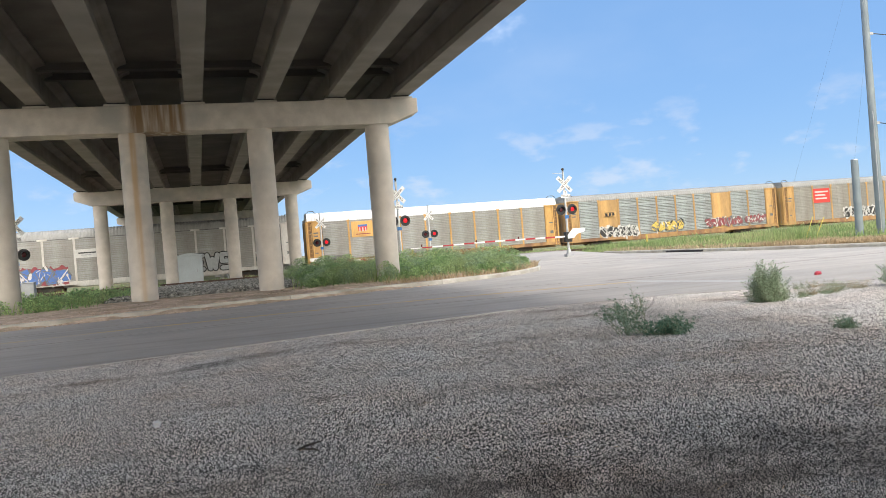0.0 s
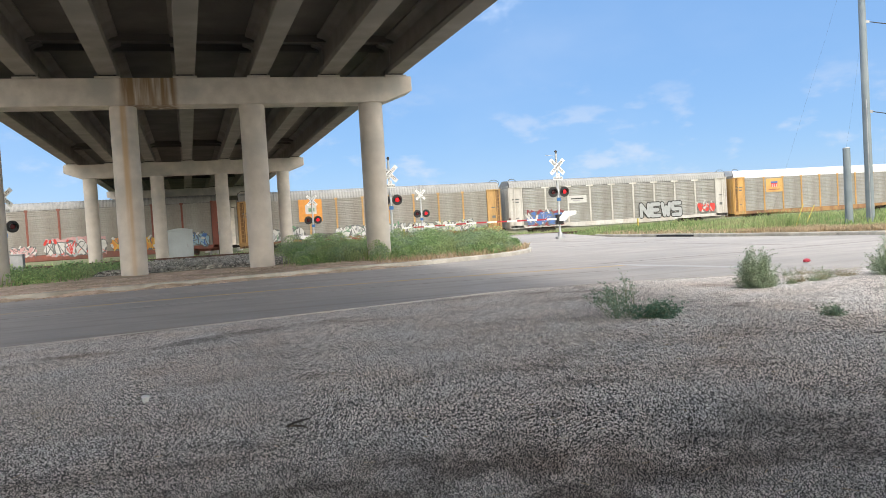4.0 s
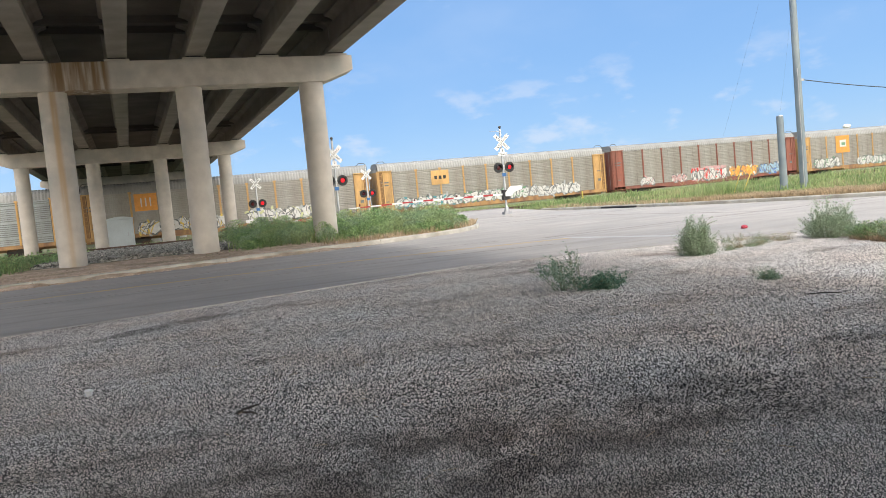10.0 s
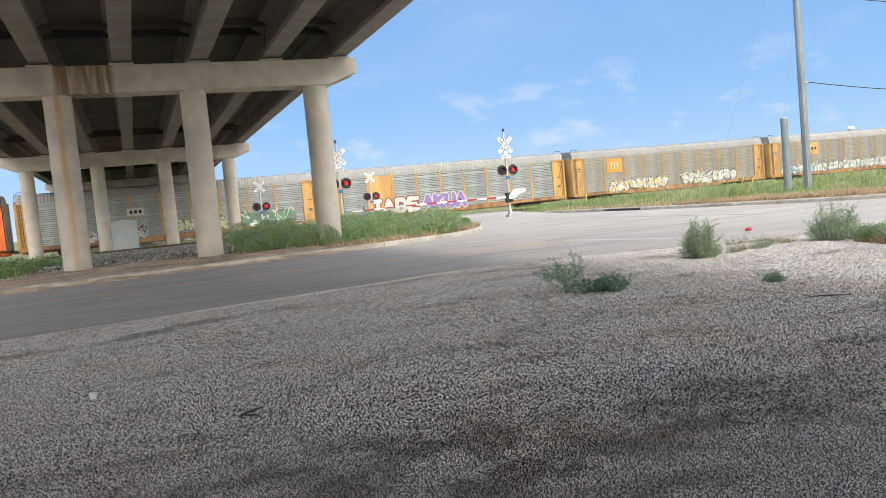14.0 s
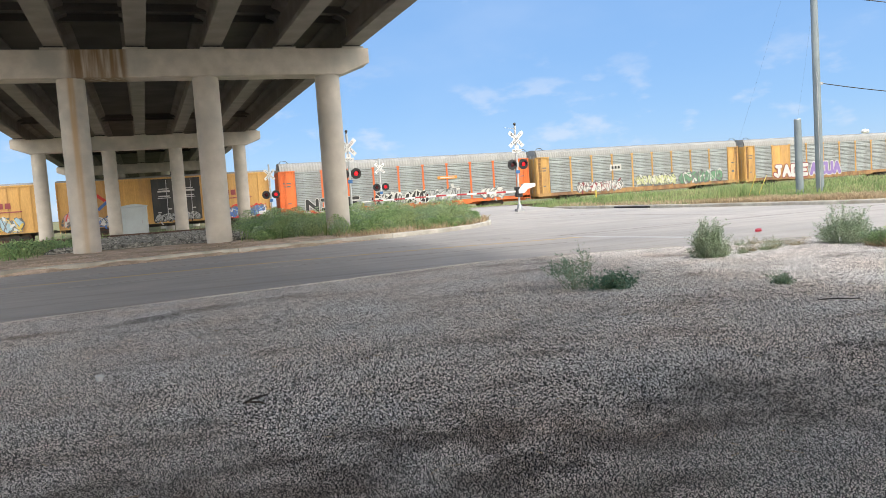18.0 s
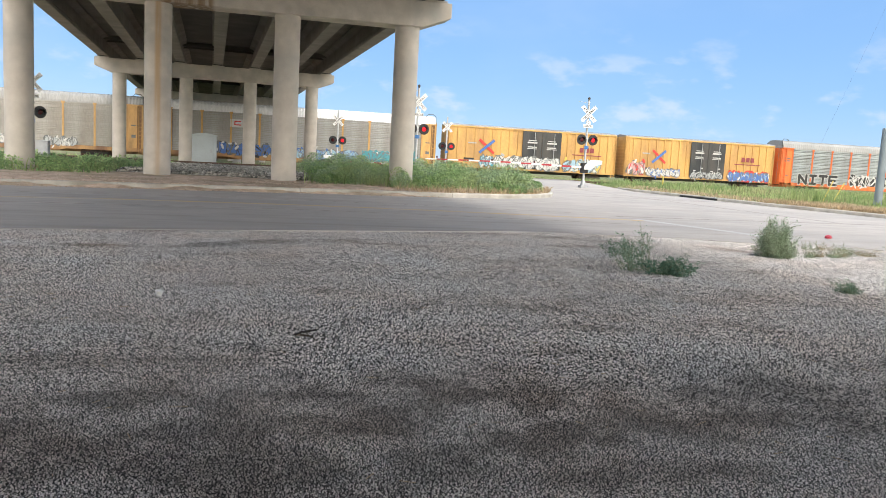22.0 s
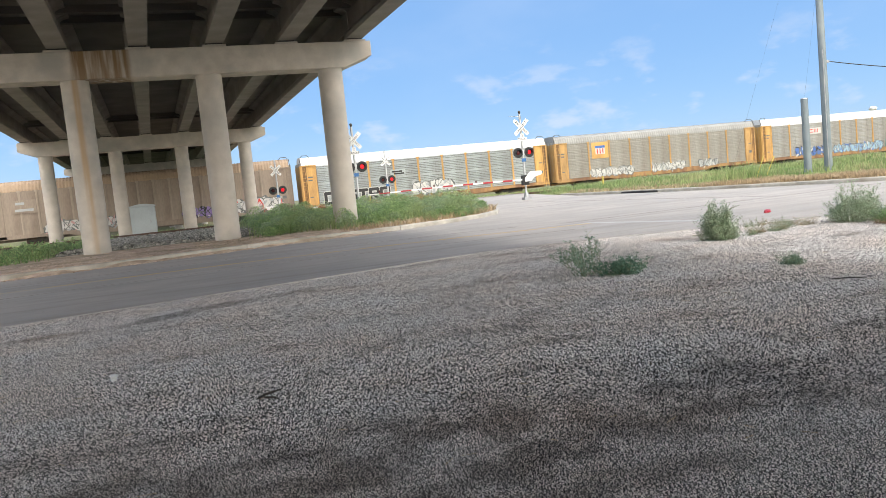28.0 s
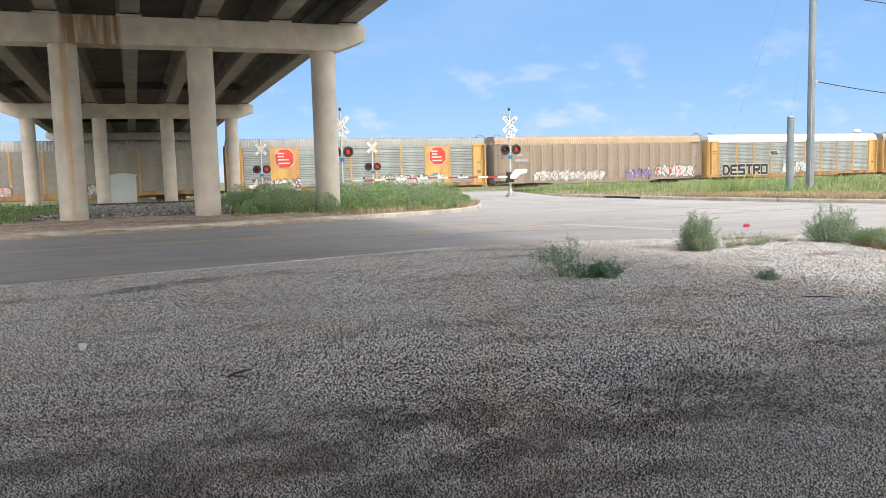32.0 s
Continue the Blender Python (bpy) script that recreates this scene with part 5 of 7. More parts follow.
SIGNS = {k: surf("plate_" + k, v, tuple(q * 0.85 for q in v), 3.0, 0.6, 0.03) for k, v in {
    "red": (0.62, 0.05, 0.04), "white": (0.58, 0.575, 0.56), "black": (0.03, 0.03, 0.03), "blue": (0.07, 0.16, 0.45), "gold": (0.66, 0.48, 0.10), "teal": (0.07, 0.28, 0.32),
    "green": (0.13, 0.27, 0.16), "pink": (0.55, 0.32, 0.32), "purple": (0.27, 0.19, 0.45), "grey": (0.38, 0.40, 0.41), "maroon": (0.26, 0.05, 0.06), "lime": (0.50, 0.52, 0.28), "sky": (0.30, 0.45, 0.56), "orange": (0.70, 0.30, 0.06)}.items()}

INK = surf("faded_black_spray", (0.11, 0.115, 0.115), (0.17, 0.175, 0.175), 2.0, 0.7, 0.03)
CACHE = {}


def once(key, make):
    if key not in CACHE:
        CACHE[key] = make()
    return CACHE[key]


HALF, NEAR = 13.55, -1.52
SILL0, SILL1, TOP, CROWN = 0.78, 1.12, 5.02, 5.98


def screen_mesh(w, mat, top):
    """A pressed side screen: groups of narrow slats over shallow slots with shade in their colour, plain bands between
    the groups, thin upright stiffeners.
    """
    def make():
        g = Geo()
        h = w / 2 - 0.05
        z, k, pr = SILL1 + 0.02, 0, []
        deep = 1.0 if mat is SILVER else -0.6
        while z < top - 0.12:
            tall = 0.26 if k % 7 == 3 else 0.125
            hi = min(z + tall, top - 0.03)
            pr += [(0.022 * deep, z), (-0.038, z + 0.012), (-0.042, hi - 0.012), (0.018 * deep, hi)]
            z = hi + 0.05
            k += 1
        g.v = [(s * h, NEAR + a, q) for a, q in pr for s in (-1, 1)]
        g.f = [(2 * i, 2 * i + 1, 2 * i + 3, 2 * i + 2) for i in range(len(pr) - 1)]
        g.m = [(0, 0, 0, 1)[i % 4] for i in range(len(pr) - 1)]
        for x in (-h * 0.35, h * 0.34):
            g.box(x - 0.012, x + 0.012, NEAR - 0.05, NEAR - 0.03, SILL1 + 0.05, top - 0.1)
        for zz in (SILL1 + 1.28, SILL1 + 2.55):
            g.box(-h, h, NEAR - 0.052, NEAR - 0.03, zz, zz + 0.045)
        return g.mesh("screen_panel", [mat, SLOT_SHADE if mat is SILVER else SLOT_SHADE_DULL], fix=False)
    return once(("screen", round(w, 2), mat.name, top), make)


def post_mesh(mat, tee, top):
    def make():
        g = Geo().box(-0.09, 0.09, NEAR - 0.075, NEAR + 0.02, SILL1 - 0.03, top)
        g.box(-0.03, 0.03, NEAR - 0.1, NEAR - 0.075, SILL1 - 0.03, top - 0.06)
        g.prism([(-0.085, SILL1), (0.085, SILL1), (0.2, SILL0 + 0.08), (-0.2, SILL0 + 0.08)], ("y", NEAR - 0.07, NEAR - 0.02))
        if tee:
            g.box(-0.42, 0.42, NEAR - 0.08, NEAR + 0.02, top - 0.14, top + 0.02)
        else:
            g.box(-0.15, 0.15, NEAR - 0.08, NEAR + 0.02, top - 0.16, top + 0.02)
        return g.mesh("side_post", mat)
    return once(("post", mat.name, tee, top), make)


def plain_panel(w, mat, top):
    def make():
        g = Geo().box(-w / 2 + 0.03, w / 2 - 0.03, NEAR - 0.035, NEAR + 0.01, SILL1, top - 0.05)
        g.box(-0.02, 0.02, NEAR - 0.05, NEAR - 0.03, SILL1 + 0.1, top - 0.15)
        for s in (-1, 1):
            g.box(s * w / 2 - 0.06 - s * 0.05, s * w / 2 + 0.06 - s * 0.05, NEAR - 0.055, NEAR - 0.03, SILL1, top - 0.05)
        return g.mesh("solid_panel", mat)
    return once(("plain", round(w, 2), mat.name, top), make)


def roof_mesh(mat, half, top):
    def make():
        g = Geo()
        rise = CROWN - top
        sec = [(NEAR - 0.05, top - 0.04), (NEAR - 0.03, top + 0.16 * rise), (NEAR + 0.1, top + 0.60 * rise), (NEAR + 0.3, top + 0.84 * rise), (NEAR + 0.65, top + 0.95 * rise), (0.0, CROWN), (-NEAR - 0.65, top + 0.95 * rise), (-NEAR - 0.1, top + 0.6 * rise), (-NEAR + 0.05, top - 0.04)]
        n = 190
        for k in range(n + 1):
            x = -half + 2 * half * k / n
            d = 0.035 if k % 2 else 0.0
            g.v += [(x, a * (1 - d * 0.45), b - d * (1 if 0 < j < 8 else 0)) for j, (a, b) in enumerate(sec)]
        w = len(sec)
        g.f = [(k * w + j, (k + 1) * w + j, (k + 1) * w + j + 1, k * w + j + 1) for k in range(n) for j in range(w - 1)]
        g.f += [tuple(range(w)), tuple(range(n * w, n * w + w))[::-1]]
        g.m = [0] * len(g.f)
        return g.mesh("roof", mat)
    return once(("roof", mat.name, half, top), make)


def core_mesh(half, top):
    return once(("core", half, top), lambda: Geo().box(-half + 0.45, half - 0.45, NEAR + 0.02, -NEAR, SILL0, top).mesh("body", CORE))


def sill_mesh(mat, half):
    def make():
        g = Geo().box(-half, half, NEAR - 0.06, -NEAR + 0.06, SILL0 + 0.1, SILL1)
        g.box(-half, half, NEAR - 0.10, NEAR - 0.06, SILL0, SILL1 - 0.04)
        g.box(-half, half, -0.3, 0.3, SILL0 - 0.25, SILL0)
        g.prism([(-6.9, SILL0), (6.9, SILL0), (6.3, SILL0 - 0.16), (-6.3, SILL0 - 0.16)], ("y", NEAR - 0.09, NEAR - 0.05))
        for k in range(-9, 10):
            g.box(k * 1.4 - 0.03, k * 1.4 + 0.03, NEAR - 0.115, NEAR - 0.10, SILL0, SILL1 - 0.04)
        return g.mesh("side_sill", mat)
    return once(("sill", mat.name, half), make)


def wagon_end(car, mat, side, top):
    """The corner of the wagon: a side plate with upright ribs, a lip over it and a flat strip laid on."""
    def plate():
        a, b = sorted((side * (HALF - 1.55), side * HALF))
        g = Geo().box(a, b, NEAR - 0.05, NEAR + 0.02, SILL0 + 0.05, top + 0.02)
        g.box(side * HALF - 0.07, side * HALF, NEAR - 0.05, -NEAR + 0.05, SILL0 + 0.05, top + 0.02)
        return g.mesh("end_panel", mat)

    o = part("end_panel", once(("end", mat.name, side, top), plate), car)
    a, b = sorted((side * (HALF - 1.55), side * HALF))
    part("end_lip", once(("lip", mat.name, side, top), lambda: Geo().box(a - 0.05, b + 0.02, NEAR - 0.15, NEAR - 0.05, top, top + 0.09).mesh("end_lip", mat)), o)
    part("end_foot", once(("foot", mat.name, side), lambda: Geo().box(a, b, NEAR - 0.10, NEAR - 0.05, SILL0 + 0.05, SILL0 + 0.3).mesh("end_foot", mat)), o)
    for q in (0.12, 0.62, 1.45):
        r = part("end_rib", once(("rib", mat.name, top), lambda: Geo().box(-0.06, 0.06, NEAR - 0.11, NEAR - 0.05, SILL0 + 0.31, top - 0.01).mesh("end_rib", mat)), o)
        r.location.x = side * (HALF - q)
    strip = END_BROWN if mat in (YEL, GOLD) else mat
    r = part("end_strip", once(("strip", strip.name, top), lambda: Geo().box(-0.18, 0.18, NEAR - 0.058, NEAR - 0.05, SILL0 + 0.31, top - 0.03).mesh("end_strip", strip)), o, "brown strip" if strip is END_BROWN else "")
    r.location.x = side * (HALF - 0.37)


def end_doors(car, side, top):
    """Folding end doors: a sheet behind, and upright leaves with their hinge rods."""
    x = side * (HALF + 0.02)
    sheet = once(("door", side, top), lambda: Geo().box(x - 0.025, x + 0.005, NEAR + 0.1, NEAR + 2.97, SILL0 + 0.2, top + 0.28).mesh("end_door", GREYSC))
    o = part("end_door", sheet, car)

    def leaf():
        g = Geo().box(-0.02, 0.03, 0.0, 0.32, SILL0 + 0.2, top + 0.3)
        return g.tube([(side * 0.02, -0.005, SILL0 + 0.25), (side * 0.02, -0.005, top + 0.25)], 0.022, 5).mesh("door_leaf", GREYSC)

    for k in range(8):
        q = part("door_leaf", once(("leaf", side, top), leaf), o)
        q.location = (x + side * 0.02 * (k % 2), NEAR + 0.1 + k * 0.365, 0)


def roof_rail_mesh(side):
    """A bent handrail over the roof's corner."""
    def make():
        x = side * (HALF - 0.12)
        pts = [(x - side * 0.95, NEAR + 0.35, CROWN - 0.12), (x - side * 0.7, NEAR + 0.34, CROWN + 0.12), (x - side * 0.2, NEAR + 0.3, CROWN + 0.12), (x + side * 0.06, NEAR + 0.2, CROWN - 0.12), (x + side * 0.08, NEAR + 0.02, CROWN - 0.75)]
        return Geo().tube(pts, 0.03, 6).mesh("roof_handrail", DARK_STEEL, True)
    return once(("roofrail", side), make)


def ladder_mesh(half, side, mat):
    def make():
        g = Geo()
        x = side * (half - 0.25)
        for dx in (-0.2, 0.2):
            g.tube([(x + dx, NEAR - 0.12, SILL0 - 0.2), (x + dx, NEAR - 0.12, TOP - 0.2)], 0.022, 6)
        for k in range(11):
            g.tube([(x - 0.2, NEAR - 0.12, SILL0 + k * 0.38), (x + 0.2, NEAR - 0.12, SILL0 + k * 0.38)], 0.016, 5)
        return g.mesh("ladder", mat)
    return once(("ladder", half, side, mat.name), make)


def truck(car, x):
    t = part("truck", once("truck", lambda: Geo().prism([(-1.25, 0.42), (-1.15, 0.6), (-0.5, 0.62), (-0.3, 0.8), (0.3, 0.8), (0.5, 0.62), (1.15, 0.6), (1.25, 0.42), (0.6, 0.36), (0.3, 0.2), (-0.3, 0.2), (-0.6, 0.36)], ("y", -1.08, -0.94)).prism([(-1.25, 0.42), (-1.15, 0.6), (-0.5, 0.62), (-0.3, 0.8), (0.3, 0.8), (0.5, 0.62), (1.15, 0.6), (1.25, 0.42), (0.6, 0.36), (0.3, 0.2), (-0.3, 0.2), (-0.6, 0.36)], ("y", 0.94, 1.08)).box(-0.25, 0.25, -0.94, 0.94, 0.3, 0.7).mesh("truck", DARK_STEEL)), car, "dark steel truck")
    t.location = (x, 0, 0)
    for dx in (-0.88, 0.88):
        w = part("wheelset", once("wheelset", lambda: Geo().tube([(0, -0.72, 0), (0, -0.70, 0), (0, -0.62, 0)], [0.45, 0.46, 0.48], 20).tube([(0, 0.62, 0), (0, 0.70, 0), (0, 0.72, 0)], [0.48, 0.46, 0.45], 20).tube([(0, -0.9, 0), (0, 0.9, 0)], 0.08, 10).mesh("wheelset", RAIL, True)), t)
        w.location = (dx, 0, 0.46)


def coupler(car, half):
    for s in (-1, 1):
        o = part("coupler", once("coupler", lambda: Geo().box(-0.1, 0.62, -0.09, 0.09, 0.72, 0.9).box(0.45, 0.66, -0.15, 0.15, 0.66, 0.96).mesh("coupler", DARK_STEEL)), car)
        o.matrix_basis = pose(s * half, 0, 0, 0, 0, 0 if s > 0 else 180)


# spray-painted lettering: chunky strokes with an outline, in a box of a stated place on the side
STROKES = {
    "N": [((0, 0), (0, 1)), ((0, 1), (1, 0)), ((1, 0), (1, 1))], "I": [((0.1, 0), (0.9, 0)), ((0.5, 0), (0.5, 1)), ((0.1, 1), (0.9, 1))],
    "T": [((0.5, 0), (0.5, 1)), ((0, 1), (1, 1))], "E": [((0, 0), (0, 1)), ((0, 0), (1, 0)), ((0, 0.5), (0.8, 0.5)), ((0, 1), (1, 1))],
    "W": [((0, 1), (0.25, 0)), ((0.25, 0), (0.5, 0.7)), ((0.5, 0.7), (0.75, 0)), ((0.75, 0), (1, 1))],
    "D": [((0, 0), (0, 1)), ((0, 1), (0.7, 1)), ((0.7, 1), (1, 0.7)), ((1, 0.7), (1, 0.3)), ((1, 0.3), (0.7, 0)), ((0.7, 0), (0, 0))], "O": [((0, 0), (0, 1)), ((0, 1), (1, 1)), ((1, 1), (1, 0)), ((1, 0), (0, 0))],
    "R": [((0, 0), (0, 1)), ((0, 1), (1, 1)), ((1, 1), (1, 0.5)), ((1, 0.5), (0, 0.5)), ((0.3, 0.5), (1, 0))],
    "J": [((0.3, 1), (1, 1)), ((0.7, 1), (0.7, 0.2)), ((0.7, 0.2), (0.45, 0)), ((0.45, 0), (0, 0.2))], "A": [((0, 0), (0.5, 1)), ((0.5, 1), (1, 0)), ((0.25, 0.4), (0.75, 0.4))],
    "K": [((0, 0), (0, 1)), ((0, 0.5), (1, 1)), ((0.1, 0.5), (1, 0))], "U": [((0, 1), (0, 0.15)), ((0, 0.15), (0.3, 0)), ((0.3, 0), (0.7, 0)), ((0.7, 0), (1, 0.15)), ((1, 0.15), (1, 1))],
    "S": [((1, 1), (0, 1)), ((0, 1), (0, 0.5)), ((0, 0.5), (1, 0.5)), ((1, 0.5), (1, 0)), ((1, 0), (0, 0))],
}
art_rng = random.Random(11)


def fat(g, p, q, r, y, mi):
    """One flat stroke from p to q with blunt round ends."""
    d = (q - p)
    a = math.atan2(d.y, d.x)
    pts = []
    for c, base in ((q, a - math.pi / 2), (p, a + math.pi / 2)):
        pts += [(c.x + r * math.cos(base + math.pi * k / 4), c.y + r * math.sin(base + math.pi * k / 4)) for k in range(5)]
    g.add([(x, y, z) for x, z in pts], [tuple(range(len(pts)))], mi)


def blob(g, cx, cz, rx, rz, y, mi, tilt=0.0, n=14, rough=0.22):
    pts = []
    for k in range(n):
        a = 2 * math.pi * k / n
        q = 1 + art_rng.uniform(-rough, rough)
        u, w = rx * q * math.cos(a), rz * q * math.sin(a)
        pts.append((cx + u + tilt * w, y, cz + w))
    g.add(pts, [tuple(range(n))], mi)


def graffiti(car, x0, x1, z0, z1, fill, line, word="", back="", letters=0, thick=0.17, proud=0.12):
    """A sprayed piece between x0 and x1 along the side; without a word its swollen shapes spell nothing."""
    g = Geo()
    h = z1 - z0
    n = len(word) or letters or max(3, round((x1 - x0) / (h * 0.62)))
    w = (x1 - x0) / n
    mats = [SIGNS[line], SIGNS[fill], SIGNS[back or line], SIGNS["white" if fill != "white" else "grey"], INK if fill != "black" else SIGNS["white"]]
    y = NEAR - proud
    step = 0.0012
    if back:
        pts = [(x0 + (x1 - x0) * k / 24, z0 - 0.1 + 0.18 * art_rng.random()) for k in range(25)] + [(x0 + (x1 - x0) * k / 24, z1 - 0.12 + 0.4 * art_rng.random()) for k in range(24, -1, -1)]
        g.add([(a, y + 0.006, b) for a, b in pts], [tuple(range(len(pts)))], 2)
    for k in range(n):
        if word:
            segs = [[Vector((x0 + w * (k + 0.16 + 0.70 * c[0]), z0 + h * (0.12 + 0.76 * c[1]))) for c in pq] for pq in STROKES[word[k]]]
            r = thick * min(h, w) * 0.8
            for j, (p, q) in enumerate(segs):
                fat(g, p, q, r * 1.45, y - step * (j + 1), 0)
            for j, (p, q) in enumerate(segs):
                fat(g, p, q, r, y - step * (j + 8), 1)
            continue
        # a made-up glyph: a filled swollen shape with an edge, cut up by thin jagged lines
        cx, cz = x0 + w * (k + 0.5), z0 + h * (0.5 + art_rng.uniform(-0.06, 0.06))
        skew = art_rng.uniform(-0.35, 0.35)
        lift = step * 14 * (k % 2)
        hh = h * art_rng.uniform(0.44, 0.54)
        blob(g, cx, cz, w * 0.66, hh, y - lift - step, 4, skew, 18, 0.2)
        blob(g, cx, cz, w * 0.58, hh * 0.88, y - lift - step * 2, 1, skew, 18, 0.2)

        def at(i, j):
            v = (j - 1) * 0.38 + art_rng.uniform(-0.1, 0.1)
            return Vector((cx + w * ((i - 1) * 0.42 + art_rng.uniform(-0.12, 0.12) + skew * v * 0.6), cz + h * v))

        q = at(art_rng.choice((0, 2)), art_rng.choice((0, 2)))
        for j in range(9):
            p, q = q, at(art_rng.randint(0, 2), art_rng.randint(0, 2))
            if j % 4 == 3:
                q = at(art_rng.randint(0, 2), art_rng.randint(0, 2))
            fat(g, p, q, h * art_rng.uniform(0.012, 0.034), y - lift - step * (3 + j * 0.5), art_rng.choice((0, 4, 4)))
        for j in range(2):
            p = at(art_rng.randint(0, 2), art_rng.randint(0, 2))
            fat(g, p, p + Vector((art_rng.uniform(-0.3, 0.3) * w, art_rng.uniform(-0.25, 0.25) * h)), h * art_rng.uniform(0.05, 0.09), y - lift - step * (8 + j), art_rng.choice((0, 3)))
    me = g.mesh("graffiti", mats, fix=False)
    part("graffiti", me, car, f"sprayed {fill} lettering with {line} outlines")


def board(car, x, z, w, h, colour, marks=(), proud=0.10, cut=0.0):
    """A flat plate on the side; marks are plain shapes (dx, dz, w, h, colour) on it."""
    g = Geo()
    if cut:
        a, b = w / 2, h / 2
        g.prism([(-a + cut, -b), (a - cut, -b), (a, -b + cut), (a, b - cut), (a - cut, b), (-a + cut, b), (-a, b - cut), (-a, -b + cut)], ("y", -0.012, 0))
    else:
        g.box(-w / 2, w / 2, -0.012, 0, -h / 2, h / 2)
    mat = SIGNS[colour] if isinstance(colour, str) else colour
    o = part("name_board", g.mesh("name_board", mat), car, f"{colour} name board" if isinstance(colour, str) else "painted name board")
    o.location = (x, NEAR - proud + 0.02, z)
    for dx, dz, mw, mh, mc in marks:
        q = part("mark", Geo().box(-mw / 2, mw / 2, -0.016, -0.012, -mh / 2, mh / 2).mesh("mark", SIGNS[mc]), o)
        q.location = (dx, -0.002 - 0.003 * len(o.children), dz)
    return o


CARS = []


def autorack(centre, label, frame_mat, screen, roof, post=None, bays=9, solid=(), tee=False, solid_mat=None, top=TOP):
    car = thing("autorack_wagon", label, "railway wagon", "wagons of the train", pose(centre, FAR_Y, FAR_Z))
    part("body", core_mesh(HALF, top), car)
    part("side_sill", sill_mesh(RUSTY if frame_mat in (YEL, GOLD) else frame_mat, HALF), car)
    part("roof", roof_mesh(roof, HALF - 0.12, top), car)
    for s in (-1, 1):
        wagon_end(car, frame_mat, s, top)
        end_doors(car, s, top)
        part("roof_handrail", roof_rail_mesh(s), car, "bent dark roof handrail")
        part("ladder", ladder_mesh(HALF, s, frame_mat), car)
    span = 2 * (HALF - 1.55)
    w = span / bays
    for k in range(bays):
        x = -HALF + 1.55 + w * (k + 0.5)
        o = part("side_panel", plain_panel(w, solid_mat or frame_mat, top) if k in solid else screen_mesh(w, screen, top), car)
        o.location.x = x
        if k:
            q = part("side_post", post_mesh(post or frame_mat, tee, top), car)
            q.location.x = x - w / 2
    for x, z, mw, mh in ((-HALF + 0.75, 3.9, 0.8, 0.13), (-HALF + 0.75, 3.6, 0.7, 0.13), (HALF - 0.8, 3.2, 0.6, 0.1), (HALF - 0.8, 2.2, 0.5, 0.28), (-HALF + 0.8, 1.9, 0.45, 0.1)):
        q = part("mark", once(("rm", mw, mh), lambda: Geo().box(-mw / 2, mw / 2, -0.006, 0, -mh / 2, mh / 2).mesh("mark", INK)), car)
        q.location = (x, NEAR - 0.092, z)
    for x in (-9.3, 9.3):
        truck(car, x)
    coupler(car, HALF)
    CARS.append((car, centre))
    return car


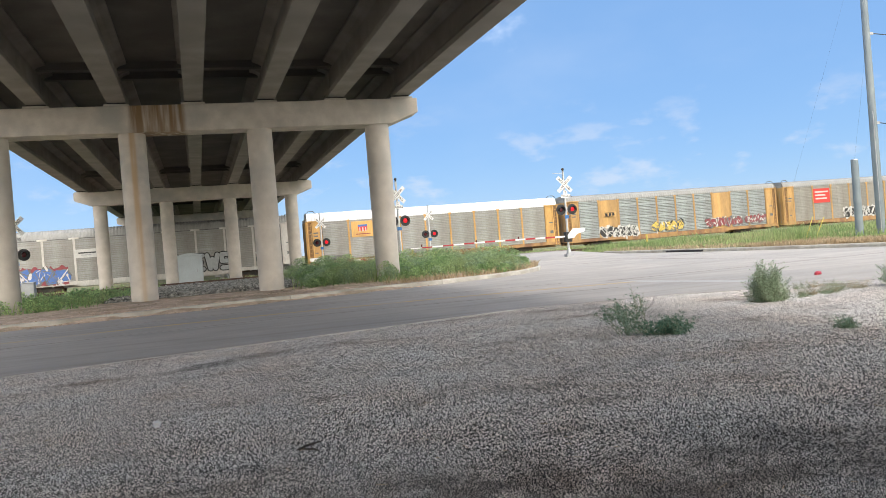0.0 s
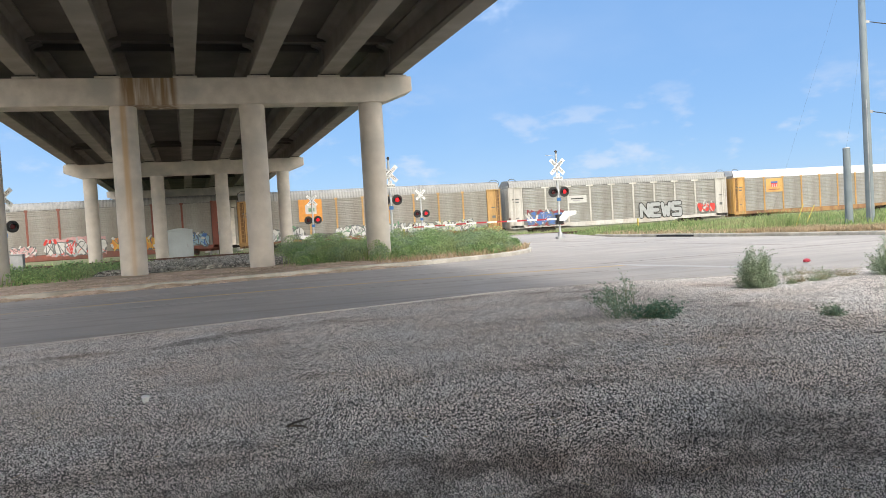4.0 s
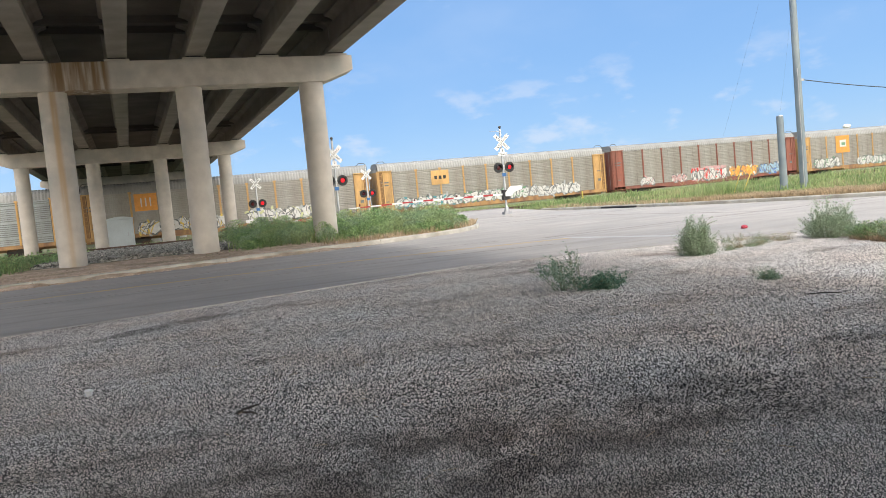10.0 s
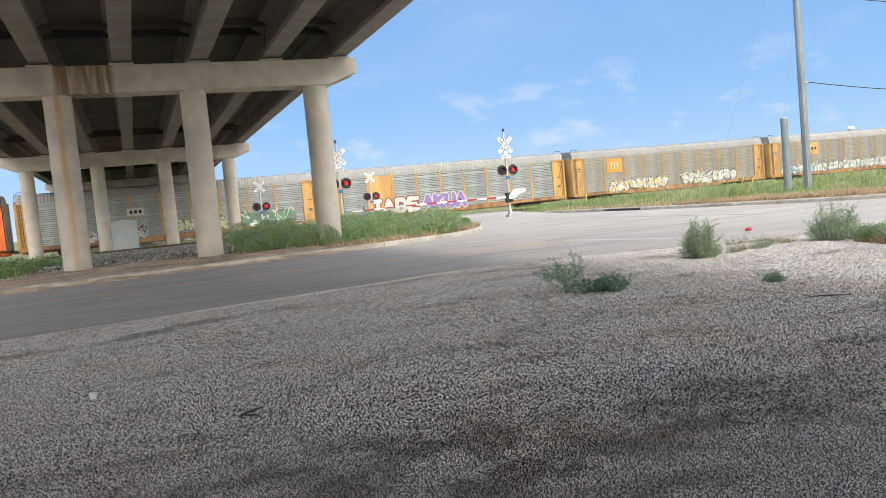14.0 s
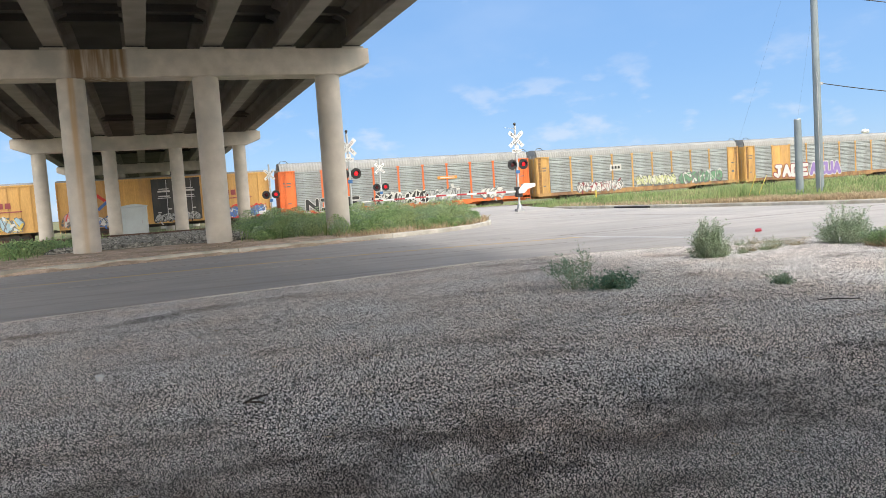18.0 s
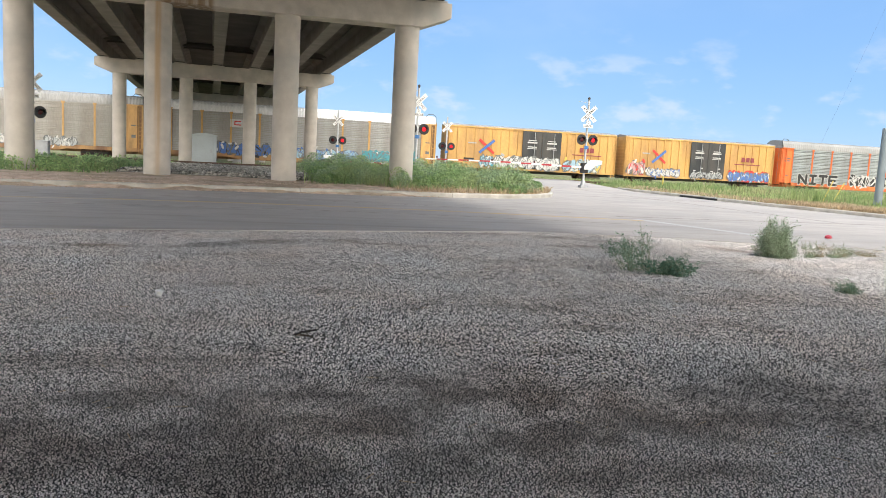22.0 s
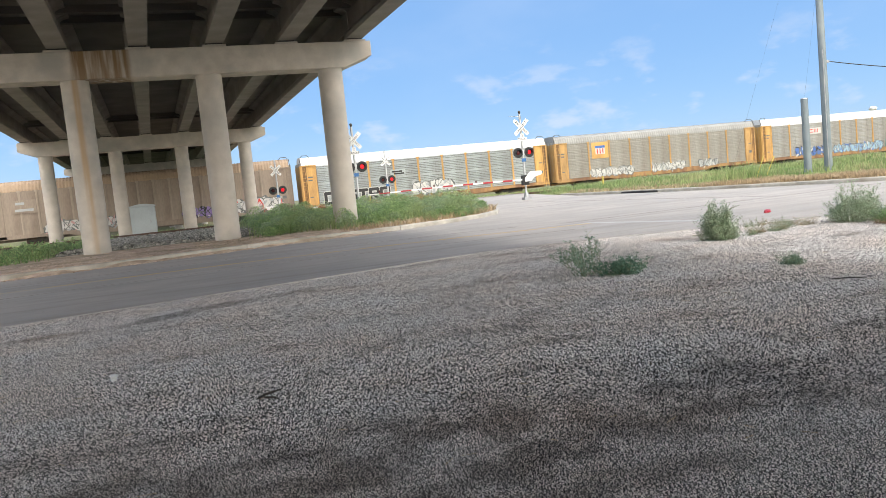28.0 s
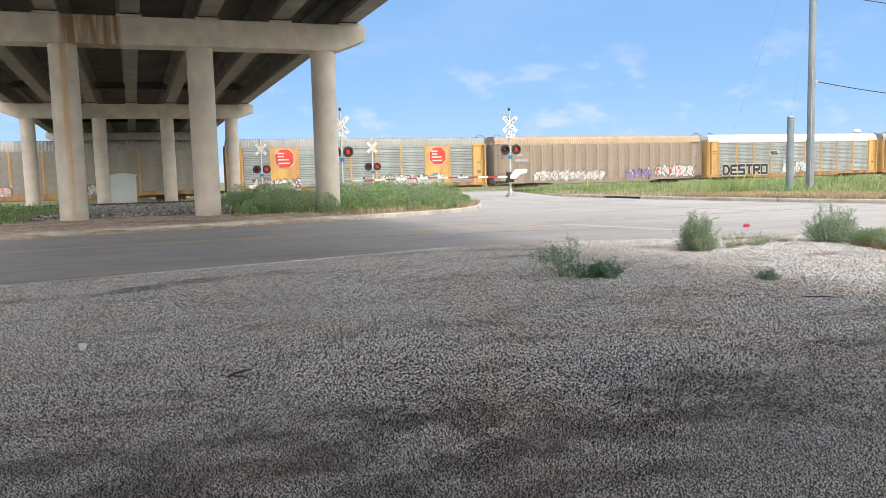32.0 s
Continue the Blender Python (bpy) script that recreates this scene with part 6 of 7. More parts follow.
def boxcar(centre, label, doors=(-1.4, 3.0)):
    hb, top = 9.45, 5.2
    car = thing("box_wagon", label, "railway wagon", "wagons of the train", pose(centre, FAR_Y, FAR_Z))
    part("body", once("boxbody", lambda: Geo().box(-hb, hb, NEAR + 0.03, -NEAR, 0.98, top).mesh("body", YEL)), car)
    def ribs():
        g = Geo()
        for k in range(21):
            x = -hb + 0.05 + k * (2 * hb - 0.1) / 20
            g.box(x - 0.05, x + 0.05, NEAR - 0.055, NEAR + 0.03, 1.0, top - 0.05)
        g.box(-hb, hb, NEAR - 0.05, NEAR + 0.03, 0.9, 1.05).box(-hb, hb, NEAR - 0.04, NEAR + 0.03, top - 0.14, top)
        for s in (-1, 1):
            for k in range(9):
                g.box(s * hb - 0.04, s * hb + 0.04, NEAR + 0.1, -NEAR - 0.1, 1.2 + k * 0.37, 1.34 + k * 0.37)
        return g.mesh("side_ribs", YEL)
    part("side_ribs", once("boxribs", ribs), car)
    part("roof", once("boxroof", lambda: Geo().prism([(NEAR - 0.04, top - 0.02), (NEAR, top + 0.1), (0, top + 0.24), (-NEAR, top + 0.1), (-NEAR + 0.04, top - 0.02)], ("x", -hb, hb)).mesh("roof", ROOF_G)), car)
    a, b = doors
    for k in range(2):
        lo, hi = a + (b - a) * k / 2, a + (b - a) * (k + 1) / 2
        g = Geo().box(lo + 0.02, hi - 0.02, NEAR - 0.11, NEAR - 0.04, 1.1, top - 0.15)
        for z in (1.7, 2.35, 3.0, 3.65):
            g.box(lo + 0.05, hi - 0.05, NEAR - 0.135, NEAR - 0.11, z, z + 0.07)
        d = part("plug_door", g.mesh("plug_door", DOOR_DK), car, "charcoal plug door")
        for dx, dz, w, h in ((0, 3.88, 1.1, 0.16), (0, 4.1, 0.9, 0.08), (0, 3.42, 1.0, 0.1), (0, 3.25, 1.15, 0.06), (0.4, 2.2, 0.35, 0.1), (-0.5, 1.9, 0.3, 0.1)):
            q = part("mark", once(("dm", w, h), lambda: Geo().box(-w / 2, w / 2, -0.004, 0, -h / 2, h / 2).mesh("mark", SIGNS["white"])), d)
            q.location = ((lo + hi) / 2 + dx, NEAR - 0.137, dz)
        part("lock_rod", Geo().tube([((lo + hi) / 2 + 0.25, NEAR - 0.17, 1.2), ((lo + hi) / 2 + 0.25, NEAR - 0.17, top - 0.25)], 0.03, 6).mesh("lock_rod", GALV), d)
    part("underframe", once("boxunder", lambda: Geo().box(-hb, hb, -0.3, 0.3, 0.6, 0.98).box(-hb, hb, NEAR, -NEAR, 0.86, 0.98).mesh("underframe", DARK_STEEL)), car)
    for s in (-1, 1):
        part("ladder", ladder_mesh(hb, s, YEL), car)
    # red and blue crossed emblem, bars of lettering
    for x, z, w, h, c, tilt in ((-5.3, 3.2, 2.1, 0.26, "red", 40), (-5.3, 3.2, 2.1, 0.26, "blue", -40), (-5.3, 3.2, 0.5, 0.16, "white", 0), (5.4, 3.4, 0.45, 0.5, "maroon", 0), (6.0, 3.4, 0.45, 0.5, "maroon", 0), (6.6, 3.4, 0.45, 0.5, "maroon", 0), (6.0, 2.85, 3.4, 0.1, "maroon", 0), (-6.9, 3.5, 0.9, 0.12, "grey", 0), (-7.2, 1.85, 1.1, 0.2, "black", 0)):
        o = part("mark", Geo().box(-w / 2, w / 2, -0.005, 0, -h / 2, h / 2).mesh("mark", SIGNS[c]), car)
        o.matrix_basis = pose(x, NEAR - 0.062 - (0.004 if tilt < 0 else 0), z, 0, tilt, 0)
    for x in (-6.8, 6.8):
        truck(car, x)
    coupler(car, hb)
    CARS.append((car, centre))
    return car


def cen(k):
    return 62.8 + 14.03 - 28.06 * k


c = autorack(cen(0), "grey-screened autorack with gold ends and a red name board", GOLD, TANSC, ROOF_G, top=5.24)
board(c, -8.1, 4.0, 2.4, 1.7, "red", ((0, 0.45, 1.9, 0.18, "white"), (-0.2, 0.05, 1.5, 0.18, "white"), (-0.1, -0.35, 1.6, 0.18, "white")))
graffiti(c, -5.0, 0.5, 1.1, 2.4, "black", "white")
c = autorack(cen(1), "orange-yellow autorack with pale screens and sprayed lettering", GOLD, SILVER, ROOF_G, solid=(1, 7), bays=10, top=5.24)
board(c, -8.3, 3.6, 1.5, 0.55, GOLD, ((-0.1, 0.2, 1.2, 0.06, "black"), (-0.1, -0.2, 1.2, 0.06, "black"), (-0.45, 0, 0.28, 0.28, "black"), (0, 0, 0.28, 0.28, "black"), (0.4, 0, 0.28, 0.28, "black")))
graffiti(c, -9.6, -5.0, 1.0, 2.3, "black", "white")
graffiti(c, -3.2, 0.8, 1.2, 2.4, "gold", "black")
graffiti(c, 3.8, 8.6, 1.3, 2.4, "maroon", "white")
graffiti(c, 9.0, 11.8, 1.4, 2.4, "maroon", "white")
c = autorack(cen(2), "grey-screened autorack with yellow frame and white roof", YEL, GREYSC, ROOF_W)
board(c, -7.9, 4.0, 2.3, 1.6, YEL, ((0, 0.12, 0.9, 0.62, "red"), (0, 0.34, 0.96, 0.2, "blue"), (0, -0.05, 0.12, 0.4, "white"), (0.3, -0.05, 0.1, 0.4, "white"), (-0.3, -0.05, 0.1, 0.4, "white"), (0, -0.5, 1.5, 0.08, "maroon")))
c = autorack(cen(3), "chalky white autorack with T-headed posts and bold sprayed letters", PALE, GREYSC, ROOF_G, tee=True, top=5.1)
board(c, -5.6, 3.6, 2.3, 0.8, "white", ((0, 0.05, 1.5, 0.12, "black"), (-0.1, -0.15, 0.9, 0.08, "grey")))
graffiti(c, -11.6, -7.3, 0.95, 2.5, "blue", "white", back="maroon")
graffiti(c, 2.0, 7.4, 1.05, 2.75, "grey", "black", word="NEWS", thick=0.19)
graffiti(c, 9.6, 11.8, 1.2, 2.4, "red", "white")
c = autorack(cen(4), "dusty autorack with gold ends and white sprayed lettering", GOLD, TANSC, ROOF_G)
board(c, -6.6, 3.9, 2.3, 2.2, "orange", ((0.05, 0.1, 1.1, 0.9, "white"), (0.1, 0.05, 0.6, 0.35, "green")))
graffiti(c, -11.5, -7.4, 0.95, 2.2, "white", "green")
graffiti(c, -4.2, 3.0, 0.95, 2.1, "white", "green")
graffiti(c, 3.2, 10.5, 0.95, 2.1, "white", "lime")
c = autorack(cen(5), "autorack with oxide-red frame and dusty screens", OXIDE, TANSC, ROOF_G, top=5.24)
graffiti(c, -9.8, -8.0, 1.0, 2.0, "white", "pink")
graffiti(c, -5.4, -3.4, 1.0, 2.0, "pink", "white")
graffiti(c, -2.6, 2.5, 0.95, 2.4, "white", "red", back="pink")
graffiti(c, 3.0, 7.2, 1.0, 2.4, "orange", "gold")
graffiti(c, 7.6, 11.6, 1.0, 2.4, "sky", "blue")
c = autorack(cen(6), "dusty autorack with gold posts and a long white sprayed piece", GOLD, TANSC, ROOF_G)
board(c, -6.7, 4.0, 2.0, 1.5, GOLD, ((-0.5, 0, 0.3, 0.36, "black"), (0, 0, 0.3, 0.36, "black"), (0.5, 0, 0.3, 0.36, "black")))
graffiti(c, -11.8, -4.5, 0.95, 2.2, "white", "teal")
graffiti(c, -4.2, 3.5, 0.95, 2.2, "white", "green")
graffiti(c, 3.8, 10.0, 0.95, 2.2, "white", "grey")
c = autorack(cen(7), "dusty autorack with gold posts and cream sprayed lettering", GOLD, TANSC, ROOF_G)
board(c, -8.0, 4.0, 2.0, 1.6, "orange", ((-0.4, 0, 0.12, 0.8, "white"), (0, 0, 0.12, 0.8, "white"), (0.4, 0, 0.12, 0.8, "white")))
graffiti(c, -8.8, -1.0, 0.95, 2.3, "white", "gold")
graffiti(c, 1.2, 9.0, 1.0, 2.4, "white", "lime")
c = autorack(cen(8), "silver-screened autorack with yellow frame and purple lettering", YEL, SILVER, ROOF_G, solid=(1,))
graffiti(c, -9.3, -3.9, 1.0, 2.55, "white", "maroon", word="JADE", thick=0.21)
graffiti(c, -3.6, 1.4, 1.0, 2.6, "purple", "white", word="AKUA", thick=0.23)
c = autorack(cen(9), "silver-screened autorack with yellow posts and green lettering", YEL, SILVER, ROOF_G)
board(c, -3.6, 3.5, 1.5, 0.7, "white", ((-0.4, 0, 0.26, 0.3, "black"), (0, 0, 0.26, 0.3, "black"), (0.4, 0, 0.26, 0.3, "black")))
graffiti(c, -8.6, -2.8, 0.9, 2.1, "white", "maroon")
graffiti(c, -1.0, 4.4, 1.1, 2.4, "lime", "white")
graffiti(c, 5.0, 11.0, 1.1, 2.5, "green", "white")
c = autorack(cen(10), "silver-screened autorack with orange-red frame and sprayed letters", ORANGE, SILVER, ROOF_G)
board(c, 4.0, 3.55, 2.2, 0.32, "orange", ((0, 0, 1.6, 0.1, "white"),))
graffiti(c, -11.2, -5.6, 0.95, 2.2, "black", "white", word="NITE", thick=0.16)
graffiti(c, -3.9, -1.2, 1.0, 2.4, "black", "white")
graffiti(c, -0.8, 1.7, 1.0, 2.4, "black", "white")
graffiti(c, 2.0, 5.4, 1.0, 2.5, "grey", "white")
graffiti(c, 7.8, 10.4, 1.0, 2.2, "white", "grey")
END = cen(10) - 14.03
c = boxcar(END - 10.0, "yellow box wagon with charcoal double doors and blue lettering")
graffiti(c, 3.6, 9.0, 0.95, 2.0, "blue", "sky", back="red", proud=0.09)
graffiti(c, -6.8, -2.6, 1.0, 2.0, "white", "blue", proud=0.09)
graffiti(c, -9.0, -7.0, 1.0, 2.6, "pink", "red", proud=0.09)
graffiti(c, -1.2, 2.8, 1.0, 1.8, "grey", "black", proud=0.145)
c = boxcar(END - 30.0, "yellow box wagon with charcoal double doors and pale lettering")
graffiti(c, -4.4, 2.8, 1.0, 2.4, "white", "grey", proud=0.145)
graffiti(c, 3.4, 7.6, 1.0, 2.4, "sky", "gold", proud=0.09)
graffiti(c, -6.0, -4.5, 1.0, 2.3, "sky", "teal", proud=0.09)
END -= 40.3


def cen2(k):
    return END - 14.03 - 28.06 * k


c = autorack(cen2(0), "grey-screened autorack with yellow posts, white roof and blue lettering", YEL, GREYSC, ROOF_W)
board(c, -5.6, 4.0, 2.3, 0.75, "white", ((-0.45, 0.16, 0.6, 0.1, "red"), (-0.45, -0.16, 0.6, 0.1, "red"), (-0.72, 0, 0.1, 0.36, "red"), (0.1, 0, 0.1, 0.42, "red"), (0.35, 0, 0.1, 0.42, "red"), (0.62, 0, 0.1, 0.42, "red")))
graffiti(c, -8.6, -3.0, 0.9, 2.2, "blue", "black")
graffiti(c, -2.6, 5.5, 0.9, 2.0, "sky", "blue")
graffiti(c, 6.0, 11.6, 0.9, 2.0, "teal", "teal", back="teal")
c = autorack(cen2(1), "dusty autorack with gold frame and a shield board", GOLD, TANSC, ROOF_G)
board(c, -7.9, 4.0, 2.1, 1.8, YEL, ((0, 0.0, 1.2, 0.9, "white"), (0, 0.38, 1.26, 0.26, "blue"), (-0.35, -0.1, 0.12, 0.6, "red"), (0, -0.1, 0.12, 0.6, "red"), (0.35, -0.1, 0.12, 0.6, "red")))
graffiti(c, -9.3, -3.8, 0.95, 2.0, "white", "grey")
graffiti(c, -1.2, 3.2, 0.95, 1.9, "white", "grey")
graffiti(c, 5.2, 7.8, 0.95, 1.9, "grey", "white")
c = autorack(cen2(2), "silver-screened autorack with yellow frame, white roof and black lettering", YEL, SILVER, ROOF_W)
board(c, -3.6, 3.6, 1.6, 0.6, SILVER, ((-0.1, 0.1, 1.1, 0.16, "black"), (0.1, -0.12, 1.1, 0.16, "black")))
graffiti(c, -11.5, -4.6, 0.95, 2.3, "black", "white", word="DESTRO", thick=0.17)
graffiti(c, -2.2, 2.4, 1.0, 2.5, "white", "grey")
c = autorack(cen2(3), "weathered beige autorack with solid panelled sides", TAN, TAN, ROOF_T, post=TAN_RIB, bays=17, solid=tuple(range(17)))
board(c, -10.3, 3.6, 2.0, 1.2, TAN, ((-0.3, 0.3, 0.7, 0.22, "grey"), (0.0, -0.3, 1.5, 0.22, "grey")))
graffiti(c, -8.8, 0.0, 0.95, 2.1, "white", "pink")
graffiti(c, 3.0, 6.4, 0.95, 2.1, "purple", "black")
graffiti(c, 7.0, 12.4, 0.95, 2.4, "white", "red")
c = autorack(cen2(4), "orange-yellow autorack with silver screens and two red boards", YEL, SILVER, ROOF_G, solid=(1, 7))
for bx in (-8.0, 8.0):
    board(c, bx, 3.95, 1.9, 1.9, "white", (), proud=0.085, cut=0.5)
    board(c, bx, 3.95, 1.78, 1.78, "red", ((-0.35, 0.5, 0.7, 0.14, "white"), (-0.35, 0.2, 0.6, 0.14, "white"), (-0.1, -0.12, 1.1, 0.14, "white"), (-0.05, -0.48, 1.1, 0.14, "white")), proud=0.1, cut=0.47)
graffiti(c, -11.0, -6.5, 0.9, 2.0, "white", "maroon")
graffiti(c, 1.5, 8.5, 0.95, 2.1, "white", "teal")
c = autorack(cen2(5), "dusty autorack with gold posts at the train's tail", GOLD, TANSC, ROOF_G)
graffiti(c, -9.0, -4.0, 0.95, 2.0, "pink", "white")
graffiti(c, 1.0, 4.0, 0.95, 2.0, "white", "grey")
c = autorack(cen2(6), "dusty autorack with yellow posts at the train's tail", YEL, GREYSC, ROOF_G)


# ---- plants ----
prng = np.random.default_rng(21)


def quick_mesh(name, v, f, mat):
    """A mesh from numpy arrays; f: rows of equal length."""
    k = f.shape[1]
    me = bpy.data.meshes.new(name)
    me.vertices.add(len(v))
    me.vertices.foreach_set("co", v.astype(np.float32).ravel())
    me.loops.add(f.size)
    me.loops.foreach_set("vertex_index", f.ravel().astype(np.int32))
    me.polygons.add(len(f))
    me.polygons.foreach_set("loop_start", np.arange(0, f.size, k, dtype=np.int32))
    me.materials.append(mat)
    me.update(calc_edges=True)
    return me


def blades_mesh(name, x, y, z, h, w, mat, lean=0.45):
    """Bent grass blades: two tapering triangles' worth of strip each."""
    n = len(x)
    a = prng.random(n) * 6.283
    b = prng.random(n) * 6.283
    bend = lean * (0.3 + prng.random(n)) * h
    cx, cy = np.cos(a) * w / 2, np.sin(a) * w / 2
    dx, dy = np.cos(b) * bend, np.sin(b) * bend
    p = np.stack([
        np.stack([x - cx, y - cy, z], 1), np.stack([x + cx, y + cy, z], 1),
        np.stack([x + dx * 0.35 + cx * 0.8, y + dy * 0.35 + cy * 0.8, z + h * 0.6], 1), np.stack([x + dx * 0.35 - cx * 0.8, y + dy * 0.35 - cy * 0.8, z + h * 0.6], 1),
        np.stack([x + dx, y + dy, z + h * 0.97], 1)], 1).reshape(-1, 3)
    o = (np.arange(n) * 5)[:, None, None]
    f = (np.array([[0, 1, 2], [0, 2, 3], [3, 2, 4]])[None] + o).reshape(-1, 3)
    return quick_mesh(name, p, f, mat)


def leaves_mesh(name, c, size, mat, flat=0.3):
    """Small diamond leaves at the points c, turned at random."""
    n = len(c)
    d = prng.normal(0, 1, (n, 3))
    d[:, 2] *= flat + 0.7
    d /= np.linalg.norm(d, axis=1)[:, None]
    e = np.cross(d, prng.normal(0, 1, (n, 3)))
    e /= np.linalg.norm(e, axis=1)[:, None] + 1e-9
    s = (size * (0.6 + 0.8 * prng.random(n)))[:, None]
    nrm = np.cross(d, e) * s * 0.18
    p = np.stack([c - d * s, c + e * s * 0.42 + nrm, c + d * s, c - e * s * 0.42 + nrm], 1).reshape(-1, 3)
    f = (np.array([[0, 1, 2, 3]])[None] + (np.arange(n) * 4)[:, None, None]).reshape(-1, 4)
    return quick_mesh(name, p, f, mat)


def table_of(table, ys):
    return np.interp(ys, [a for a, b in table], [b for a, b in table])


def heights(fn, x, y):
    return np.array([fn(float(p), float(q)) for p, q in zip(x, y)])


# east field: denser where it is near
n = 52000
fy = 13 + 61 * prng.random(n) ** 1.25
fx = table_of(EAST_KERB, fy) + 0.25 + 75 * prng.random(n) ** 2.0
clump = np.array([noise.noise(Vector((a * 0.35, b * 0.35, 1))) for a, b in zip(fx, fy)])
fh = (0.20 + 0.16 * prng.random(n)) * (1 + 0.55 * clump) * np.clip((fx - table_of(EAST_KERB, fy)) / 2.5, 0.1, 1)
fh *= np.where(fy > 40, 1.5, 1.0)
solo("field_grass", blades_mesh("field_grass", fx, fy, heights(east_z, fx, fy) - 0.02, fh, 0.035 + 0.02 * prng.random(n), GRASS), "green rough grass beside the road", "grass", kind="stuff")
n = 20000
fy = 10 + 33 * prng.random(n)
fy = np.where((fy > 30.5) & (prng.random(n) > 0.12), 10 + 20.5 * prng.random(n), fy)
wide = np.array([0.7 + 1.6 * max(0.0, 0.5 + noise.noise(Vector((b * 0.22, 0, 12)))) for b in fy]) * np.where(fy < 31, 1.5, 0.7)
fx = table_of(EAST_KERB, fy) + 0.2 + wide * prng.random(n) ** 1.2
solo("dry_verge_grass", blades_mesh("dry_verge_grass", fx, fy, heights(east_z, fx, fy) - 0.02, 0.1 + 0.2 * prng.random(n), 0.03 + 0.012 * prng.random(n), DRY_GRASS, 0.8), "dry tan grass along the kerb", "grass", kind="stuff")
# taller, paler grass on the knoll in front of the trees
n = 26000
fx = 21 + 60 * prng.random(n) ** 1.6
fy = -6 + (fx / 1.5 + 6) * prng.random(n)
ok = fx > table_of(EAST_KERB, fy) + 0.6
fx, fy = fx[ok], fy[ok]
solo("knoll_grass", blades_mesh("knoll_grass", fx, fy, heights(east_z, fx, fy) - 0.02, (0.22 + 0.3 * prng.random(len(fx))) * np.clip((fx - table_of(EAST_KERB, fy)) / 3, 0.3, 1), 0.02 + 0.03 * fx / 60, PALE_GRASS, 0.8), "pale green tall grass before the trees", "grass", kind="stuff")
n = 1500
fx, fy = 25.9 + prng.normal(0, 0.45, n), 19.2 + prng.normal(0, 0.5, n)
solo("kerbside_grass_clump", blades_mesh("kerbside_grass_clump", fx, fy, heights(east_z, fx, fy), 0.3 + 0.5 * prng.random(n), 0.016 + 0 * fx, BLUE_GRASS, 0.6), "tall dark green grass clump near the kerb", "grass", kind="stuff")
# pale seed-headed clump by the guy wire
n = 420
fx, fy = 24.6 + prng.normal(0, 0.7, n), 29.6 + prng.normal(0, 0.6, n)
solo("pale_grass_clump", blades_mesh("pale_grass_clump", fx, fy, heights(east_z, fx, fy), 0.5 + 0.6 * prng.random(n), 0.022 + 0 * fx, GRASS, 0.5), "tall pale grass clump at a guy wire", "grass", kind="stuff")
# strip between the tracks, both sides of the road
n = 26000
fy = 54.8 + 19 * prng.random(n) ** 1.3
fx = -60 + 175 * prng.random(n)
off_road = (fx < table_of(WEST_KERB, fy) - 0.3) | (fx > table_of(EAST_KERB, fy) + 0.3)
fx, fy = fx[off_road], fy[off_road]
solo("trackside_grass", blades_mesh("trackside_grass", fx, fy, np.array([road_z(b) + 0.05 for b in fy]), 0.3 + 0.35 * prng.random(len(fx)), 0.07 + 0 * fx, GRASS), "green grass between two railway tracks", "grass", kind="stuff")


def weed_points(n, x0, x1, y0, y1, test):
    x, y = x0 + (x1 - x0) * prng.random(n), y0 + (y1 - y0) * prng.random(n)
    k = np.array([test(a, b) for a, b in zip(x, y)])
    return x[k], y[k]


# weeds behind the kerb on the sunny side
def on_island(a, b):
    return 2.6 + 0.9 * math.sin(b * 0.8) < a < np.interp(b, [q for q, r in WEST_KERB], [r for q, r in WEST_KERB]) - 0.5 and b > 27.0 + (0.9 if a < 5 else 0)


px, py = weed_points(900, 2.2, 14.2, 26.4, 43.5, on_island)
swell = np.array([noise.noise(Vector((a * 0.55, b * 0.55, 4))) for a, b in zip(px, py)])
ph = np.clip((0.26 + 0.55 * prng.random(len(px)) ** 1.4) * (1.05 + 1.3 * swell), 0.14, 1.1) * np.clip((table_of(WEST_KERB, py) - px) / 1.4, 0.35, 1)
per = 330
t = prng.random((len(px), per)) ** 0.7
rad = (0.16 + 0.34 * ph[:, None]) * np.sqrt(np.clip(1.02 - (2 * t - 0.9) ** 2 * 0.8, 0.05, 1)) * prng.random((len(px), per)) ** 0.4
ang = prng.random((len(px), per)) * 6.283
c = np.stack([px[:, None] + rad * np.cos(ang), py[:, None] + rad * np.sin(ang), (heights(west_z, px, py))[:, None] + t * ph[:, None]], 2).reshape(-1, 3)
pick = prng.random(len(px)).repeat(per) < 0.33
solo("pale_kerb_weeds", leaves_mesh("pale_kerb_weeds", c[pick], 0.03, SAGE_DEEP), "pale feathery weeds behind the kerb", "weeds", kind="stuff")
c = c[~pick]
solo("kerb_weeds", leaves_mesh("kerb_weeds", c, 0.034, WEED), "thick green weeds behind the kerb", "weeds", kind="stuff")
n = 3600
gx2, gy2 = weed_points(n, 2.0, 14.0, 26.4, 43, on_island)
solo("kerb_grass", blades_mesh("kerb_grass", gx2, gy2, heights(west_z, gx2, gy2) - 0.02, 0.2 + 0.42 * prng.random(len(gx2)), 0.02 + 0.012 * prng.random(len(gx2)), GRASS, 0.35), "tall grass stems among the kerb weeds", "grass", kind="stuff")
n = 800
gx2, gy2 = 5 + 8.5 * prng.random(n), np.zeros(n)
gy2 = np.interp(gx2, [r for q, r in WEST_KERB[1:10]], [q for q, r in WEST_KERB[1:10]]) + 0.3 + 0.6 * prng.random(n)
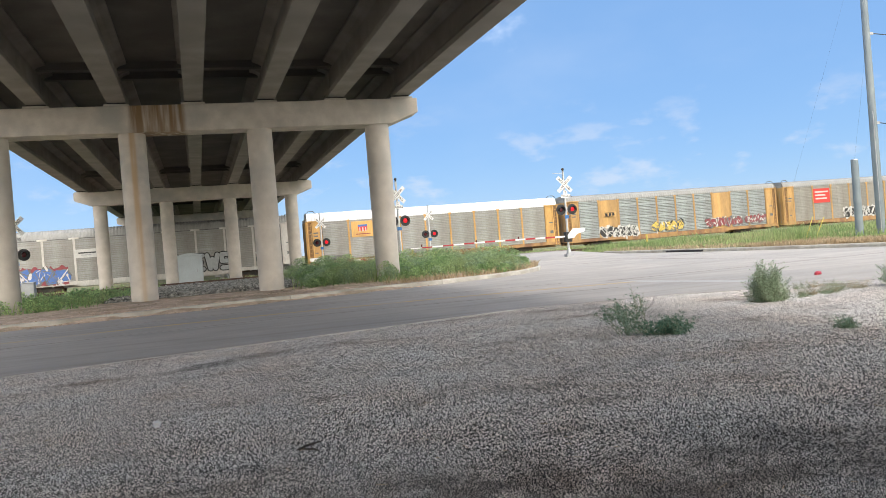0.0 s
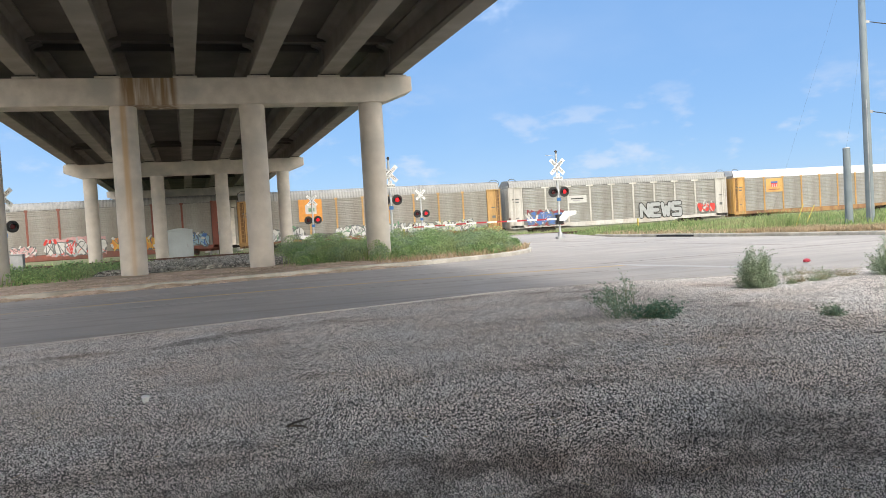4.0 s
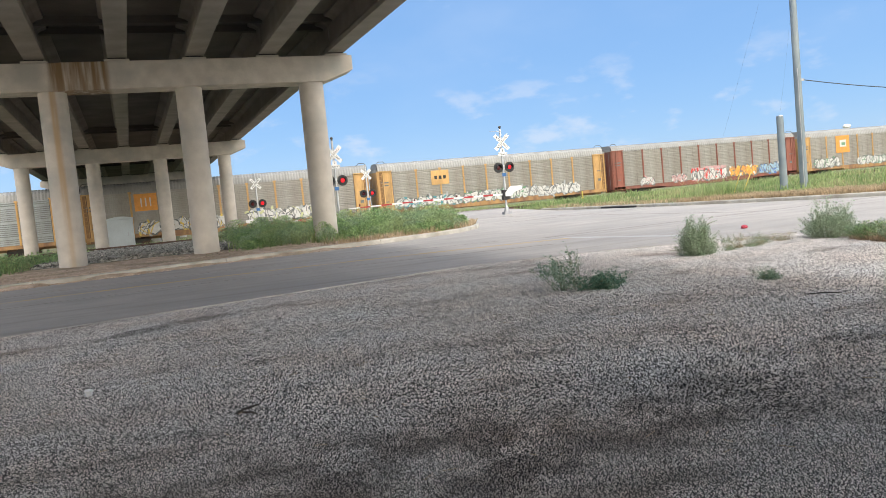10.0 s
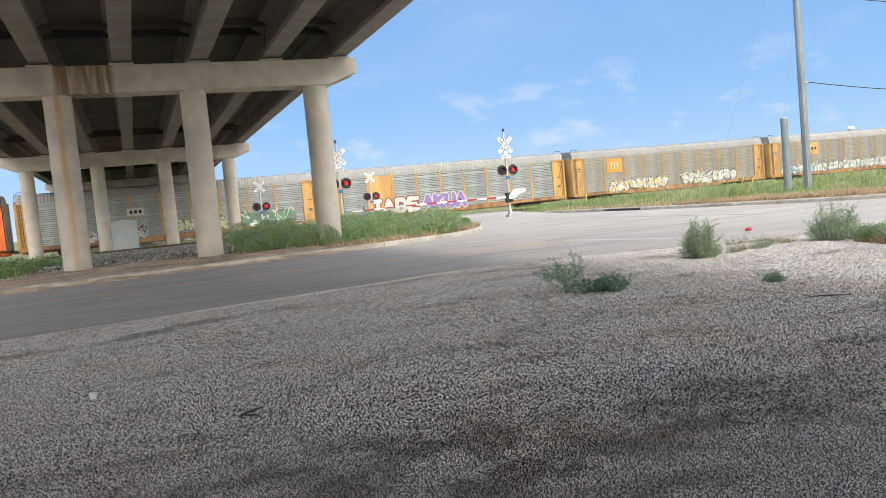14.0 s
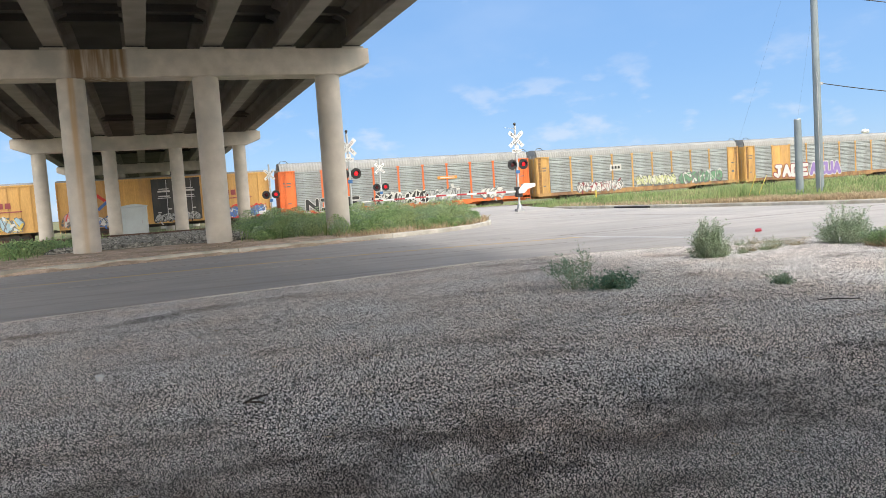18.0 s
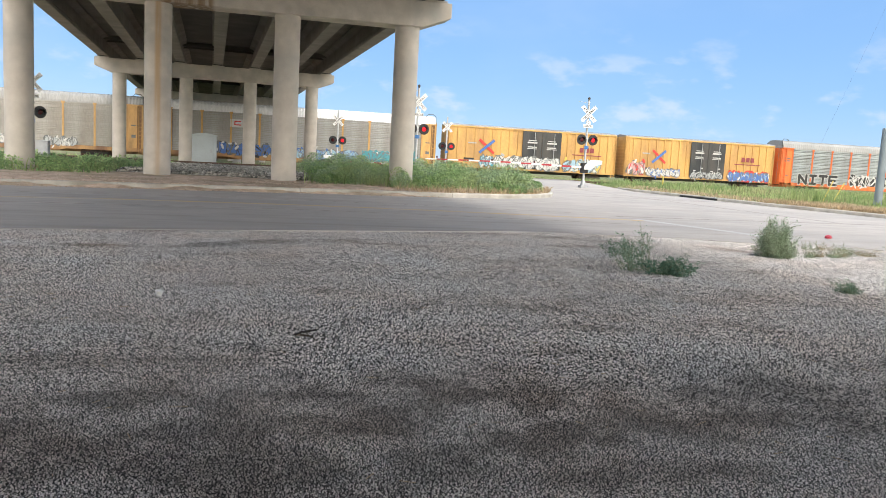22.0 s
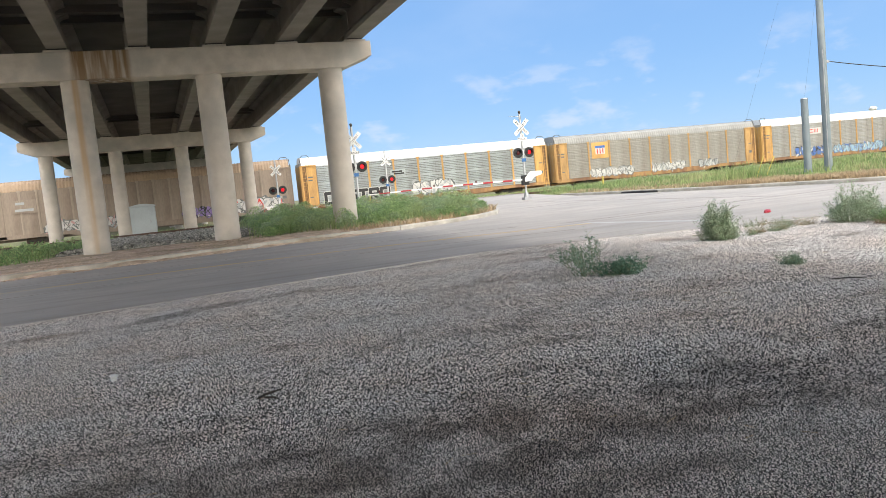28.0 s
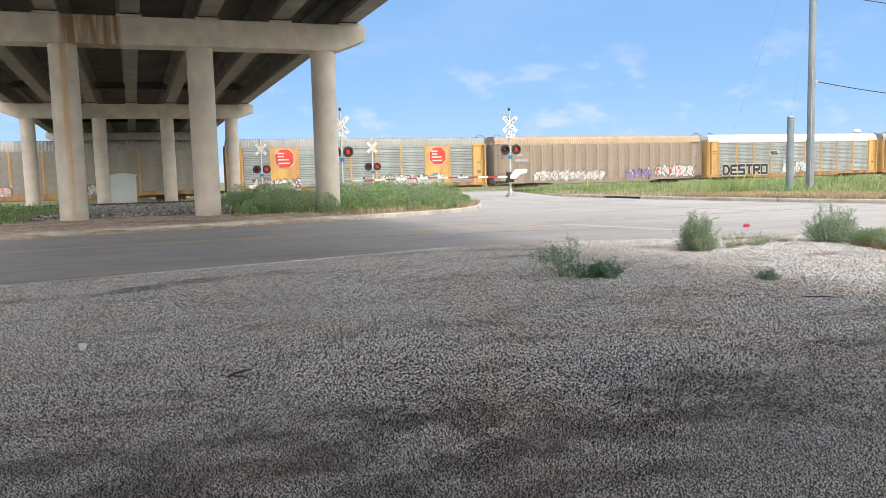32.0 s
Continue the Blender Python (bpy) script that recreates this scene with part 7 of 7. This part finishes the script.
solo("dry_kerb_grass", blades_mesh("dry_kerb_grass", gx2, gy2, heights(west_z, gx2, gy2), 0.1 + 0.2 * prng.random(n), 0.025 + 0 * gx2, DRY_GRASS, 0.8), "dry brown grass fringe behind the kerb", "grass", kind="stuff")


# grass on the shady side, left of the columns
def shady(a, b):
    return a < -4.2 + 0.8 * math.sin(b) and b > 24.6 + 0.235 * a + 4.9


px, py = weed_points(2600, -34, -3, 16, 45, shady)
ph = (0.22 + 0.36 * prng.random(len(px))) * np.where(py > 37, 0.45, 1.0)
per = 60
t = prng.random((len(px), per))
rad, ang = 0.3 * (1.1 - 0.5 * t), prng.random((len(px), per)) * 6.283
c = np.stack([px[:, None] + rad * np.cos(ang), py[:, None] + rad * np.sin(ang), heights(west_z, px, py)[:, None] + t * ph[:, None]], 2).reshape(-1, 3)
solo("shade_weeds", leaves_mesh("shade_weeds", c, 0.06, WEED), "green weeds in the shade of the overpass", "weeds", kind="stuff")
gx2, gy2 = weed_points(14000, -40, -3, 14, 45, shady)
solo("shade_grass", blades_mesh("shade_grass", gx2, gy2, heights(west_z, gx2, gy2) - 0.02, (0.2 + 0.4 * prng.random(len(gx2))) * np.where(gy2 > 37, 0.45, 1.0), 0.03 + 0 * gx2, GRASS, 0.5), "green grass in the shade of the overpass", "grass", kind="stuff")
# low tufts by the near track under the bridge
n = 2600
gx2, gy2 = -14 + 26 * prng.random(n), 44.5 + 1.6 * prng.random(n)
solo("track_edge_tufts", blades_mesh("track_edge_tufts", gx2, gy2, np.full(n, -0.05), 0.1 + 0.22 * prng.random(n), 0.03 + 0 * gx2, WEED, 0.6), "sparse tufts along the track edge", "grass", kind="stuff")

# the bank beside the lot: long blades blown over, low weeds at its tip
n = 46000
by = -8 + 19.0 * prng.random(n)
bx = table_of(LOT_EDGE, by) + 0.05 + 7.5 * prng.random(n) ** 1.5
dense = np.array([noise.noise(Vector((a * 1.1, b * 1.1, 6))) for a, b in zip(bx, by)])
inner_f = np.clip((bx - table_of(LOT_EDGE, by)) / 0.55, 0.3, 1)
tip_f = np.clip((10.3 - by) / 2.3, 0.13, 1)
bh = (0.24 + 0.38 * prng.random(n) ** 1.5) * (1 + 0.7 * dense) * inner_f * tip_f
solo("bank_grass", blades_mesh("bank_grass", bx, by, heights(bank_z, bx, by) - 0.02, bh, 0.008 + 0.007 * prng.random(n), GRASS, 0.95), "long green grass on the bank", "grass", kind="stuff")
n = 16000
by = -8 + 18.6 * prng.random(n)
bx = table_of(LOT_EDGE, by) + 0.15 + 4.5 * prng.random(n) ** 1.3
dense = np.array([noise.noise(Vector((a * 1.3, b * 1.3, 16))) for a, b in zip(bx, by)])
ok = dense > -0.05
bx, by, dense = bx[ok], by[ok], dense[ok]
bh = (0.32 + 0.34 * prng.random(len(bx))) * (0.8 + dense) * np.clip((10.3 - by) / 2.3, 0.13, 1)
solo("bank_reed_grass", blades_mesh("bank_reed_grass", bx, by, heights(bank_z, bx, by) - 0.02, bh, 0.01 + 0.008 * prng.random(len(bx)), BLUE_GRASS, 0.85), "deep green tufts on the bank", "grass", kind="stuff")
# straw seed heads standing out of the bank
n = 1500
by = -8 + 16.5 * prng.random(n)
bx = table_of(LOT_EDGE, by) + 0.8 + 6.0 * prng.random(n)
solo("bank_seed_grass", blades_mesh("bank_seed_grass", bx, by, heights(bank_z, bx, by) + 0.02, 0.42 + 0.26 * prng.random(n), 0.006 + 0 * bx, DRY_GRASS, 0.5), "pale seed stalks above the bank grass", "grass", kind="stuff")
n = 15000
by = -6 + 16.2 * prng.random(n)
bx = table_of(LOT_EDGE, by) - 0.15 + 1.0 * prng.random(n) ** 1.4
solo("bank_dry_grass", blades_mesh("bank_dry_grass", bx, by, heights(bank_z, bx, by) - 0.01, 0.05 + 0.17 * prng.random(n), 0.011 + 0 * bx, RUST_GRASS, 1.3), "rusty dry matted grass at the edge of the gravel", "grass", kind="stuff")
n = 420
by = -2 + 12.4 * prng.random(n)
bx = table_of(LOT_EDGE, by) + 0.25 + 2.6 * prng.random(n)
c = []
for a, b in zip(bx, by):
    z0 = bank_z(float(a), float(b))
    hk = 0.4 if b < 8.6 else 0.26
    for k in range(60):
        u = prng.random()
        c.append((a + prng.normal(0, 0.05 + 0.09 * u), b + prng.normal(0, 0.05 + 0.09 * u), z0 + hk * u))
solo("bank_weeds", leaves_mesh("bank_weeds", np.array(c), 0.022, WEED), "leafy weeds among the bank grass", "weeds", kind="stuff")


def bush(x, y, r, h, stems, leaf, mat, label, lean=(0, 0), leaves=2600, base_z=0.03, low=0.0, root=0.0, dome=0.45):
    """A wispy weed: thin forking stems from one root, with small leaves along them."""
    t = thing("weed_bush", label, "weed", "weeds on the gravel", pose(x, y, base_z))
    g = Geo()
    pts = []
    br = random.Random(int(x * 100 + y))
    for k in range(stems):
        a = br.random() * 6.283
        out = r * (0.25 + 0.75 * br.random())
        top = h * (0.45 + 0.55 * br.random()) * (1.1 - dome * (out / r) ** (1.0 if dome < 0.5 else 2.0))
        p = [Vector((math.cos(a) * out * root, math.sin(a) * out * root, 0))]
        for j in range(1, 6):
            u = j / 5
            p.append(Vector((math.cos(a) * out * (root + (1 - root) * u ** 0.8) + lean[0] * u + br.uniform(-1, 1) * 0.03, math.sin(a) * out * (root + (1 - root) * u ** 0.8) + lean[1] * u + br.uniform(-1, 1) * 0.03, top * u ** (0.85 + low))))
        g.tube([tuple(q) for q in p], [0.004, 0.0035, 0.003, 0.0025, 0.002, 0.001], 4, caps=False)
        for j in range(3):
            s = p[2 + j]
            e = s + Vector((br.uniform(-1, 1) * 0.16, br.uniform(-1, 1) * 0.16, br.uniform(0.02, 0.16)))
            g.tube([tuple(s), tuple(e)], [0.003, 0.001], 3, caps=False)
            pts += [s.lerp(e, br.random()) for _ in range(4)]
        for i in range(0, 5):
            pts += [p[i].lerp(p[i + 1], br.random()) for _ in range(4)]
    part("stalk", g.mesh("stalk", STEM, fix=False), t)
    base = np.array([tuple(q) for q in pts])
    idx = prng.integers(0, len(base), leaves)
    c = base[idx] + prng.normal(0, 0.022, (leaves, 3))
    c[:, 2] = np.maximum(c[:, 2], 0.005)
    part("foliage", leaves_mesh("foliage", c, leaf, mat), t)
    return t


bush(4.88, 9.02, 0.5, 0.56, 22, 0.017, TEAL_WEED, "sprawling wispy green weed growing from gravel", (-0.08, 0.0), 1150, low=-0.1, root=0.35)
bush(5.05, 8.98, 0.22, 0.70, 6, 0.012, TEAL_WEED, "few tall thin weed stalks above the gravel", (-0.02, 0.05), 170, root=0.6)
bush(5.2, 8.62, 0.38, 0.22, 26, 0.019, DARK_WEED, "low dark green weed on gravel", (-0.02, 0), 1900, low=0.0, root=0.3)
bush(8.36, 10.75, 0.36, 0.74, 110, 0.014, SAGE, "upright bushy grey-green weed at the edge of the gravel", (0.02, 0), 8500, root=0.62, dome=0.95)
bush(11.3, 10.75, 0.52, 0.8, 90, 0.015, SAGE, "tall bushy grey-green weed beside the bank", (0.06, 0), 8000, base_z=0.03, root=0.5, dome=0.85)
bush(6.8, 7.4, 0.14, 0.10, 14, 0.014, TEAL_WEED, "small green weed in the gravel", (0, 0), 700)
for k in range(6):
    bush(9.0 + 0.3 * k, 10.75 + 0.1 * k + 0.12 * math.sin(k * 2.1), 0.22, 0.05 + 0.02 * (k % 3), 12, 0.011, (SAGE, DRY_GRASS)[k % 2], "flat matted weed on the gravel", (0.05, 0), 420, low=0.6)
for k in range(3):
    bush(10.0 + 0.3 * k, 12.0 - 0.08 * k, 0.2, 0.06, 10, 0.011, DRY_GRASS if k == 1 else SAGE, "flat matted weed beside the road", (0.1, 0), 260, low=0.5)
for k, (x, y, h) in enumerate(((11.25, 9.9, 0.3), (11.55, 10.25, 0.26), (11.15, 9.35, 0.34), (11.7, 9.7, 0.4), (12.0, 10.1, 0.3), (11.9, 10.75, 0.2))):
    bush(x, y, 0.3, h, 28, 0.016, (WEED, TEAL_WEED, SAGE)[k % 3], "low green weed at the foot of the bank", (0, 0), 1400, root=0.3)
bush(13.45, 7.5, 0.36, 1.1, 30, 0.055, BRIGHT_LEAF, "broad-leaved green weed on the bank", (0, 0), 1500, base_z=0.3, root=0.4, dome=0.7)

# straw flecks on the gravel
n = 260
sx, sy = prng.uniform(-4, 8, n), prng.uniform(2.5, 9, n)
g = Geo()
for a, b in zip(sx, sy):
    q = prng.random() * 6.283
    l = 0.03 + 0.07 * prng.random()
    g.tube([(a, b, 0.052), (a + math.cos(q) * l, b + math.sin(q) * l, 0.056)], 0.0016, 3, caps=False)
solo("straw_flecks", g.mesh("straw_flecks", DRY_GRASS, fix=False), "bits of straw scattered on the gravel", "straw", kind="stuff")


def tree(x, y, h, r, label, seed):
    t = thing("tree", label, "tree", "trees beyond the bank", pose(x, y, 0.0))
    br = random.Random(seed)
    g = Geo()
    g.tube([(0, 0, -0.2), (0.1, 0, h * 0.25), (0.05, 0.1, h * 0.5), (0, 0, h * 0.8)], [0.22, 0.17, 0.12, 0.04], 9)
    tips = []
    for k in range(16):
        a = br.random() * 6.283
        z0 = h * br.uniform(0.15, 0.55)
        e = Vector((math.cos(a) * r * br.uniform(0.5, 1), math.sin(a) * r * br.uniform(0.5, 1), z0 + h * br.uniform(0.05, 0.42)))
        mid = Vector((e.x * 0.45, e.y * 0.45, z0 + (e.z - z0) * 0.65))
        g.tube([(0.05, 0, z0), tuple(mid), tuple(e)], [0.07, 0.045, 0.015], 6)
        tips += [mid, e, e]
    part("trunk", g.mesh("trunk", BARK, True), t)
    base = np.array([tuple(p) for p in tips])
    n = 13000
    c = base[prng.integers(0, len(base), n)] + prng.normal(0, 1, (n, 3)) * np.array([0.55, 0.55, 0.42]) * r / 2.6
    c[:, 2] = np.clip(c[:, 2], 0.4, h)
    part("crown", leaves_mesh("crown", c, 0.08, LEAF), t)


for k, (az_, d, h, r) in enumerate(((64.5, 62, 4.6, 2.3), (66.2, 60, 5.9, 3.0), (68.0, 57, 6.1, 3.2), (71.0, 60, 6.6, 3.4), (75.0, 58, 6.2, 3.4), (80.0, 60, 6.4, 3.4))):
    tree(d * math.sin(radians(az_)), d * math.cos(radians(az_)), h, r, "leafy green mesquite tree behind the grass", k)
n = 2600
sx = 38 + 34 * prng.random(n)
sy = 8 + 14 * prng.random(n)
c = np.stack([sx, sy, 0.2 + 1.2 * prng.random(n) ** 1.5 * (0.6 + 0.4 * np.sin(sx * 0.9) * np.cos(sy))], 1)
c = np.repeat(c, 9, 0) + prng.normal(0, 0.28, (n * 9, 3))
c[:, 2] = np.maximum(c[:, 2], 0.05)
solo("brush_thicket", leaves_mesh("brush_thicket", c, 0.12, LEAF), "low green brush below the trees", "brush", kind="stuff")

# far trees along the horizon
n = 9000
tx = 170 + 900 * prng.random(n)
ty = 330 + 60 * prng.random(n)
tz = (9 + 3.0 * np.sin(tx * 0.021) + 2.2 * np.sin(tx * 0.057 + 1)) * prng.random(n) ** 0.7
solo("far_tree_line", leaves_mesh("far_tree_line", np.stack([tx, ty, tz], 1), 2.0, FAR_GREEN), "low dark line of trees on the horizon", "trees", kind="stuff")

# far white water tank
tank = thing("water_tank", "white spheroid water tank far beyond the railway", "water tower", at=pose(521, 472, -1))
part("stem", Geo().tube([(0, 0, 0), (0, 0, 6), (0, 0, 23), (0, 0, 27)], [2.2, 0.9, 0.8, 1.2], 20).mesh("stem", TANK_WHITE, True), tank)
ring = [(27.5 + 3.6 * k / 10, 3.0 * math.sqrt(max(0.02, 1 - ((k - 4.5) / 5.6) ** 2))) for k in range(11)]
part("bowl", Geo().tube([(0, 0, z) for z, r in ring], [r for z, r in ring], 24).mesh("bowl", TANK_WHITE, True), tank)


# dark storage dome and a pale shed on the skyline
DOME, SHED, DOME_Z = (409.5, 250.0), (433.0, 250.0), 18.75
dome = thing("storage_dome", "dark grey storage dome far beyond the railway", "building", at=pose(DOME[0], DOME[1], -1))
g = Geo()
g.tube([(0, 0, 0), (0, 0, DOME_Z - 4.2)] + [(0, 0, DOME_Z - 4.2 + 4.2 * math.sin(radians(a))) for a in range(10, 91, 10)], [7.0, 7.0] + [7.0 * max(0.02, math.cos(radians(a))) for a in range(10, 91, 10)], 28)
part("shell", g.mesh("shell", DOME_GREY, True), dome)
part("rim_band", Geo().tube([(0, 0, DOME_Z - 4.5), (0, 0, DOME_Z - 4.1)], 7.1, 28).mesh("rim_band", DOME_GREY), dome)
shed = thing("far_shed", "pale flat-roofed shed far beyond the railway", "building", at=pose(SHED[0], SHED[1], -1))
part("wall", Geo().box(-5, 5, -4, 4, 0, DOME_Z - 3.0).mesh("wall", TANK_WHITE), shed)
part("roof", Geo().box(-5.3, 5.3, -4.3, 4.3, DOME_Z - 3.0, DOME_Z - 2.6).mesh("roof", GALV), shed)

# ---- what moves ----
SPEED = 12.6


def motions():
    for wagon, x0 in CARS:
        walk(wagon, [(t, pose(x0 + 0.12 + SPEED * t, FAR_Y, FAR_Z)) for t in (0.0, 8.0, 16.0, 24.0, 32.0)])


motions()
